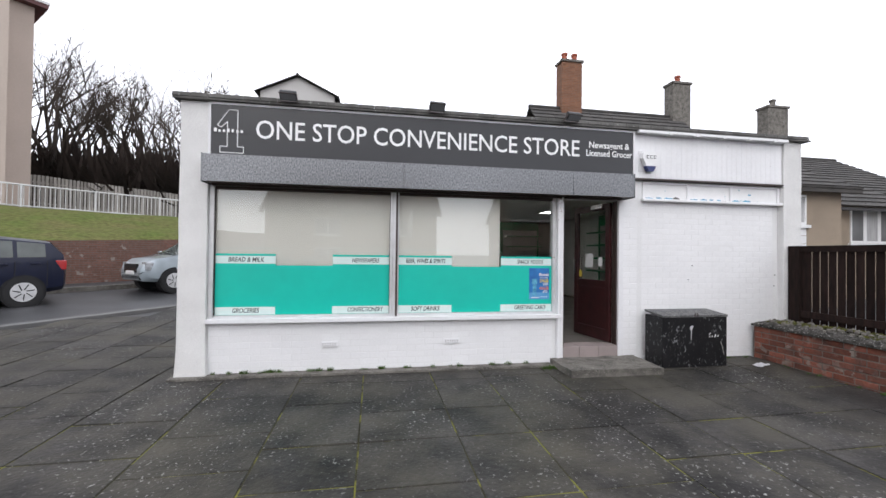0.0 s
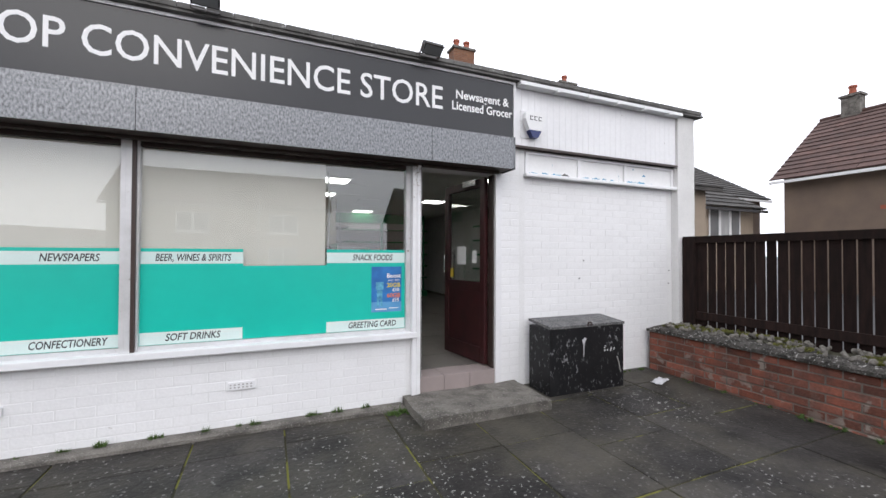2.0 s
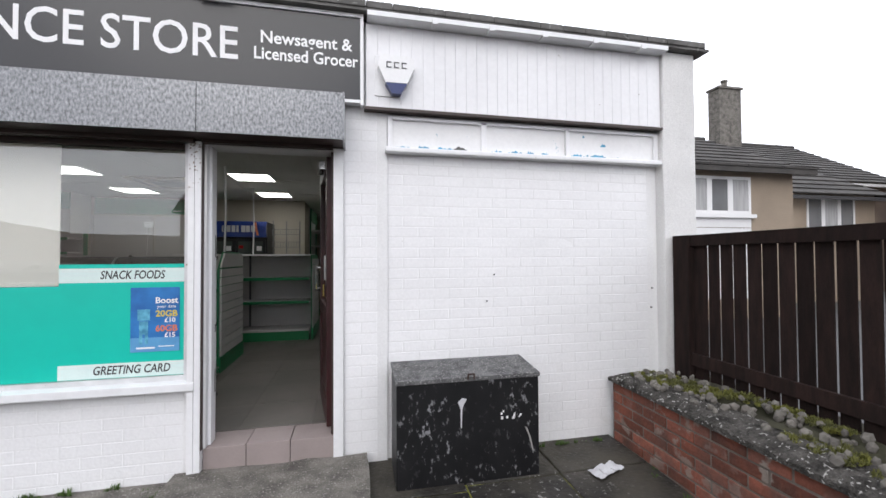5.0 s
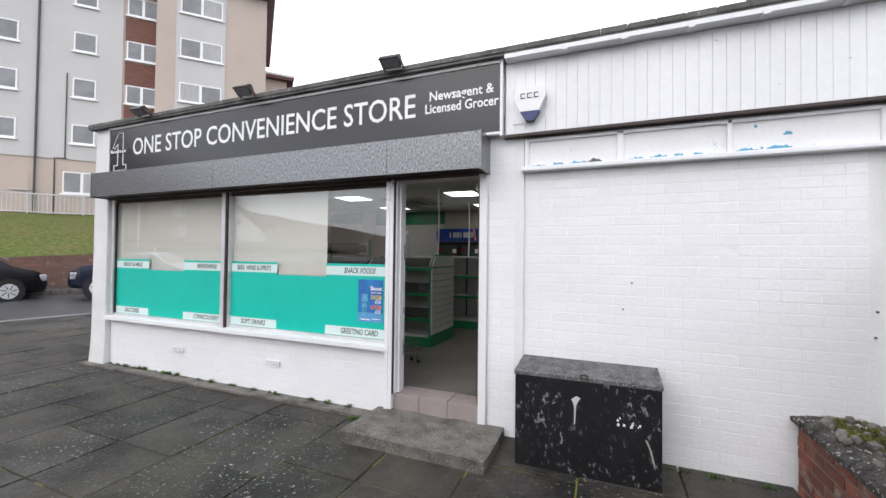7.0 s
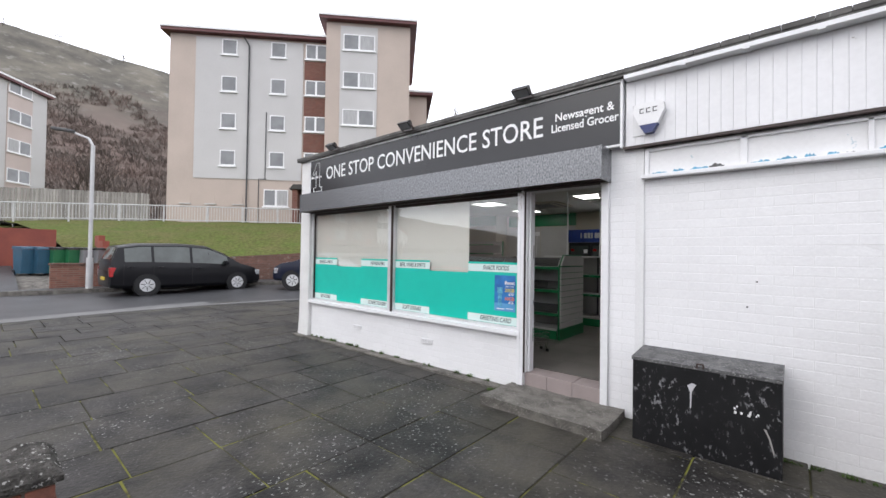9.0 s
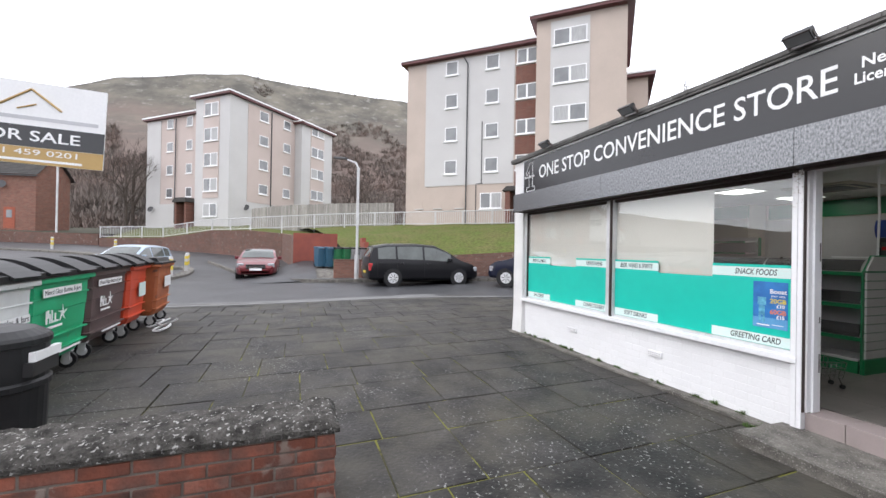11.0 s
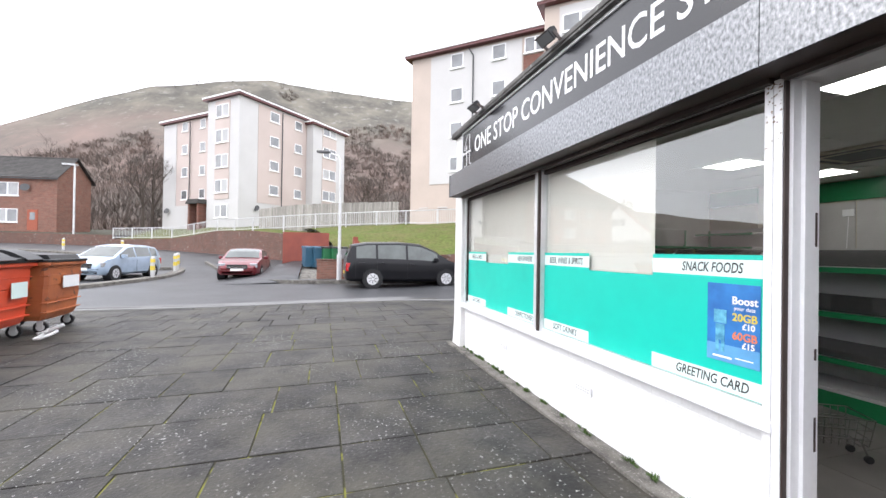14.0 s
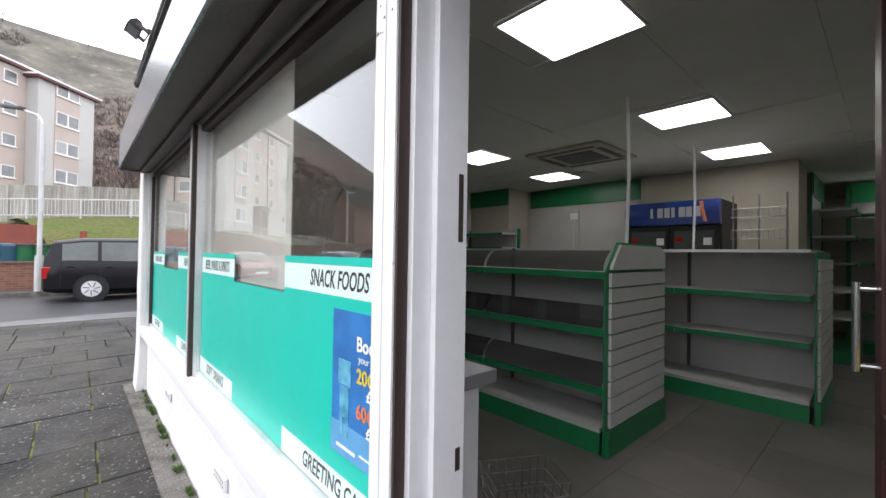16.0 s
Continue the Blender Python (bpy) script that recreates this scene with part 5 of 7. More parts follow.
GH = {"side": [(-1.62, -1.15), (-1.08, -0.1), (-0.02, 0.95)], "screen": [(0.42, 1.20), (-1.93, -1.74)]}
GS = {"side": [(-1.15, -0.15), (-0.07, 0.85)], "screen": [(0.28, 1.15), (-1.68, -1.22)]}


def parked(x, y):
    return G(x, y) - 0.06


car("people_carrier", pose(-12.42, 6.2, parked(-12.42, 6.2), 0, 0, 91), "paint_black", "black people carrier parked along the far kerb", MPV, (-1.42, 1.46), 0.325, G5)
car("saloon_car", pose(-18.4, -0.65, parked(-18, -.7), 0, 0, 0), "paint_red", "dark red saloon car parked facing the shop", SALOON, (-1.40, 1.45), 0.33, GS)
car("hatchback", pose(-18.3, -6.1, parked(-18.3, -6.1), 0, 0, -12), "paint_iceblue", "pale blue hatchback parked by the junction", HATCH, (-1.25, 1.25), 0.30, GH)
car("hatchback", pose(-9.3, 10.35, parked(-9.3, 10.35), 0, 0, 227.5), "paint_navy", "dark navy compact car parked by the retaining wall", SUV, (-1.25, 1.25), 0.33, GH, rear_lamp=(0.82, 1.05, 0.18))
car("hatchback", pose(-5.5, 14.5, parked(-5.5, 14.5), 0, 0, 227.5), "paint_silver", "pale silver hatchback parked by the retaining wall", SUV, (-1.25, 1.25), 0.33, GH, head=(0.62, 0.86))


# ---- flats ----
def flat_window(parent, u0, u1, z0, z1, v, panes, face="v", lit="far_glass", curtain=False, frame_mat="upvc"):
    """A white upvc window in a wall; face v looks along -v, face u along +u."""
    def put(a0, a1, b0, b1, d0, d1):
        return (a0, v + d0, b0, a1, v + d1, b1) if face == "v" else (v - d1, a0, b0, v - d0, a1, b1)
    t = 0.07
    us = [u0, u0 + t]
    for k in range(1, panes):
        c = u0 + (u1 - u0) * k / panes
        us += [c - t, c + t]
    us += [u1 - t, u1]
    zs = [z0, z0 + t, z1 - t, z1]
    fr = bmesh.new()

    def corner(a, b):
        x0, y0, q0, x1, y1, q1 = put(a, a, b, b, -0.03, -0.03)
        return fr.verts.new((x0, y0, q0))
    g = [[corner(a, b) for a in us] for b in zs]
    front = [fr.faces.new((g[j][i], g[j][i + 1], g[j + 1][i + 1], g[j + 1][i])) for j in range(3) for i in range(len(us) - 1) if j != 1 or i % 2 == 0]
    ext = bmesh.ops.extrude_face_region(fr, geom=front)
    back = Vector((0, 0.13, 0)) if face == "v" else Vector((-0.13, 0, 0))
    bmesh.ops.translate(fr, verts=[v for v in ext["geom"] if isinstance(v, bmesh.types.BMVert)], vec=back)
    bmesh.ops.recalc_face_normals(fr, faces=fr.faces)
    w = part("window", fr, frame_mat, parent)
    part("sill", boxes(put(u0 - 0.08, u1 + 0.08, z0 - 0.10, z0 - 0.01, -0.10, 0.05)), frame_mat, w)
    for k in range(panes):
        a, b = u0 + (u1 - u0) * k / panes + t, u0 + (u1 - u0) * (k + 1) / panes - t
        part("pane", boxes(put(a, b, z0 + t, z1 - t, -0.015, 0.02)), "curtain" if curtain and (k + int(z0 * 3)) % 2 else lit, w)
    return w


def eave(x0, y0, x1, y1, z, over=0.45):
    """A shallow roof: red fascia, white top edge, low slope."""
    red = boxes((x0 - over, y0 - over, z - 0.04, x1 + over, y1 + over, z + 0.17))
    top = boxes((x0 - over - 0.05, y0 - over - 0.05, z + 0.172, x1 + over + 0.05, y1 + over + 0.05, z + 0.32))
    return red, top


flats = thing("block_of_flats", pose(-28.7, 9.75, 3.5, 0, 0, 47.3), "five storey cream and beige rendered block of flats", "flats")
body = part("wall", boxes((0, 0, -1.5, 10.9, 10, 13.55)), "beige_render", flats, "beige rendered wall")
part("wall_panel", boxes((1.75, -0.05, 3.3, 9.15, -0.002, 13.4)), "cream_render", flats, "pale rendered wall panel")
for f in range(1, 5):
    part("brick_panel", boxes((9.25, -0.04, 13.55 - 2.66 * f - 0.15, 10.85, -0.002, 13.55 - 2.66 * f + 1.2)), "brick_panel", flats, "brown brick panel between windows")
blk = part("wall", boxes((10.9, -0.8, -1.5, 16.9, 9, 14.75)), "beige_render", flats, "beige rendered wall")
part("wall_panel", boxes((11.9, -0.85, 0.0, 14.55, -0.802, 14.5)), "cream_render", flats, "pale rendered wall panel")
part("wall", boxes((16.9, 2.5, -1.5, 18.4, 9, 11.0)), "beige_render", flats, "beige rendered wall")
for b in ((0, 0, 10.42, 10, 13.6), (10.9, -0.8, 16.9, 9, 14.8), (17.4, 2.5, 18.4, 9, 11.0)):
    r, t = eave(*b)
    part("fascia", r, "red_trim", flats, "dark red fascia")
    part("roof", t, "upvc", flats, "pale roof edge")
for f in range(4):
    z = 12.22 - 2.66 * f
    flat_window(flats, 3.52, 4.57, z, z + 1.10, -0.06, 1)
    flat_window(flats, 6.9, 7.95, z, z + 1.10, -0.06, 1, curtain=f == 2)
    flat_window(flats, 9.33, 10.88, z + 0.04, z + 1.14, -0.05, 2, curtain=f == 3)
for f in range(5):
    z = 12.75 - 2.72 * f
    flat_window(flats, 12.12, 14.37, z, z + 1.15, -0.86, 2, curtain=True)
flat_window(flats, 6.56, 8.28, 1.40, 2.62, -0.01, 2, curtain=True)
for u in (0.95, 2.65, 4.5):
    v = part("vent_panel", boxes((u, -0.02, 1.5, u + 0.62, -0.002, 2.15)), "beige_render", flats, "beige vent panel")
    part("sill", boxes((u - 0.08, -0.1, 1.42, u + 0.70, 0, 1.495)), "cream_render", v)
part("drainpipe", rods(((5.40, -0.12, -0.5), (5.40, -0.12, 12.9), 0.055), ((5.40, -0.12, 12.9), (5.12, -0.3, 13.4), 0.055), n=8), "pipe", flats, "dark drainpipe")
part("cable_duct", rods(((6.2, -0.03, 0), (6.2, -0.03, 3.35), 0.03), ((6.2, -0.03, 3.35), (6.75, -0.08, 3.35), 0.03), ((6.65, -0.08, 3.35), (6.65, -0.08, 8.2), 0.03), n=6), "pipe", flats)
porch = part("porch", boxes((9.0, -1.8, -0.5, 9.35, -0.05, 2.4), (10.4, -1.8, -0.5, 10.7, -0.05, 2.4)), "brick_panel", flats, "brick entrance porch")
part("porch_roof", prism([(8.8, 2.42), (10.88, 2.42), (10.7, 2.75), (9.1, 2.75)], "y", -1.95, -0.06), "roof_dark", porch)
part("plinth", boxes((-0.04, -0.06, -1.4, 10.9, -0.004, 0.0)), "brick_panel", flats, "brick plinth")

flats_b = thing("block_of_flats", pose(-43.2, -5.7, 4.2, 0, 0, 47.3), "five storey pinkish and pale grey block of flats", "flats")
part("wall", boxes((-15.1, 1.0, -3, -5.2, 14, 12.4)), "pink_render", flats_b, "pinkish rendered wall")
part("wall", boxes((-5.2, 0, -3, 0, 12, 13.5)), "cream_render", flats_b, "pale rendered wall")
part("wall_panel", boxes((-0.002, 2.3, 2.4, 0.04, 9.45, 13.3)), "pink_render", flats_b, "pinkish wall panel")
part("wall_panel", boxes((-3.9, -0.05, 2.6, -1.5, -0.002, 13.3)), "pink_render", flats_b, "pinkish wall panel")
part("wall", boxes((-8, 9.5, -3, 1.1, 15.4, 13.0)), "cream_render", flats_b, "pale rendered wall")
part("wall_panel", boxes((1.102, 11.1, -0.5, 1.15, 13.7, 12.8)), "pink_render", flats_b, "pinkish wall panel")
part("wall_panel", boxes((-15.14, 0.95, 0, -12.6, 0.998, 12.3)), "cream_render", flats_b, "pale wall panel")
part("wall_panel", boxes((-15.14, 0.94, -3, -5.25, 0.997, 2.3)), "cream_render", flats_b, "pale ground floor band")
for b in ((-15.1, 1.0, -5.7, 14, 12.45), (-5.2, 0, 0, 12, 13.55), (-8, 9.5, 1.1, 15.4, 13.05)):
    r, t = eave(*b, over=0.4)
    part("fascia", r, "red_trim", flats_b, "dark red fascia")
    part("roof", t, "upvc", flats_b, "pale roof edge")
for f in range(5):
    z = 11.5 - 2.72 * f
    flat_window(flats_b, -3.75, -1.65, z, z + 1.4, -0.06, 2, curtain=True)
    if f < 4:
        flat_window(flats_b, 3.86, 5.13, 11.9 - 2.8 * f, 13.0 - 2.8 * f, 0.05, 1, face="u")
        flat_window(flats_b, 7.5, 8.65, 11.95 - 2.8 * f, 13.0 - 2.8 * f, 0.05, 1, face="u")
        flat_window(flats_b, -11.5, -10.4, z - 0.3, z + 0.8, 0.99, 1)
        flat_window(flats_b, -8.1, -7.1, z - 0.3, z + 0.8, 0.99, 1)
    flat_window(flats_b, 11.2, 13.6, 12.1 - 2.8 * f, 13.35 - 2.8 * f, 1.16, 2, face="u", curtain=f % 2 == 0)
for pr in (((-9.8, 0.85, 0), (-9.8, 0.85, 12.2)), ((0.1, 5.6, 0), (0.1, 5.6, 13.3))):
    part("drainpipe", rods((*pr, 0.06), n=8), "pipe", flats_b, "dark drainpipe")
porch = part("porch", boxes((-7.6, -0.6, -3, -7.3, 0.9, 2.2), (-6.0, -0.6, -3, -5.7, 0.9, 2.2)), "brick_panel", flats_b, "brick entrance porch")
part("porch_roof", prism([(-7.8, 2.22), (-5.5, 2.22), (-5.7, 2.7), (-7.4, 2.7)], "y", -0.8, 0.93), "roof_dark", porch)
for u, z in ((-13.8, 1.7), (0.15, 1.7)):
    dish = part("satellite_dish", lathe([(0.02, 0), (0.2, 0.03), (0.34, 0.1), (0.35, 0.11)], 16), "pipe", flats_b, "dark satellite dish")
    dish.matrix_basis = pose(u, 0.7 if u < -1 else 2.2, z, 70, 0, 20)


# ---- houses ----
def tiled_slope(name, parent, a, b, c, d, material, rows=14):
    """Courses of roof tiles between the eave a-b and the ridge d-c."""
    a, b, c, d = (Vector(v) for v in (a, b, c, d))
    bm = bmesh.new()
    up = (b - a).cross(d - a).normalized()
    for k in range(rows):
        f, g = k / rows, (k + 1.12) / rows
        p, q, r, s = a.lerp(d, f), b.lerp(c, f), b.lerp(c, min(g, 1)), a.lerp(d, min(g, 1))
        n = max(1, int((q - p).length / 0.9))
        for j in range(n):
            u, w = j / n, (j + 0.985) / n
            lo = [p.lerp(q, u) + up * 0.055, p.lerp(q, w) + up * 0.055, s.lerp(r, w) + up * 0.012, s.lerp(r, u) + up * 0.012]
            top = [bm.verts.new(v) for v in lo]
            bot = [bm.verts.new(v - up * 0.05) for v in lo]
            bm.faces.new(top)
            for m in range(4):
                bm.faces.new((top[m], bot[m], bot[(m + 1) % 4], top[(m + 1) % 4]))
    return tagged(part(name, bm, material, parent), kind="stuff")


def house(name, m, label, w, d, h, ridge, wall, roof, hip=(0, 0), over=0.35, gable_mat=None):
    """A house with its front along x at y = 0 and its ridge along x; hip: how far the ridge stops short at each end."""
    hs = thing(name, m, label, "house")
    bm = boxes((0, 0, -1.5, w, d, h))
    if hip[0] == 0:
        g = prism([(0, h), (d, h), (d / 2, ridge)], "x", 0, 0.25)
        part("gable", g, gable_mat or wall, hs)
    if hip[1] == 0:
        part("gable", prism([(0, h), (d, h), (d / 2, ridge)], "x", w - 0.25, w), gable_mat or wall, hs)
    part("wall", bm, wall, hs)
    o = over
    l, r = (-o if hip[0] == 0 else hip[0]), (w + o if hip[1] == 0 else w - hip[1])
    drop = (ridge - h) * o / (d / 2)
    rz = ridge + 0.06
    roof_o = tiled_slope("roof", hs, (-o, -o, h - drop), (w + o, -o, h - drop), (r, d / 2, rz), (l, d / 2, rz), roof)
    tiled_slope("roof", hs, (w + o, d + o, h - drop), (-o, d + o, h - drop), (l, d / 2, rz), (r, d / 2, rz), roof)
    if hip[0]:
        tiled_slope("roof", hs, (-o, d + o, h - drop), (-o, -o, h - drop), (l, d / 2, rz), (l, d / 2, rz), roof)
    if hip[1]:
        tiled_slope("roof", hs, (w + o, -o, h - drop), (w + o, d + o, h - drop), (r, d / 2, rz), (r, d / 2, rz), roof)
    part("ridge", rods(((l, d / 2, rz + 0.02), (r, d / 2, rz + 0.02), 0.10), n=8), roof, roof_o)
    part("gutter", boxes((-o, -o - 0.06, h - drop - 0.16, w + o, -o + 0.02, h - drop - 0.05)), "upvc" if wall == "harl_brown" else "pipe", hs, "eaves gutter")
    return hs


def chimney(hs, x, y, z0, z1, w, d, wall, pots=1, pot="terracotta"):
    c = part("chimney", boxes((x, y, z0, x + w, y + d, z1)), wall, hs)
    part("chimney_cap", boxes((x - 0.06, y - 0.06, z1 + 0.001, x + w + 0.06, y + d + 0.06, z1 + 0.1)), "concrete", c)
    for k in range(pots):
        bm = lathe([(0.13, 0), (0.12, 0.3), (0.15, 0.32), (0.15, 0.4), (0.1, 0.42)], 14)
        p = part("chimney_pot", bm, pot, c, "clay chimney pot")
        p.matrix_basis = pose(x + w * (k + 0.5) / pots, y + d / 2, z1 + 0.1)


semi = house("house", pose(-51.8, -38.0, 3.3, 0, 0, 80), "brown semi-detached houses with dark mossy roof", 13.8, 4.8, 5.7, 7.9, "brick_orange", "roof_dark")
for u, z, n, fr in ((5.05, 3.55, 3, "brick_orange"), (5.0, 0.75, 3, "brick_orange"), (9.05, 3.45, 2, "upvc"), (9.0, 0.65, 2, "upvc")):
    flat_window(semi, u - 1.05, u + 1.05, z, z + 1.4, 0.0, n, curtain=True, frame_mat=fr)
for u in (2.2, 11.5):
    dr = part("door", boxes((u - 0.5, -0.05, -0.2, u + 0.5, 0.0, 2.0)), "terracotta", semi, "orange timber front door")
    part("door_glass", boxes((u - 0.25, -0.07, 0.9, u + 0.25, -0.052, 1.7)), "far_glass", dr)
part("drainpipe", rods(((7.2, -0.1, -0.5), (7.2, -0.1, 5.4), 0.08), n=8), "pipe", semi)
for u in (2.0, 10.9):
    dish = part("satellite_dish", lathe([(0.02, 0), (0.22, 0.03), (0.40, 0.1), (0.41, 0.11)], 16), "pipe", semi, "dark satellite dish")
    dish.matrix_basis = pose(u, -0.25, 4.3, 75, 0, 20)
cottage = house("house", pose(-62.3, -55.8, 3.2, 0, 0, 50), "white bungalow with a red tiled roof", 9, 9, 3.0, 7.2, "upvc", "terracotta")
flat_window(cottage, 3.2, 5.6, 3.6, 5.0, 9.0, 2, face="u")
row_house = house("house", pose(-70, -13, 5.6, 0, 0, 85), "distant brown terraced house among the trees", 16, 7, 4.6, 6.6, "brick_orange", "roof_dark")
for u in (2.5, 6.5, 10.5):
    flat_window(row_house, u, u + 1.6, 2.7, 3.9, 0.0, 2)

brown_house = house("house", pose(20.9, 11.35, 0.0, 0, 0, -90), "brown roughcast house with brown tiled gable roof", 14, 7.2, 4.85, 7.6, "harl_brown", "roof_brown")
chimney(brown_house, 0.5, 3.3, 7.3, 8.35, 0.62, 0.5, "concrete", 1)
part("patch", boxes((2.9, -0.02, 3.1, 3.15, 0.0, 3.24)), "terracotta", brown_house, "small orange brick vent")
buff_house = house("house", pose(11.9, 12.2, 0.0), "buff roughcast house with dark tiled hipped roof", 8.4, 7.0, 3.65, 6.1, "harl_buff", "roof_dark", hip=(0, 3.2))
part("wing", boxes((-1.5, -2.2, -1.0, 2.05, -0.001, 3.52)), "harl_buff", buff_house, "projecting buff wing")
tiled_slope("roof", buff_house, (-1.75, -2.55, 3.56), (2.4, -2.55, 3.56), (2.4, 0.1, 3.74), (-1.75, 0.1, 3.74), "roof_dark", 6)
part("fascia", boxes((-1.73, -2.53, 3.44, 2.38, -2.47, 3.555)), "roof_dark", buff_house, "dark fascia board")
flat_window(buff_house, 5.5, 7.5, 2.1, 3.38, 0.0, 3, curtain=True)
flat_window(buff_house, -1.02, 0.75, 2.5, 3.38, -2.2, 3, curtain=True)
part("cladding", boxes(*((-1.02, -2.225, 0.5 + 0.24 * k, 0.75, -2.202, 0.725 + 0.24 * k) for k in range(8))), "upvc", buff_house, "white cladding boards")
part("downpipe", boxes((-1.75, -2.26, -1, -1.501, -0.002, 4.6)), "terracotta", buff_house, "red brick edge")
back_house = house("house", pose(7.4, 14.8, 0.0), "house with dark tiled roof behind the shop", 7.2, 6.0, 5.4, 8.35, "harl_brown", "roof_dark", gable_mat="harl_brown")
chimney(back_house, 1.15, 2.7, 6.8, 10.55, 1.0, 0.6, "chimney_brown", 2)
chimney(back_house, 6.95, 2.7, 6.2, 10.0, 0.98, 0.6, "concrete", 1)
side_house = house("house", pose(17.0, 14.5, 0.0), "distant house with a grey chimney", 8, 6.0, 4.6, 6.6, "harl_brown", "roof_dark", hip=(1, 1))
chimney(side_house, 2.5, 2.7, 6.0, 9.1, 1.2, 0.6, "concrete", 1, "concrete")
gable_house = house("house", pose(-3.0, 31.0, 4.0, 0, 0, 90), "pale gabled building far behind the shop", 6, 5.2, 9.2, 10.4, "cream_render", "roof_dark")
# the houses across the street, which the shop glass mirrors
opposite = house("house", pose(5.0, -22.0, 0.0, 0, 0, 180), "brown roughcast house across the street with tiled roof", 13, 7, 4.9, 7.4, "harl_buff", "roof_brown")
for u in (2, 7.5):
    flat_window(opposite, u, u + 1.9, 2.9, 4.2, 0.0, 2)
    flat_window(opposite, u, u + 1.9, 0.6, 1.9, 0.0, 2)
opposite_2 = house("house", pose(24.0, -24.0, 0.0, 0, 0, 180), "brown roughcast house across the street with tiled roof", 12, 7, 4.9, 7.4, "harl_brown", "roof_dark")

# ---- railings, fences, walls beyond the road ----
rail_line = [(-41.3, -15.9, 2.2), (-38.4, -10.2, 2.3), (-34.8, -5.7, 2.9), (-31.4, -2.4, 2.95), (-28.6, 2.4, 3.2), (-26.8, 6.8, 3.4), (-23.4, 10.6, 3.4), (-19.2, 15.4, 3.4), (-14.5, 19.6, 3.2), (-6, 23.8, 2.9)]
railing = thing("metal_railing", pose(0, 0, 0), "long pale galvanised railing above the grass bank", "railing")
bars = bmesh.new()
for a, b in zip(rail_line, rail_line[1:]):
    a, b = Vector(a), Vector(b)
    for z, r in ((1.0, 0.035), (0.12, 0.03)):
        part("rail", rods((a + Vector((0, 0, z)), b + Vector((0, 0, z)), r), n=6), "rail", railing)
    n = int((b - a).length / 2.0)
    for k in range(n):
        p = a.lerp(b, k / n)
        part("post", rods((p - Vector((0, 0, 0.4)), p + Vector((0, 0, 1.05)), 0.045), n=6), "rail", railing)
    n = int((b - a).length / 0.16)
    for k in range(n):
        p = a.lerp(b, (k + 0.5) / n)
        box(bars, p.x - 0.011, p.y - 0.011, p.z + 0.1, p.x + 0.011, p.y + 0.011, p.z + 1.0)
tagged(part("baluster", bars, "rail", railing), kind="stuff")


def paling(line, h, label, material="grey_timber"):
    f = thing("paling_fence", pose(0, 0, 0), label, "fence")
    bm = bmesh.new()
    for a, b in zip(line, line[1:]):
        a, b = Vector(a), Vector(b)
        n = int((b - a).length / 0.16)
        d = (b - a).normalized() * 0.065
        for k in range(n):
            p = a.lerp(b, (k + 0.5) / n)
            hh = h + 0.04 * noise.noise(p * 3)
            v = [bm.verts.new(q) for q in (p - d + Vector((0, 0, -0.6)), p + d + Vector((0, 0, -0.6)), p + d + Vector((0, 0, hh)), p - d + Vector((0, 0, hh)))]
            w = [bm.verts.new(q.co + Vector((-0.02, 0.02, 0))) for q in v]
            bm.faces.new(v)
            for m in range(4):
                bm.faces.new((v[m], w[m], w[(m + 1) % 4], v[(m + 1) % 4]))
    tagged(part("pale", bm, material, f), kind="stuff")
    for a, b in zip(line, line[1:]):
        for z in (0.4, h - 0.4):
            part("rail", rods((Vector(a) + Vector((-.06, .06, z)), Vector(b) + Vector((-.06, .06, z)), 0.05), n=4), material, f)
    return f


paling([(-38.5, -3.0, 3.3), (-34.5, 0.8, 3.5), (-31.5, 4.5, 3.5), (-29.4, 8.9, 3.55)], 2.0, "weathered grey timber paling fence beside the flats")
paling([(-21.5, 24.6, 3.95), (-17, 27.0, 3.6), (-12.2, 28.0, 3.15)], 1.95, "weathered grey timber fence below the bare trees")
paling([(-10.8, 28.2, 3.1), (-7.5, 28.8, 3.0), (-2, 30, 2.9)], 1.75, "weathered grey timber fence below the bare trees")

lamp = thing("street_lamp", pose(-13.78, 3.66, G(-13.78, 3.66) + 0.05), "tall pale grey street lamp post", "street lamp")
part("base", rods(((0, 0, 0), (0, 0, 1.1), 0.10), n=12), "rail", lamp)
part("column", rods(((0, 0, 1.1), (0, 0, 5.0), 0.06), n=12), "rail", lamp)
part("arm", rods(((0, 0, 5.0), (-0.12, -0.10, 5.25), 0.04), ((-0.12, -0.10, 5.25), (-0.45, -0.42, 5.42), 0.035), n=8), "rail", lamp)
hd = part("lantern", boxes((-0.36, -0.10, -0.05, 0.36, 0.10, 0.06), bev=0.04), "pipe", lamp, "grey lantern head")
hd.matrix_basis = pose(-0.72, -0.70, 5.52, 0, 8, 43)
lamp2 = thing("street_lamp", pose(-44.5, -20.5, 1.3), "slim grey street lamp by the houses", "street lamp")
part("column", rods(((0, 0, 0), (0, 0, 8.2), 0.09), n=8), "rail", lamp2)
part("lantern", boxes((-0.4, -1.0, 8.1, 0.1, 0.1, 8.25)), "rail", lamp2)

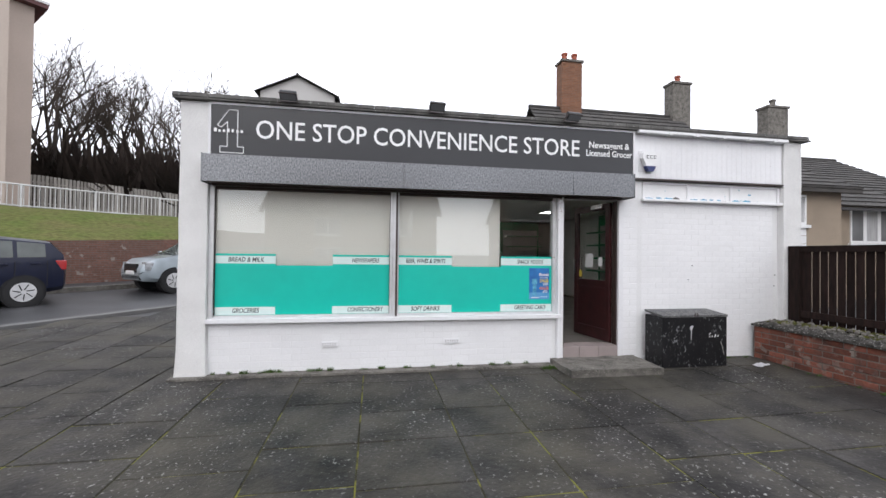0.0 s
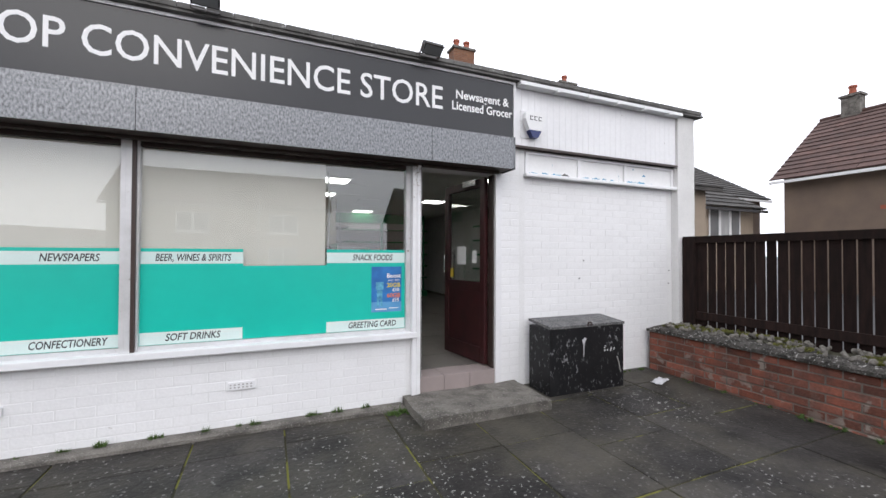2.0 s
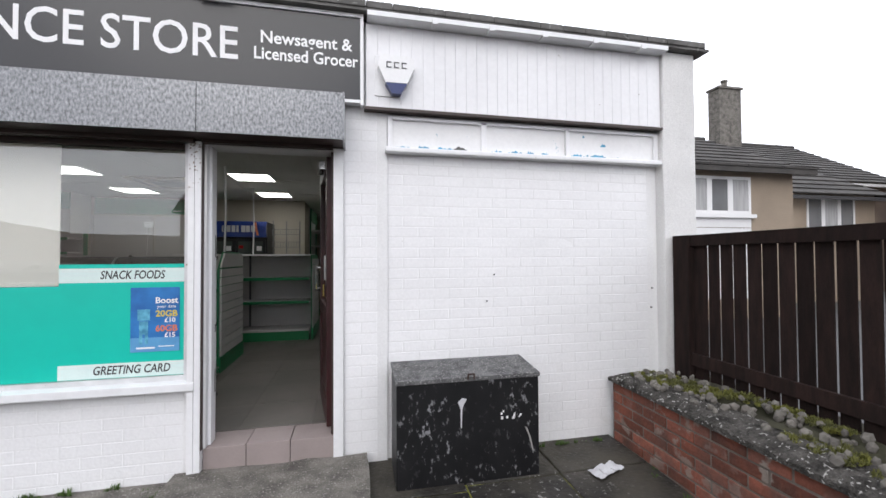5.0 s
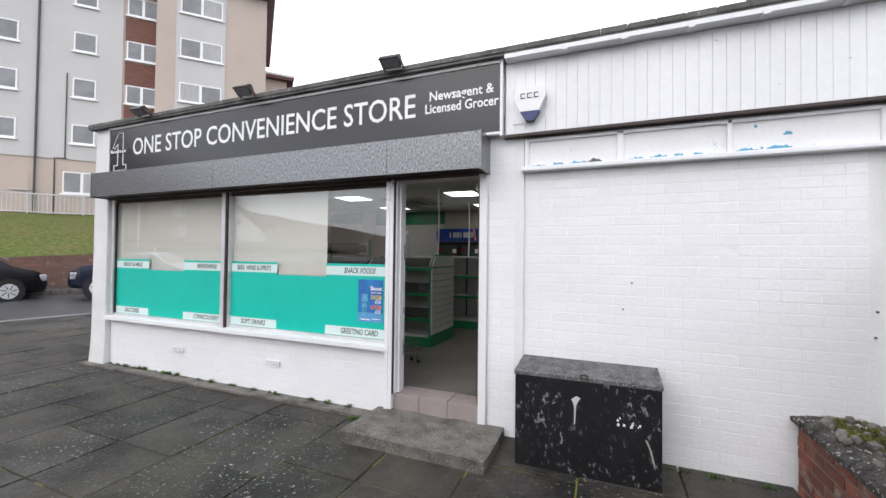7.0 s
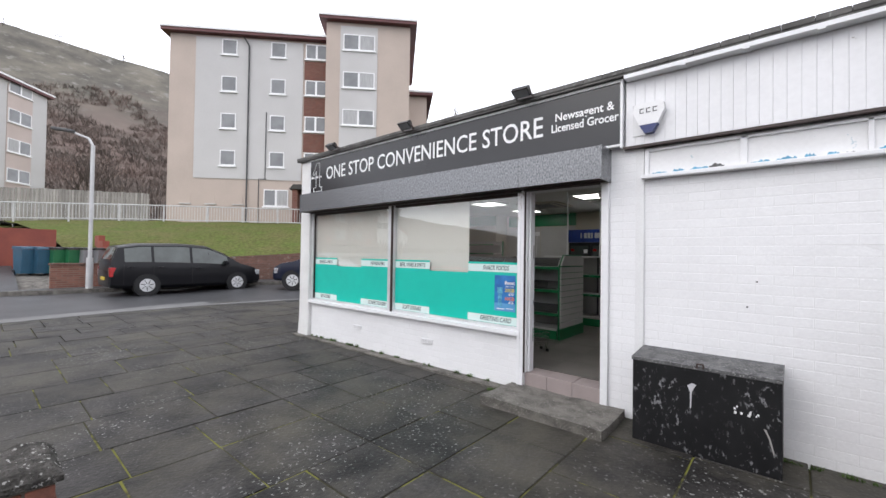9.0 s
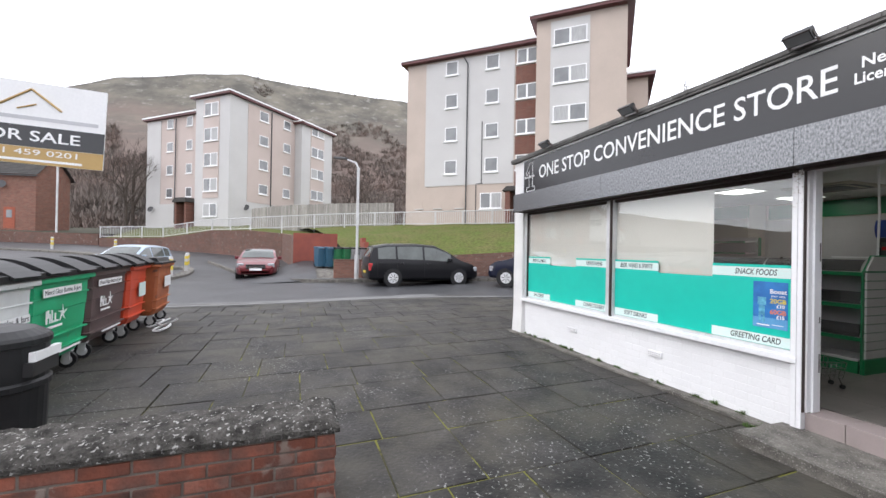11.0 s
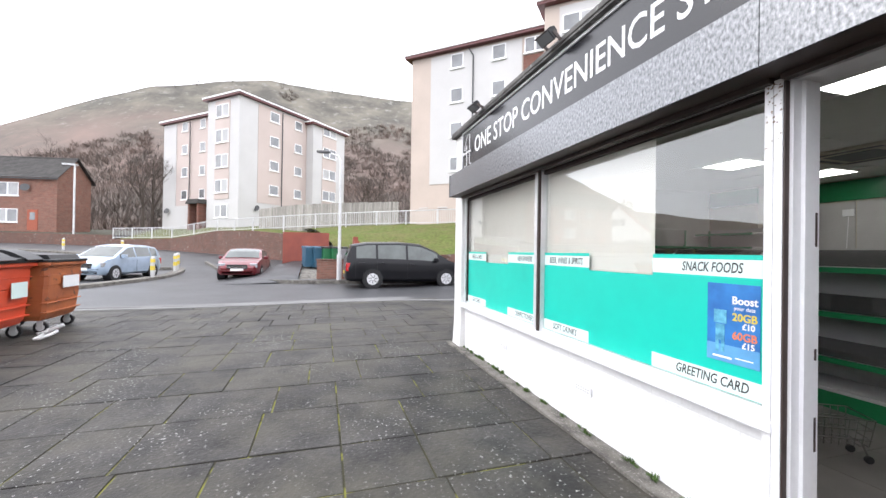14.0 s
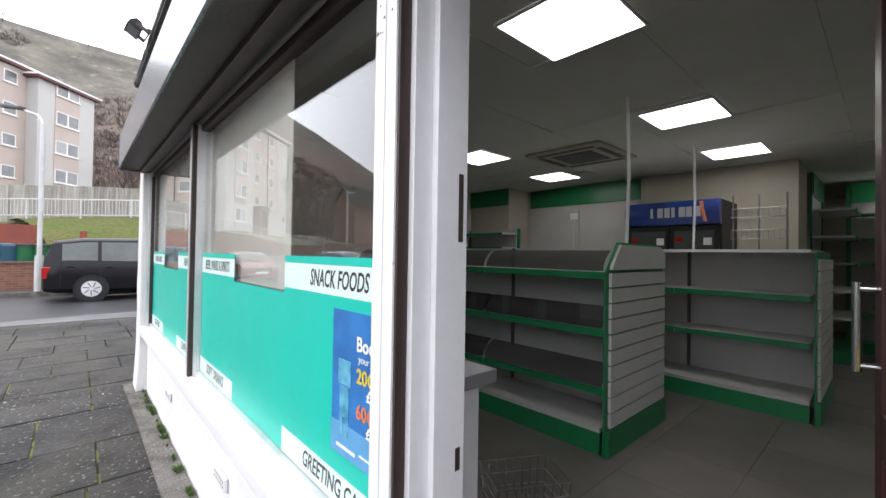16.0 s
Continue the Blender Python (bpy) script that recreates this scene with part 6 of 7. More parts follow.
bay = thing("bin_store", pose(0, 0, 0), "red brick bin store walls with a low front wall", "bin store")
part("front_wall", boxes((-14.85, 2.75, 0.0, -14.6, 5.2, 1.02)), "brick_orange", bay)
part("coping", boxes((-14.89, 2.71, 1.021, -14.56, 5.24, 1.08)), "old_brick", bay)
part("back_wall", boxes((-19.4, 0.95, 0.0, -19.15, 3.3, 2.4)), "bay_red", bay, "smooth red wall")
for k in range(5):
    part("side_wall", boxes((-19.1 + k * 0.9, 4.55, 0.0, -18.2 + k * 0.9, 4.77, 2.2 - k * 0.25)), "bay_red", bay, "stepped red wall")
def bay_height(x):
    return 0.15 + (0.30 * (-14.3 - x) / 2.2 if x > -16.5 else 0.30 + 0.30 * (-16.5 - x) / 2.6)


setting("pavement_bay", sheet([-19.1 + 0.4 * k for k in range(13)], [-2.0 + 0.5 * k for k in range(9)], lambda x, y: G(x, y) - 0.08 + (bay_height(x) + 0.07) * clip((y + 2.0) / 3.4, 0, 1) ** 1.3 * clip((-14.0 - x) / 0.8, 0, 1)), "asphalt", "dark asphalt pavement rising to the bin store", "pavement", smooth=True)
part("floor_slab", prism([(-19.1, 0.0), (-14.3, 0.0), (-14.3, 0.15), (-16.5, 0.45), (-19.1, 0.75)], "y", 2.0, 4.54), "concrete", bay, "concrete floor")
for k, (col, lab) in enumerate((("bin_blue", "blue"), ("bin_blue", "blue"), ("bin_dgreen", "green"), ("bin_dgreen", "green"), ("bin_grey", "grey"), ("bin_grey", "grey"))):
    wb = thing("wheelie_bin", pose(-17.5 + k * 0.12, 2.35 + k * 0.42, 0.57, 0, 0, 20), f"{lab} plastic wheelie bin in the bin store", "wheelie bin", "wheelie bins in the store")
    bm = prism([(-0.24, 0.06), (0.24, 0.06), (0.31, 0.98), (-0.31, 0.98)], "y", -0.28, 0.28)
    part("body", bm, col, wb)
    part("lid", prism([(-0.34, 0.985), (0.33, 0.985), (0.30, 1.06), (-0.28, 1.09)], "y", -0.31, 0.31), "black_plastic" if k > 1 else col, wb)
    for s in (-0.3, 0.26):
        part("wheel", rods(((-0.22, s, 0.1), (-0.22, s + 0.05, 0.1), 0.1), n=12), "tyre", wb)

setting("terrace_wall", wall_along([(-19.3, 1.0), (-24.0, 0.8), (-28.7, 0.1), (-31.0, -2.4), (-34.4, -5.7), (-35.9, -7.7), (-38.1, -10.2), (-41.1, -15.9)], [2.3, 2.4, 2.65, 2.92, 2.95, 2.6, 2.3, 2.2], 0.3, base=-0.6), "old_brick", "stepped brown brick retaining wall beside the road", "wall")
def terrace():
    bm = bmesh.new()
    low = [(-22, 0.9, 2.3), (-28.8, 0.4, 2.6), (-31.2, -2.2, 2.85), (-34.6, -5.5, 2.88), (-38.3, -10.0, 2.25), (-41.3, -15.7, 2.15)]
    top = [(-29.5, 4.5, 3.3), (-36, 7.5, 3.7), (-44, 2.0, 4.0), (-47, -4.0, 4.2), (-52, -11.0, 4.2), (-60, -17.0, 4.4)]
    a, b = [bm.verts.new(p) for p in low], [bm.verts.new(p) for p in top]
    c = [bm.verts.new((x - 30, y + 12, z + 2)) for x, y, z in top]
    for k in range(5):
        bm.faces.new((a[k], b[k], b[k + 1], a[k + 1]))
        bm.faces.new((b[k], c[k], c[k + 1], b[k + 1]))
    bmesh.ops.recalc_face_normals(bm, faces=bm.faces)
    return bm


setting("terrace", terrace(), "grass", "rough grass terrace round the flats", "grass")
setting("kerb_verge", ribbon(dense(smooth_line([(-27, -9), (-33, -14.5), (-37, -24), (-40, -45)])), 1.0, 0.08, 0.2, -1), "concrete", "kerbed verge across the road", "kerb")
setting("garden_wall", wall_along([(-43, -16.5), (-45.5, -24), (-47.5, -40), (-49, -62)], [2.6, 2.7, 2.8, 2.9], 0.3, base=-0.8, side=1), "old_brick", "long brown brick garden wall across the road", "wall")
setting("gardens", sheet([-70, -60, -52, -48.2, -46], [-64, -50, -38, -28, -18, -14], lambda x, y: 2.7 + 0.06 * (-46 - x)), "soil", "raised front gardens of the houses", "garden")

for k, (x, y) in enumerate(((-17.45, -4.35), (-20.5, -4.4), (-21.2, -4.5), (-34, -12.2), (-36, -17), (-37, -22), (-38, -27), (-39, -32), (-39.5, -37), (-40, -42))):
    b = thing("bollard", pose(x, y, G(x, y)), "short bollard with yellow and white bands", "bollard", "bollards along the verge")
    part("post", lathe([(0.09, 0), (0.09, 0.9), (0.06, 0.98)], 12), "rail", b)
    part("band", lathe([(0.095, 0.35), (0.095, 0.55)], 12), "poster_yellow", b, "yellow band")
    part("band", lathe([(0.095, 0.70), (0.095, 0.85)], 12), "poster_yellow", b, "yellow band")
setting("kerb_island", ribbon(dense(smooth_line([(-10, -6.2), (-14, -4.5), (-17, -4.05), (-20.5, -4.0), (-22.8, -4.6), (-22.4, -6.4)])), 0.5, 0.06, 0.2, 1), "concrete", "kerbed verge at the junction", "kerb")


# ---- bare trees and scrub ----
def branch(bm, p, d, length, r, depth, rng, sides):
    q = p + d * length
    rod(bm, p, q, r, r * 0.62, n=sides)
    if depth == 0:
        return
    for _ in range(rng.choice((2, 3, 3)) if depth > 1 else 4):
        w = Vector((rng.uniform(-1, 1), rng.uniform(-1, 1), rng.uniform(-0.25, 1))).normalized()
        nd = (d * 0.85 + w * 0.75).normalized()
        branch(bm, p.lerp(q, rng.uniform(0.55, 1.0)), nd, length * rng.uniform(0.55, 0.8), r * 0.55, depth - 1, rng, 3 if depth < 4 else 5)


def bare_tree(x, y, z, h, seed, depth=6, label="bare leafless tree with a fine twiggy crown"):
    rng = random.Random(seed)
    t = thing("tree", pose(x, y, z), label, "tree", "bare trees")
    tr = bmesh.new()
    rod(tr, (0, 0, -0.5), (0, 0, h * 0.28), h * 0.022, h * 0.017, n=8)
    part("trunk", tr, "trunk", t)
    cr = bmesh.new()
    for k in range(4):
        a = k * 1.57 + rng.uniform(-0.4, 0.4)
        branch(cr, Vector((0, 0, h * (0.2 + 0.03 * k))), Vector((0.55 * math.cos(a), 0.55 * math.sin(a), 1)).normalized(), h * 0.30, h * 0.011, depth - 1, rng, 5)
    branch(cr, Vector((0, 0, h * 0.28)), Vector((0.05, 0, 1)), h * 0.30, h * 0.013, depth - 1, rng, 5)
    part("crown", cr, "trunk", t)
    return t


tree_a = bare_tree(-21.5, 31.5, 3.5, 13, 1)
tree_b = bare_tree(-17.0, 33.0, 3.4, 11.5, 2)
tree_c = bare_tree(-12.5, 33.5, 3.2, 11.0, 3)
for k, (src, x, y, s) in enumerate(((tree_a, -13.8, 36, 1.0), (tree_b, -10.8, 34.5, 0.8), (tree_c, -15.2, 34.2, 0.9), (tree_a, -18.8, 34.5, 0.85), (tree_c, -21.0, 35, 0.95), (tree_b, -7.5, 36, 0.9), (tree_b, -24.5, 37, 1.15), (tree_c, -19.5, 38, 1.1), (tree_a, -9.5, 40, 1.0), (tree_b, -5.0, 44, 1.1), (tree_c, -28, 36, 1.2),
                                    (tree_c, -52, -17.5, 0.8), (tree_a, -62, -20, 0.9), (tree_b, -55, 9, 0.75), (tree_c, -48, 9.5, 0.6), (tree_a, -66, -34, 0.9), (tree_b, -60, -48, 0.8))):
    t = copy_thing(src, pose(x, y, 3.6 if x > -30 else 4.2, 0, 0, k * 67))
    t.scale = (s, s, s)


def scrub(spots, name, label, material, size, seed, twigs=16, thin=0.10):
    """Bushes as fans of thin twigs, too many to count."""
    rng = random.Random(seed)
    verts, faces = [], []
    for x, y, z in spots:
        s = size * rng.uniform(0.6, 1.3)
        for _ in range(twigs):
            a, e = rng.uniform(0, 6.283), rng.uniform(0.25, 1.4)
            d = Vector((math.cos(a) * math.cos(e), math.sin(a) * math.cos(e), math.sin(e)))
            sd = Vector((-math.sin(a), math.cos(a), 0.2)) * s * thin
            o = Vector((x, y, z)) + Vector((rng.uniform(-.3, .3), rng.uniform(-.3, .3), 0)) * s
            tip = o + d * s * rng.uniform(0.7, 1.2)
            n = len(verts)
            verts += [tuple(o - sd * 0.6), tuple(o + sd * 0.6), tuple(o.lerp(tip, 0.6) + sd), tuple(tip), tuple(o.lerp(tip, 0.6) - sd)]
            faces.append((n, n + 1, n + 2, n + 3, n + 4))
    me = bpy.data.meshes.new(name)
    me.from_pydata(verts, [], faces)
    me.materials.append(M[material])
    return tagged(new(name, me), label, "scrub", kind="stuff")


rng = random.Random(5)
scrub([(rng.uniform(-26, -2), 30 + rng.uniform(0, 12), 3.9) for _ in range(900)], "undergrowth", "dense dark leafless undergrowth below the trees", "scrub_dark", 4.2, 6, twigs=34, thin=0.022)
spots_low = []
for _ in range(15000):
    az, r = rng.uniform(52, 135), 66 + 190 * rng.random() ** 1.05
    x, y = -2 - r * math.sin(radians(az)), 2 + r * math.cos(radians(az))
    s = (r - 62) / 200
    if s < 0.66 + 0.45 * noise.noise(Vector((az * 0.1, r * 0.02, 0))):
        spots_low.append((x, y, hill_z(az, r) - 0.4))
scrub(spots_low, "hill_woodland", "bare brown woodland covering the lower hillside", "wood_hill", 2.3, 7, twigs=16, thin=0.035)
for k in range(12):
    az = 60 + k * 4.4 + 2 * math.sin(k * 5.1)
    t = copy_thing(tree_b if k % 2 else tree_a, pose(-2 - 259 * math.sin(radians(az)), 2 + 259 * math.cos(radians(az)), hill_z(az, 259) - 0.5, 0, 0, k * 50))
    t.scale = (0.5, 0.5, 0.42)


# ---- inside the shop ----
for k, (x, y) in enumerate(((1.86, 5.94), (1.82, 7.66), (1.82, 9.2), (-0.24, 7.58), (-0.24, 9.12), (4.2, 6.6), (4.2, 9.4), (3.2, 12.0))):
    l = thing("ceiling_light", pose(x, y, CEIL - 0.012), "square white LED ceiling panel, lit", "ceiling light", "ceiling light panels")
    part("diffuser", boxes((0.012, 0.012, 0.0, 0.498, 0.498, 0.008)), "panel_light", l)
    part("frame", boxes((0, 0, -0.002, 0.51, 0.011, 0.01), (0, 0.499, -0.002, 0.51, 0.51, 0.01), (0, 0.0115, -0.002, 0.011, 0.4985, 0.01), (0.499, 0.0115, -0.002, 0.51, 0.4985, 0.01)), "upvc", l)

ac = thing("ceiling_cassette", pose(0.45, 8.1, CEIL - 0.03), "beige ceiling air conditioning cassette", "air conditioner")
part("panel", boxes((0, 0, 0, 0.85, 0.85, 0.028), bev=0.01), "int_wall", ac)
part("grille", boxes((0.2, 0.2, -0.006, 0.65, 0.65, -0.001)), "pipe", ac)
for r in ((0.1, 0.06, 0.75, 0.12), (0.1, 0.73, 0.75, 0.79), (0.06, 0.16, 0.12, 0.69), (0.73, 0.16, 0.79, 0.69)):
    part("slot", boxes((r[0], r[1], -0.004, r[2], r[3], -0.001)), "pipe", ac)

for x, y in ((1.93, 7.25), (1.87, 8.85)):
    p = thing("support_pole", pose(x, y, 1.55), "thin white pole from shelf top to ceiling", "pole", "white poles")
    part("tube", rods(((0, 0, 0), (0.012, 0, 0.5), 0.011), ((0.012, 0, 0.5), (0, 0, CEIL - 1.56), 0.011), n=10), "upvc", p)


def gondola(x0, x1, y0, y1, top, levels, name_label, end_slats=True, trays=True):
    """Double-sided shop shelving along x; its west end runs on, its east end carries slatted panelling."""
    g = thing("shelving_unit", pose(0, 0, FLOOR), name_label, "shelving unit", "shop shelving units")
    h = top - FLOOR
    ym = (y0 + y1) / 2
    part("back_panel", boxes((x0, ym - 0.02, 0.0, x1 - 0.06, ym + 0.02, h)), "shelf_grey", g)
    n = max(1, round((x1 - x0) / 1.0))
    for k in range(n + 1):
        x = x0 + (x1 - 0.06 - x0) * k / n
        part("upright", boxes((x - 0.014, ym - 0.032, 0.0, x + 0.014, ym - 0.0205, h)), "pipe", g)
    for a, b, c, d in ((y0, y0 + 0.02, y0, ym - 0.033), (y1 - 0.02, y1, ym + 0.033, y1)):
        part("kick_plate", boxes((x0, a, 0.0, x1 - 0.06, b, 0.13)), "green", g, "dark green kick plate")
        part("base_shelf", boxes((x0, c, 0.132, x1 - 0.06, d, 0.158)), "shelf_grey", g)
    for z in levels:
        for k in range(n):
            a, b = x0 + (x1 - 0.06 - x0) * k / n + 0.004, x0 + (x1 - 0.06 - x0) * (k + 1) / n - 0.004
            for s, yf in ((-1, y0 + 0.06), (1, y1 - 0.06)):
                sh = part("shelf", boxes((a, min(yf, ym + s * 0.034), z, b, max(yf, ym + s * 0.034), z + 0.022)), "shelf_grey", g)
                part("price_rail", boxes((a, yf - 0.012 if s < 0 else yf, z - 0.018, b, yf if s < 0 else yf + 0.012, z + 0.024)), "green", sh, "green price rail")
                if trays and s < 0:
                    arc = [(yf - 0.006, z + 0.03)] + [(yf + 0.10 * (j / 6) ** 2.0 - 0.006, z + 0.03 + 0.13 * j / 6) for j in range(1, 7)]
                    out = arc + [(p + 0.004, q) for p, q in arc[::-1]]
                    part("clear_front", prism(out, "x", a + 0.01, b - 0.01), "perspex", sh, "curved clear plastic shelf front")
    if trays:
        for k in range(8):
            a = x0 + 0.1 + (x1 - x0 - 0.3) * k / 8
            part("divider", boxes((a, y0 + 0.15, levels[1] + 0.03, a + 0.24, y0 + 0.19, levels[1] + 0.15)), "black_plastic", g)
        part("end_panel", prism([(y0 - 0.02, 0), (y1 + 0.0, 0), (y1 + 0.0, h - 0.02), (y1 - 0.1, h + 0.03), (y0 + 0.14, h + 0.03), (y0 + 0.02, h - 0.12), (y0 - 0.02, h - 0.16)], "x", x1 - 0.032, x1 - 0.02), "green", g, "green end frame")
        part("end_cap", prism([(y0 + 0.03, h - 0.14), (y1 - 0.02, h - 0.14), (y1 - 0.02, h - 0.03), (y1 - 0.11, h + 0.015), (y0 + 0.15, h + 0.015), (y0 + 0.04, h - 0.11)], "x", x1 - 0.0195, x1 - 0.0005), "slat_grey", g, "grey chamfered end cap")
    else:
        part("end_panel", boxes((x1 - 0.032, y0 - 0.005, 0, x1 - 0.02, y1, h + 0.01)), "green", g, "green end frame")
        part("top_cap", boxes((x0, y0 + 0.05, h, x1 - 0.06, y1 - 0.05, h + 0.022)), "upvc", g, "white top shelf")
    n = 10 if trays else 11
    tall = h - (0.32 if trays else 0.21)
    for k in range(n):
        z = 0.17 + tall * k / n
        part("slat", boxes((x1 - 0.019, y0 + 0.02, z, x1 - 0.001, y1 - 0.02, z + tall / n - 0.010)), "slat_grey", g, "grey slatwall strip" if k == 0 else "")
    part("end_kick", boxes((x1 - 0.019, y0 - 0.01, 0.0, x1 + 0.002, y1, 0.16)), "green", g, "green kick plate")
    return g


gondola(-1.0, 2.02, 6.83, 7.72, 1.555, (0.36, 0.72, 1.075), "grey and green shelving unit with clear shelf fronts, empty")
gondola(0.9, 2.80, 8.45, 9.42, 1.55, (0.55, 0.90), "grey and green shelving unit, empty shelves", trays=False)


def wall_shelves(m, w, levels, top, label, trim="green"):
    s = thing("wall_shelving", m, label, "shelving unit", "wall shelving")
    part("back_panel", boxes((0, 0.0, 0, w, 0.03, top)), "shelf_grey", s)
    for x in (0.0, w):
        part("upright", boxes((x - 0.025, -0.02, 0, x + 0.025, -0.001, top)), "green", s)
    part("base", boxes((0.03, -0.42, 0, w - 0.03, -0.021, 0.14)), "green", s)
    part("header", boxes((0.03, -0.03, top - 0.26, w - 0.03, -0.001, top)), trim, s, "header panel")
    for z in levels:
        sh = part("shelf", boxes((0.03, -0.38, z, w - 0.03, -0.021, z + 0.025)), "shelf_grey", s)
        part("price_rail", boxes((0.03, -0.395, z - 0.015, w - 0.03, -0.381, z + 0.025)), "green", sh)
    return s


LV = (0.5, 0.82, 1.14, 1.46, 1.78)
wall_shelves(pose(2.75, 12.4, FLOOR), 1.25, LV, 2.25, "tall green and grey wall shelving, empty")
wall_shelves(pose(2.49, 11.0, FLOOR, 0, 0, 90), 1.2, LV, 2.25, "tall green and grey wall shelving, empty")
wall_shelves(pose(4.05, 12.4, FLOOR), 1.2, LV, 2.25, "tall green and grey wall shelving, empty")
wall_shelves(pose(5.88, 9.8, FLOOR, 0, 0, -90), 1.2, LV, 2.25, "tall green and grey wall shelving, empty")
wall_shelves(pose(5.88, 8.5, FLOOR, 0, 0, -90), 1.2, LV, 2.25, "tall green and grey wall shelving, empty")
wall_shelves(pose(5.88, 7.2, FLOOR, 0, 0, -90), 1.2, LV, 2.25, "tall green and grey wall shelving, empty")
wall_shelves(pose(-1.86, 9.67, FLOOR), 1.05, (0.5, 0.9, 1.3, 1.52), 1.62, "pale grey wall shelving in the corner, empty", trim="shelf_grey")
low_unit = wall_shelves(pose(-1.88, 7.9, FLOOR, 0, 0, 90), 1.2, (0.5, 0.9, 1.3), 1.62, "grey wall shelving with pale top, empty", trim="shelf_grey")

setting("wall_band", boxes((-1.0, 10.225, 2.30, 0.82, 10.248, 2.58)), "green", "dark green band along the top of the back wall", "trim")
for a, b in ((-1.86, -1.02), (-1.0, -0.1), (-0.08, 0.8)):
    p = thing("wall_panel", pose(a, 10.236, FLOOR), "pale grey wall panel on the back wall", "wall panel", "back wall panels")
    part("sheet", boxes((0, 0, 0, b - a, 0.012, 1.98)), "shelf_grey", p)
setting("pillar_west", boxes((-1.9, 9.7, FLOOR, -1.05, 10.22, CEIL)), "int_wall", "boxed cream corner of the back wall", "pillar")
setting("wall_band_side", boxes((-1.9, 9.68, 2.32, -1.05, 9.699, 2.59)), "green", "dark green band on the boxed corner", "trim")
sw = thing("wall_socket", pose(-0.17, 10.215, 2.12), "small white switch box with a cable", "switch")
part("cover", boxes((-0.07, 0, -0.05, 0.07, 0.02, 0.05), bev=0.004), "upvc", sw)
part("cable", rods(((0, 0.012, -0.05), (-0.03, 0.012, -0.7), 0.006), n=6), "upvc", sw)

fridge = thing("drinks_fridge", pose(0.94, 9.56, FLOOR), "tall black drinks fridge with a blue lit header", "fridge")
part("cabinet", boxes((0, 0.02, 0, 0.99, 0.66, 1.84), bev=0.008), "black_plastic", fridge)
part("header", prism([(0.019, 1.57)] + [(-0.028 - 0.045 * math.sin(math.pi * k / 8), 1.575 + 0.265 * k / 8) for k in range(9)] + [(0.019, 1.845)], "x", 0.0, 0.99), "fridge_blue", fridge, "blue header with white block mark")
for k, w in enumerate((0.03, 0.07, 0.07, 0.04, 0.08, 0.07, 0.08)):
    x = 0.30 + k * 0.075
    part("header_mark", boxes((x, -0.079, 1.655, x + w * 0.8, -0.06, 1.765)), "pale_grey", fridge)
part("header_stripe", prism([(0.84, 1.60), (0.87, 1.60), (0.83, 1.82), (0.80, 1.82)], "y", -0.078, -0.03), "poster_orange", fridge)
for a, b in ((0.02, 0.49), (0.50, 0.97)):
    dr = part("door", boxes((a, -0.02, 0.06, b, 0.0195, 1.55), bev=0.004), "black_plastic", fridge)
    part("door_glass", boxes((a + 0.04, -0.024, 0.12, b - 0.04, -0.0205, 1.50)), "car_glass", dr)
    part("sticker", boxes((a + 0.05, -0.028, 1.38, a + 0.12, -0.0245, 1.43)), "lamp_red", dr, "red sticker")
    part("sticker", boxes((b - 0.14, -0.028, 1.34, b - 0.06, -0.0245, 1.42)), "letter", dr, "white sticker")

rack = thing("wire_rack", pose(2.02, 9.62, FLOOR), "dull grey wire display rack beside the fridge", "display rack")
for x in (0, 0.22, 0.44):
    part("upright", rods(((x, 0, 0), (x, 0, 1.86), 0.009), n=8), "wire_grey", rack)
for z in (0.4, 0.75, 1.1, 1.4, 1.62):
    bm = bmesh.new()
    for k in range(11):
        rod(bm, (0.44 * k / 10, -0.08, z), (0.44 * k / 10, -0.08, z + 0.09), 0.003, n=4)
        rod(bm, (0.44 * k / 10, -0.08, z), (0.44 * k / 10, 0.0, z), 0.003, n=4)
    for q in (0, 0.09):
        rod(bm, (0, -0.08, z + q), (0.44, -0.08, z + q), 0.004, n=4)
    part("basket", bm, "wire_grey", rack)

counter = thing("counter", pose(0.9, 5.30, FLOOR), "white shop counter with a grey worktop by the window", "counter")
part("body", boxes((0, 0, 0, 1.36, 0.13, 0.79)), "slat_white", counter)
part("worktop", boxes((-0.02, 0.0, 0.792, 1.40, 0.17, 0.835), bev=0.004), "bin_grey", counter, "grey laminate worktop")

basket = thing("shopping_basket", pose(2.07, 5.93, FLOOR, 0, 0, 60), "small wheeled wire shopping basket on the floor", "basket")
bm = bmesh.new()
for k in range(9):
    f = -0.2 + 0.05 * k
    for s in (-1, 1):
        rod(bm, (f, s * 0.13, 0.14), (f * 1.12, s * 0.16, 0.36), 0.004, n=4)
    rod(bm, (f, -0.13, 0.14), (f, 0.13, 0.14), 0.004, n=4)
for z, e in ((0.2, 1.03), (0.28, 1.07), (0.36, 1.12)):
    for s in (-1, 1):
        rod(bm, (-0.2 * e, s * 0.145 * e, z), (0.2 * e, s * 0.145 * e, z), 0.005, n=4)
        rod(bm, (s * 0.2 * e, -0.145 * e, z), (s * 0.2 * e, 0.145 * e, z), 0.005, n=4)
tagged(part("wire_grid", bm, "chrome", basket), kind="stuff")
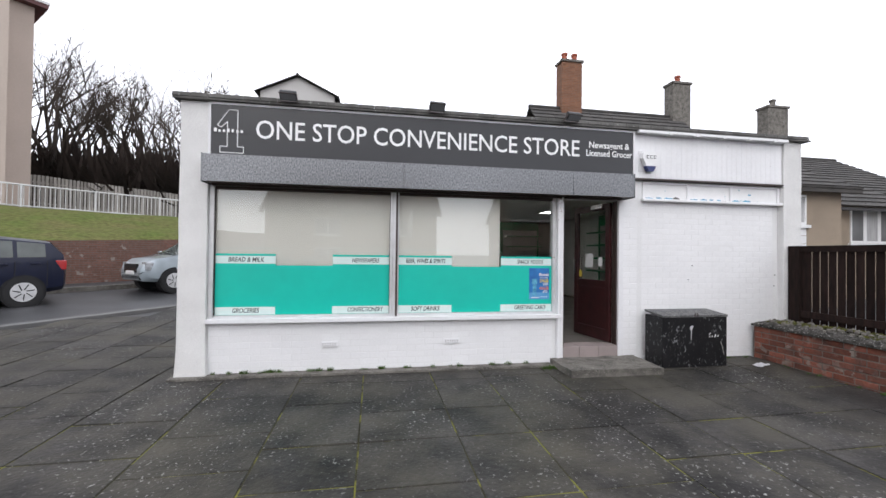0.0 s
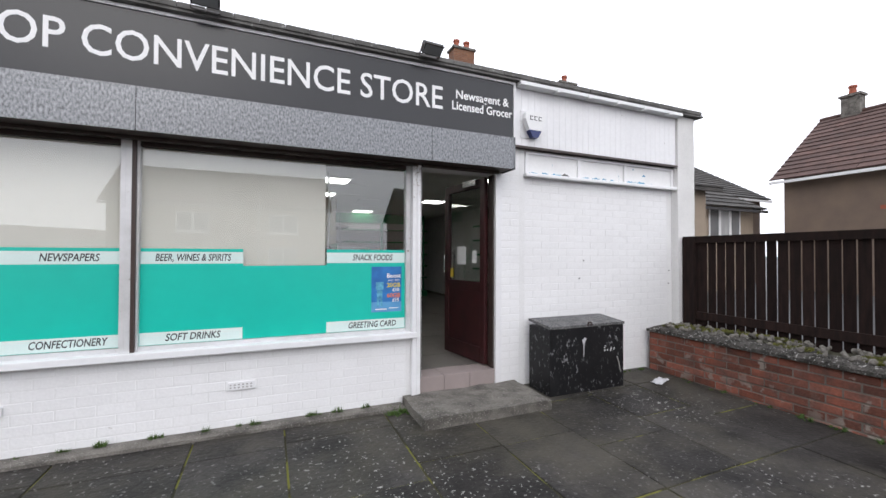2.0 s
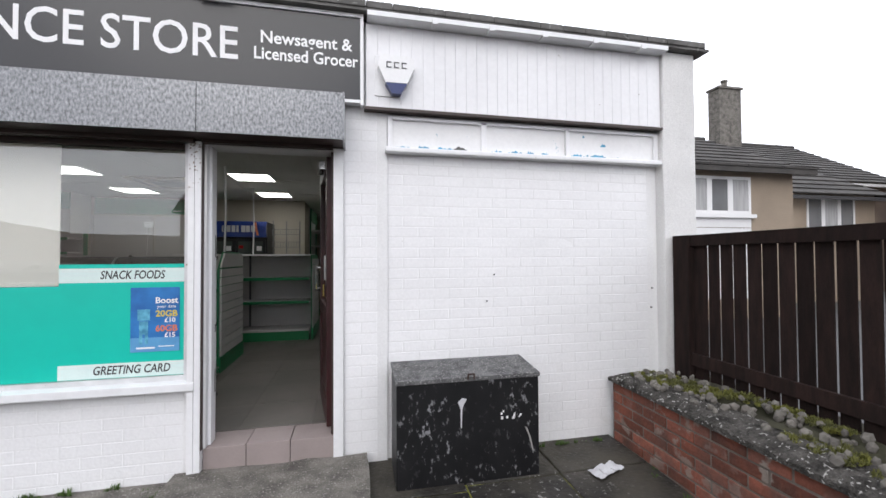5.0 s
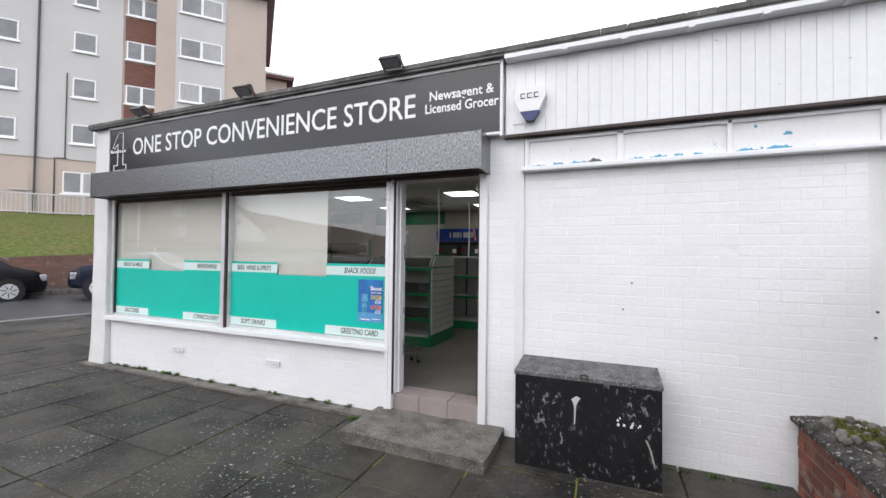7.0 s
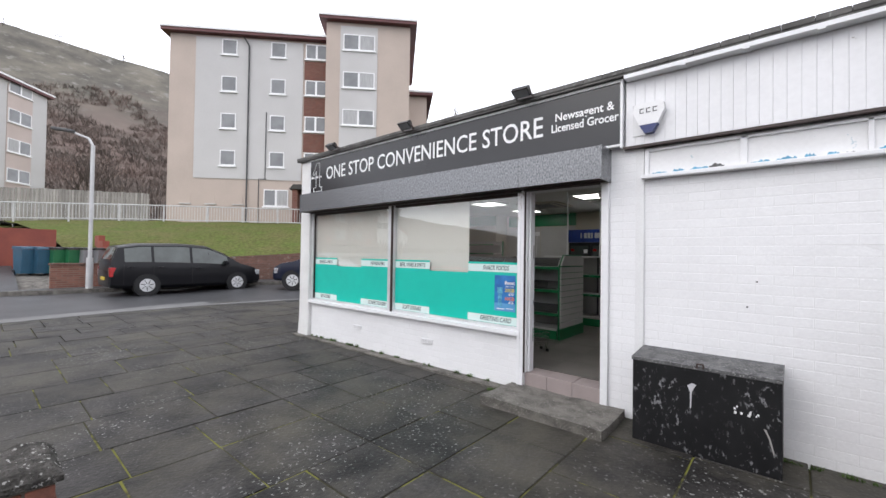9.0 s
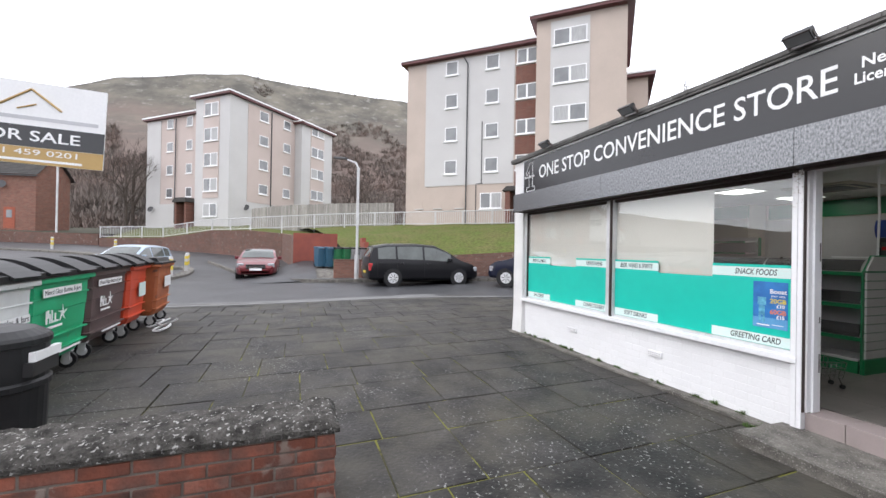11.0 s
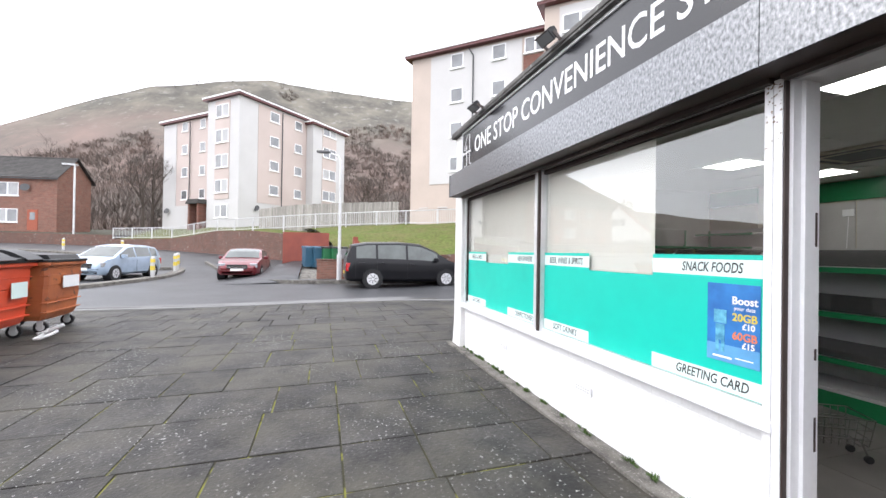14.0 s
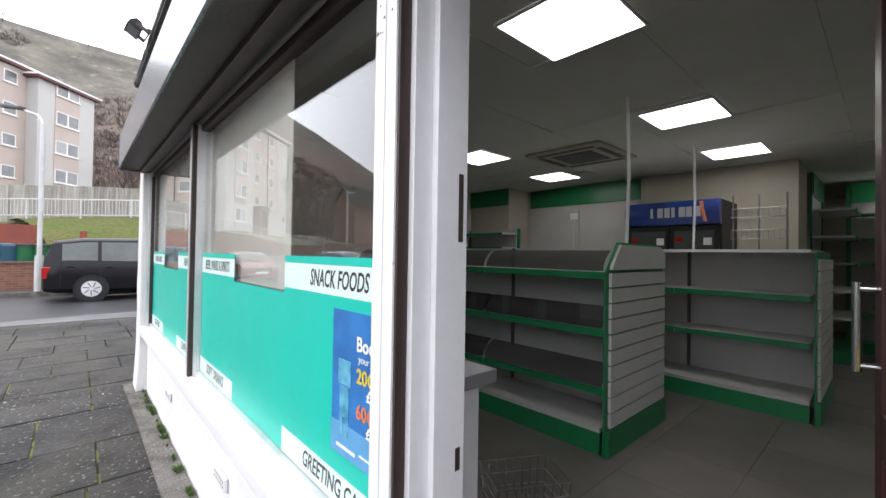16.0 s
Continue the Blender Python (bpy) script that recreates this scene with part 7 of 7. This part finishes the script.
part("leg", rods(((-0.18, -0.1, 0.14), (-0.22, -0.1, 0.04), 0.008), ((0.18, -0.1, 0.14), (0.22, -0.1, 0.04), 0.008), ((-0.18, 0.1, 0.14), (-0.22, 0.1, 0.04), 0.008), ((0.18, 0.1, 0.14), (0.22, 0.1, 0.04), 0.008), n=6), "chrome", basket)
for s in (-0.22, 0.22):
    for q in (-0.1, 0.1):
        part("wheel", rods(((s, q - 0.012, 0.03), (s, q + 0.012, 0.03), 0.03), n=10), "tyre", basket)
basket.scale = (0.72, 0.72, 0.72)


# ---- many small pieces ----
rng = random.Random(21)


def jitter(a):
    return rng.uniform(-a, a)


# painted brick courses of the shop front
def brick_mesh(name, w, h, d, mat):
    bm = boxes((0, 0, 0, w, d, h))
    bmesh.ops.bevel(bm, geom=[e for e in bm.edges if all(abs(v.co.y) < 1e-5 for v in e.verts)], offset=0.003, segments=1, affect="EDGES")
    return to_mesh(name, bm, mat)


COURSE, LONG = 0.0755, 0.2265
whole = brick_mesh("brick", LONG - 0.005, COURSE - 0.005, 0.03, "white_brick")
half = brick_mesh("brick", LONG / 2 - 0.005, COURSE - 0.005, 0.03, "white_brick")


def courses(parent, x0, x1, z0, z1, y):
    spots, halves = [], []
    r = 0
    z = z0
    while z < z1 - 0.03:
        x = x0
        if r % 2:
            halves.append((x, z))
            x += LONG / 2
        while x < x1 - 0.02:
            if x + LONG > x1 + 0.03:
                if x + LONG / 2 < x1 + 0.03:
                    halves.append((x, z))
                break
            spots.append((x, z))
            x += LONG
        z += COURSE
        r += 1
    pieces("brick", whole, parent, [pose(x + 0.003, y + jitter(0.0005), z + 0.003, jitter(0.2), jitter(0.3), jitter(0.15)) for x, z in spots])
    pieces("brick", half, parent, [pose(x + 0.003, y + jitter(0.0005), z + 0.003, jitter(0.2), jitter(0.3), jitter(0.15)) for x, z in halves])


courses(wall_front, -1.845, 2.385, 0.075, 0.68, 5.0211)
courses(wall_front, 3.645, 5.84, 0.0, 2.26, 5.0461)
courses(wall_front, 3.345, 3.64, 0.0, 2.55, 5.0211)
pieces("board", board_me, boards, [pose(3.494 + k * 0.081, 4.9905, 2.572) for k in range(29)])

# red bricks of the planter and the low wall
red_x = to_mesh("brick", boxes((-0.02, 0, 0, 0.02, 0.213, 0.064), bev=0.006), "red_brick")
red_y = to_mesh("brick", boxes((0, -0.02, 0, 0.213, 0.02, 0.064), bev=0.006), "red_brick")
red_h = to_mesh("brick", boxes((-0.02, 0, 0, 0.02, 0.100, 0.064), bev=0.006), "red_brick")


def red_courses(parent, x, y0, y1, z0, n, mesh_, step=0.225):
    out, halves = [], []
    for r in range(n):
        y = y1
        if r % 2:
            halves.append(pose(x + jitter(0.004), y - 0.105, z0 + r * 0.076, 0, jitter(0.8), jitter(0.6)))
            y -= step / 2
        while y - step > y0:
            out.append(pose(x + jitter(0.004), y - 0.216, z0 + r * 0.076, 0, jitter(0.8), jitter(0.6)))
            y -= step
    pieces("brick", mesh_, parent, out)
    pieces("brick", red_h, parent, halves)


red_courses(planter, 5.434, 1.2, 4.985, 0.0, 7, red_x)
red_courses(low_wall, 2.047, -3.6, 1.345, 0.012, 6, red_x)
red_courses(low_wall, 1.673, -1.2, 1.345, 0.012, 6, red_x)
ends = []
for r in range(6):
    for k in range(2 - r % 2):
        ends.append(pose(1.66 + (0.1 if r % 2 else 0) + k * 0.2, 1.332, 0.012 + r * 0.076, jitter(0.5), 0, jitter(0.8)))
red_end = to_mesh("brick", boxes((0, -0.02, 0, 0.185, 0.02, 0.064), bev=0.006), "red_brick")
pieces("brick", red_end, low_wall, ends)

# paving slabs, laid in courses across the forecourt with the joints now in line, now broken
COURSES = [-7.85, -7.2, -6.4, -5.75, -5.1, -4.45, -3.75, -3.1, -2.41, -1.6, -0.79, -0.09, 0.69, 1.30, 2.10, 2.74, 3.38, 4.10, 4.75, 5.42]
LENGTHS = (0.56, 0.82, 0.62, 0.56, 0.82)
paving = setting("pavement", sheet([-7.6 + k * 0.5 for k in range(28)], [-9 + k * 0.5 for k in range(29)], lambda x, y: G(x, y) - (0.007 if x > -4.6 and 0.2 < y < 4.9 else 0.018)), "joint", "old dark paving slabs with mossy joints", "pavement")


def slab_mesh(w, d):
    bm = boxes((-w / 2, -d / 2, -0.05, w / 2, d / 2, 0))
    bmesh.ops.bevel(bm, geom=[e for e in bm.edges if all(v.co.z > -0.001 for v in e.verts)], offset=0.005, segments=2, profile=0.5, affect="EDGES")
    return to_mesh("paving_slab", bm, "slab")


def inside(x, y):
    """On the paved forecourt, clear of walls and the shop."""
    if y > 5.15 and x > -2.3:
        return False
    if x > 5.35:
        return False
    edge = -7.55 if y < 6.2 else -7.55 + (y - 6.2) * 0.92
    return x > edge


near, rest = [], []
for row, (xa, xb) in enumerate(zip(COURSES, COURSES[1:])):
    x, w = (xa + xb) / 2, xb - xa - 0.013
    for way in (1, -1):
        y = 3.17 + ((0.0, 0.0, -0.56, 0.0, 0.28)[row % 5] if row not in (11, 12, 13, 14) else 0.0)
        k = row * 2 + (way > 0)
        while -8.5 < y < 12.5:
            d = LENGTHS[k % 5]
            k += rng.choice((1, 1, 2))
            c = y + way * d / 2
            if inside(x, c):
                (near if x > -4.2 and -1.2 < c < 5 else rest).append((x, c, w, d - 0.013))
            y += way * d
slab_shapes = {}
slope = math.degrees(math.atan(0.016))
for x, y, w, d in near[:300]:
    size = (round(w, 2), round(d, 2))
    if size not in slab_shapes:
        slab_shapes[size] = slab_mesh(w, d)
    pieces("paving_slab", slab_shapes[size], paving, [pose(x, y, G(x, y) + jitter(0.003), (slope if 0 < y < 5 else 0) + jitter(0.3), jitter(0.3), jitter(0.35))])
bm = bmesh.new()
me_rest = bpy.data.meshes.new("paving_slabs_far")
verts, faces = [], []
for x, y, wide, deep in rest + near[300:]:
    n = len(verts)
    w, d, z = wide / 2, deep / 2, G(x, y) + jitter(0.003)
    e = 0.005
    for px, py, pz in ((-w, -d, -0.05), (w, -d, -0.05), (w, d, -0.05), (-w, d, -0.05), (-w, -d, -e), (w, -d, -e), (w, d, -e), (-w, d, -e), (-w + e, -d + e, 0), (w - e, -d + e, 0), (w - e, d - e, 0), (-w + e, d - e, 0)):
        verts.append((x + px, y + py, z + G(x + px, y + py) - G(x, y) + pz + jitter(0.001) * (pz >= -e)))
    for a in (0, 4):
        for k in range(4):
            m = (k + 1) % 4
            faces.append((n + a + k, n + a + m, n + a + 4 + m, n + a + 4 + k))
    faces.append((n + 8, n + 9, n + 10, n + 11))
bm.free()
me_rest.from_pydata(verts, [], faces)
me_rest.materials.append(M["slab_far"])
far_slabs = new("paving_slabs", me_rest)
far_slabs.parent = paving
tagged(far_slabs, kind="stuff")

# floor tiles inside
tile_me = to_mesh("floor_tile", boxes((0.001, 0.001, -0.011, 0.497, 0.497, 0), bev=0.001), "floor_tile")
pieces("floor_tile", tile_me, floor, [pose(-1.88 + i * 0.498, 5.26 + k * 0.498, FLOOR + jitter(0.0008)) for i in range(15) for k in range(17)])


# weeds and moss tufts at the wall foot and in the joints
def tufts(spots, name, label, material, size, seed):
    r = random.Random(seed)
    vs, fs = [], []
    for x, y, z in spots:
        s = size * r.uniform(0.5, 1.3)
        for _ in range(22):
            a, e = r.uniform(0, 6.283), r.uniform(0.3, 1.4)
            d = Vector((math.cos(a) * math.cos(e), math.sin(a) * math.cos(e), math.sin(e))) * s
            o = Vector((x + r.uniform(-1, 1) * s * 0.7, y + r.uniform(-1, 1) * s * 0.3, z))
            sd = Vector((-math.sin(a), math.cos(a), 0)) * s * 0.12
            n = len(vs)
            vs += [tuple(o - sd), tuple(o + sd), tuple(o + d * 0.6 + sd * 0.8 - Vector((0, 0, 0.0))), tuple(o + d)]
            fs.append((n, n + 1, n + 2, n + 3))
    me = bpy.data.meshes.new(name)
    me.from_pydata(vs, [], fs)
    me.materials.append(M[material])
    return tagged(new(name, me), label, "weeds", kind="stuff")


tufts([(rng.uniform(-1.8, 2.2), 4.985 + jitter(0.01), WZ + 0.04) for _ in range(40)] + [(2.22 + jitter(0.09), 4.85 + jitter(0.09), 0.07) for _ in range(34)] + [(rng.uniform(4.6, 5.4), 4.97, 0.07) for _ in range(14)], "wall_foot_weeds", "small green weeds along the wall foot", "leaf", 0.036, 31)
tufts([(5.40 - abs(jitter(0.05)), rng.uniform(2.0, 4.9), 0.05) for _ in range(26)], "planter_foot_weeds", "small green weeds at the planter foot", "leaf", 0.04, 32)
bed_spots = [(rng.uniform(5.50, 5.93), rng.uniform(0.5, 4.9)) for _ in range(2600)]
tufts([(x, y, 0.60) for x, y in bed_spots if noise.noise(Vector((x * 2.5, y * 1.6, 4.0))) > -0.02], "bed_moss", "yellow green moss in cushions over the bed", "moss", 0.026, 33)
stones = bmesh.new()
for k in range(280):
    x, y, s = rng.uniform(5.45, 5.9), rng.uniform(0.8, 4.9), rng.uniform(0.015, 0.04)
    bmesh.ops.create_icosphere(stones, subdivisions=1, radius=s, matrix=Matrix.LocRotScale((x, y, 0.605 + s * 0.2), Euler((jitter(2), jitter(2), 0)), (1, 0.8, 0.7)))
tagged(part("pebbles", stones, "pebble", None), "grey pebbles strewn over the planting bed", "pebbles", kind="stuff")
wrapper = thing("litter_wrapper", pose(5.05, 4.55, 0.075, 0, 0, 20), "crumpled clear plastic wrapper on the paving", "litter")
bm = bmesh.new()
bmesh.ops.create_grid(bm, x_segments=8, y_segments=5, size=0.5, matrix=Matrix.Diagonal((0.24, 0.11, 1, 1)))
for v in bm.verts:
    v.co.z = 0.02 + 0.022 * noise.noise(v.co * 22)
part("film", bm, "pale_grey", wrapper)


# flaked paint along the panel strip, fixings and marks on the white wall
def flake(x, z, w, h, r):
    n = 9
    top = [(x + w * k / n, z + h * (0.35 + 0.65 * r.random()) * math.sin(math.pi * (0.08 + 0.84 * k / n)) ** 0.5) for k in range(n + 1)]
    return prism([(x, z), *top, (x + w, z)], "y", 5.0335, 5.0345)


r = random.Random(77)
for a, b in ((3.70, 4.33), (4.41, 5.03), (5.10, 5.5)):
    x = a
    while x < b - 0.05:
        w = r.uniform(0.04, 0.14)
        part("paint_flake", flake(x, 2.303, w, r.uniform(0.014, 0.048), r), r.choice(("flake_blue", "flake_blue", "flake_blue", "flake_dark")), strip)
        x += w + r.uniform(-0.01, 0.06)
part("paint_flake", flake(5.36, 2.40, 0.05, 0.03, r), "flake_blue", strip)
for x, z in ((4.45, 1.38), (4.39, 1.18), (5.82, 1.09), (5.83, 1.25)):
    fx = thing("wall_plug", pose(x, 5.038, z), "small rusty fixing hole in the white wall", "fixing", "fixings in the wall")
    part("plug", rods(((0, -0.002, 0), (0, 0.008, 0), 0.007), n=8), "flake_dark", fx)
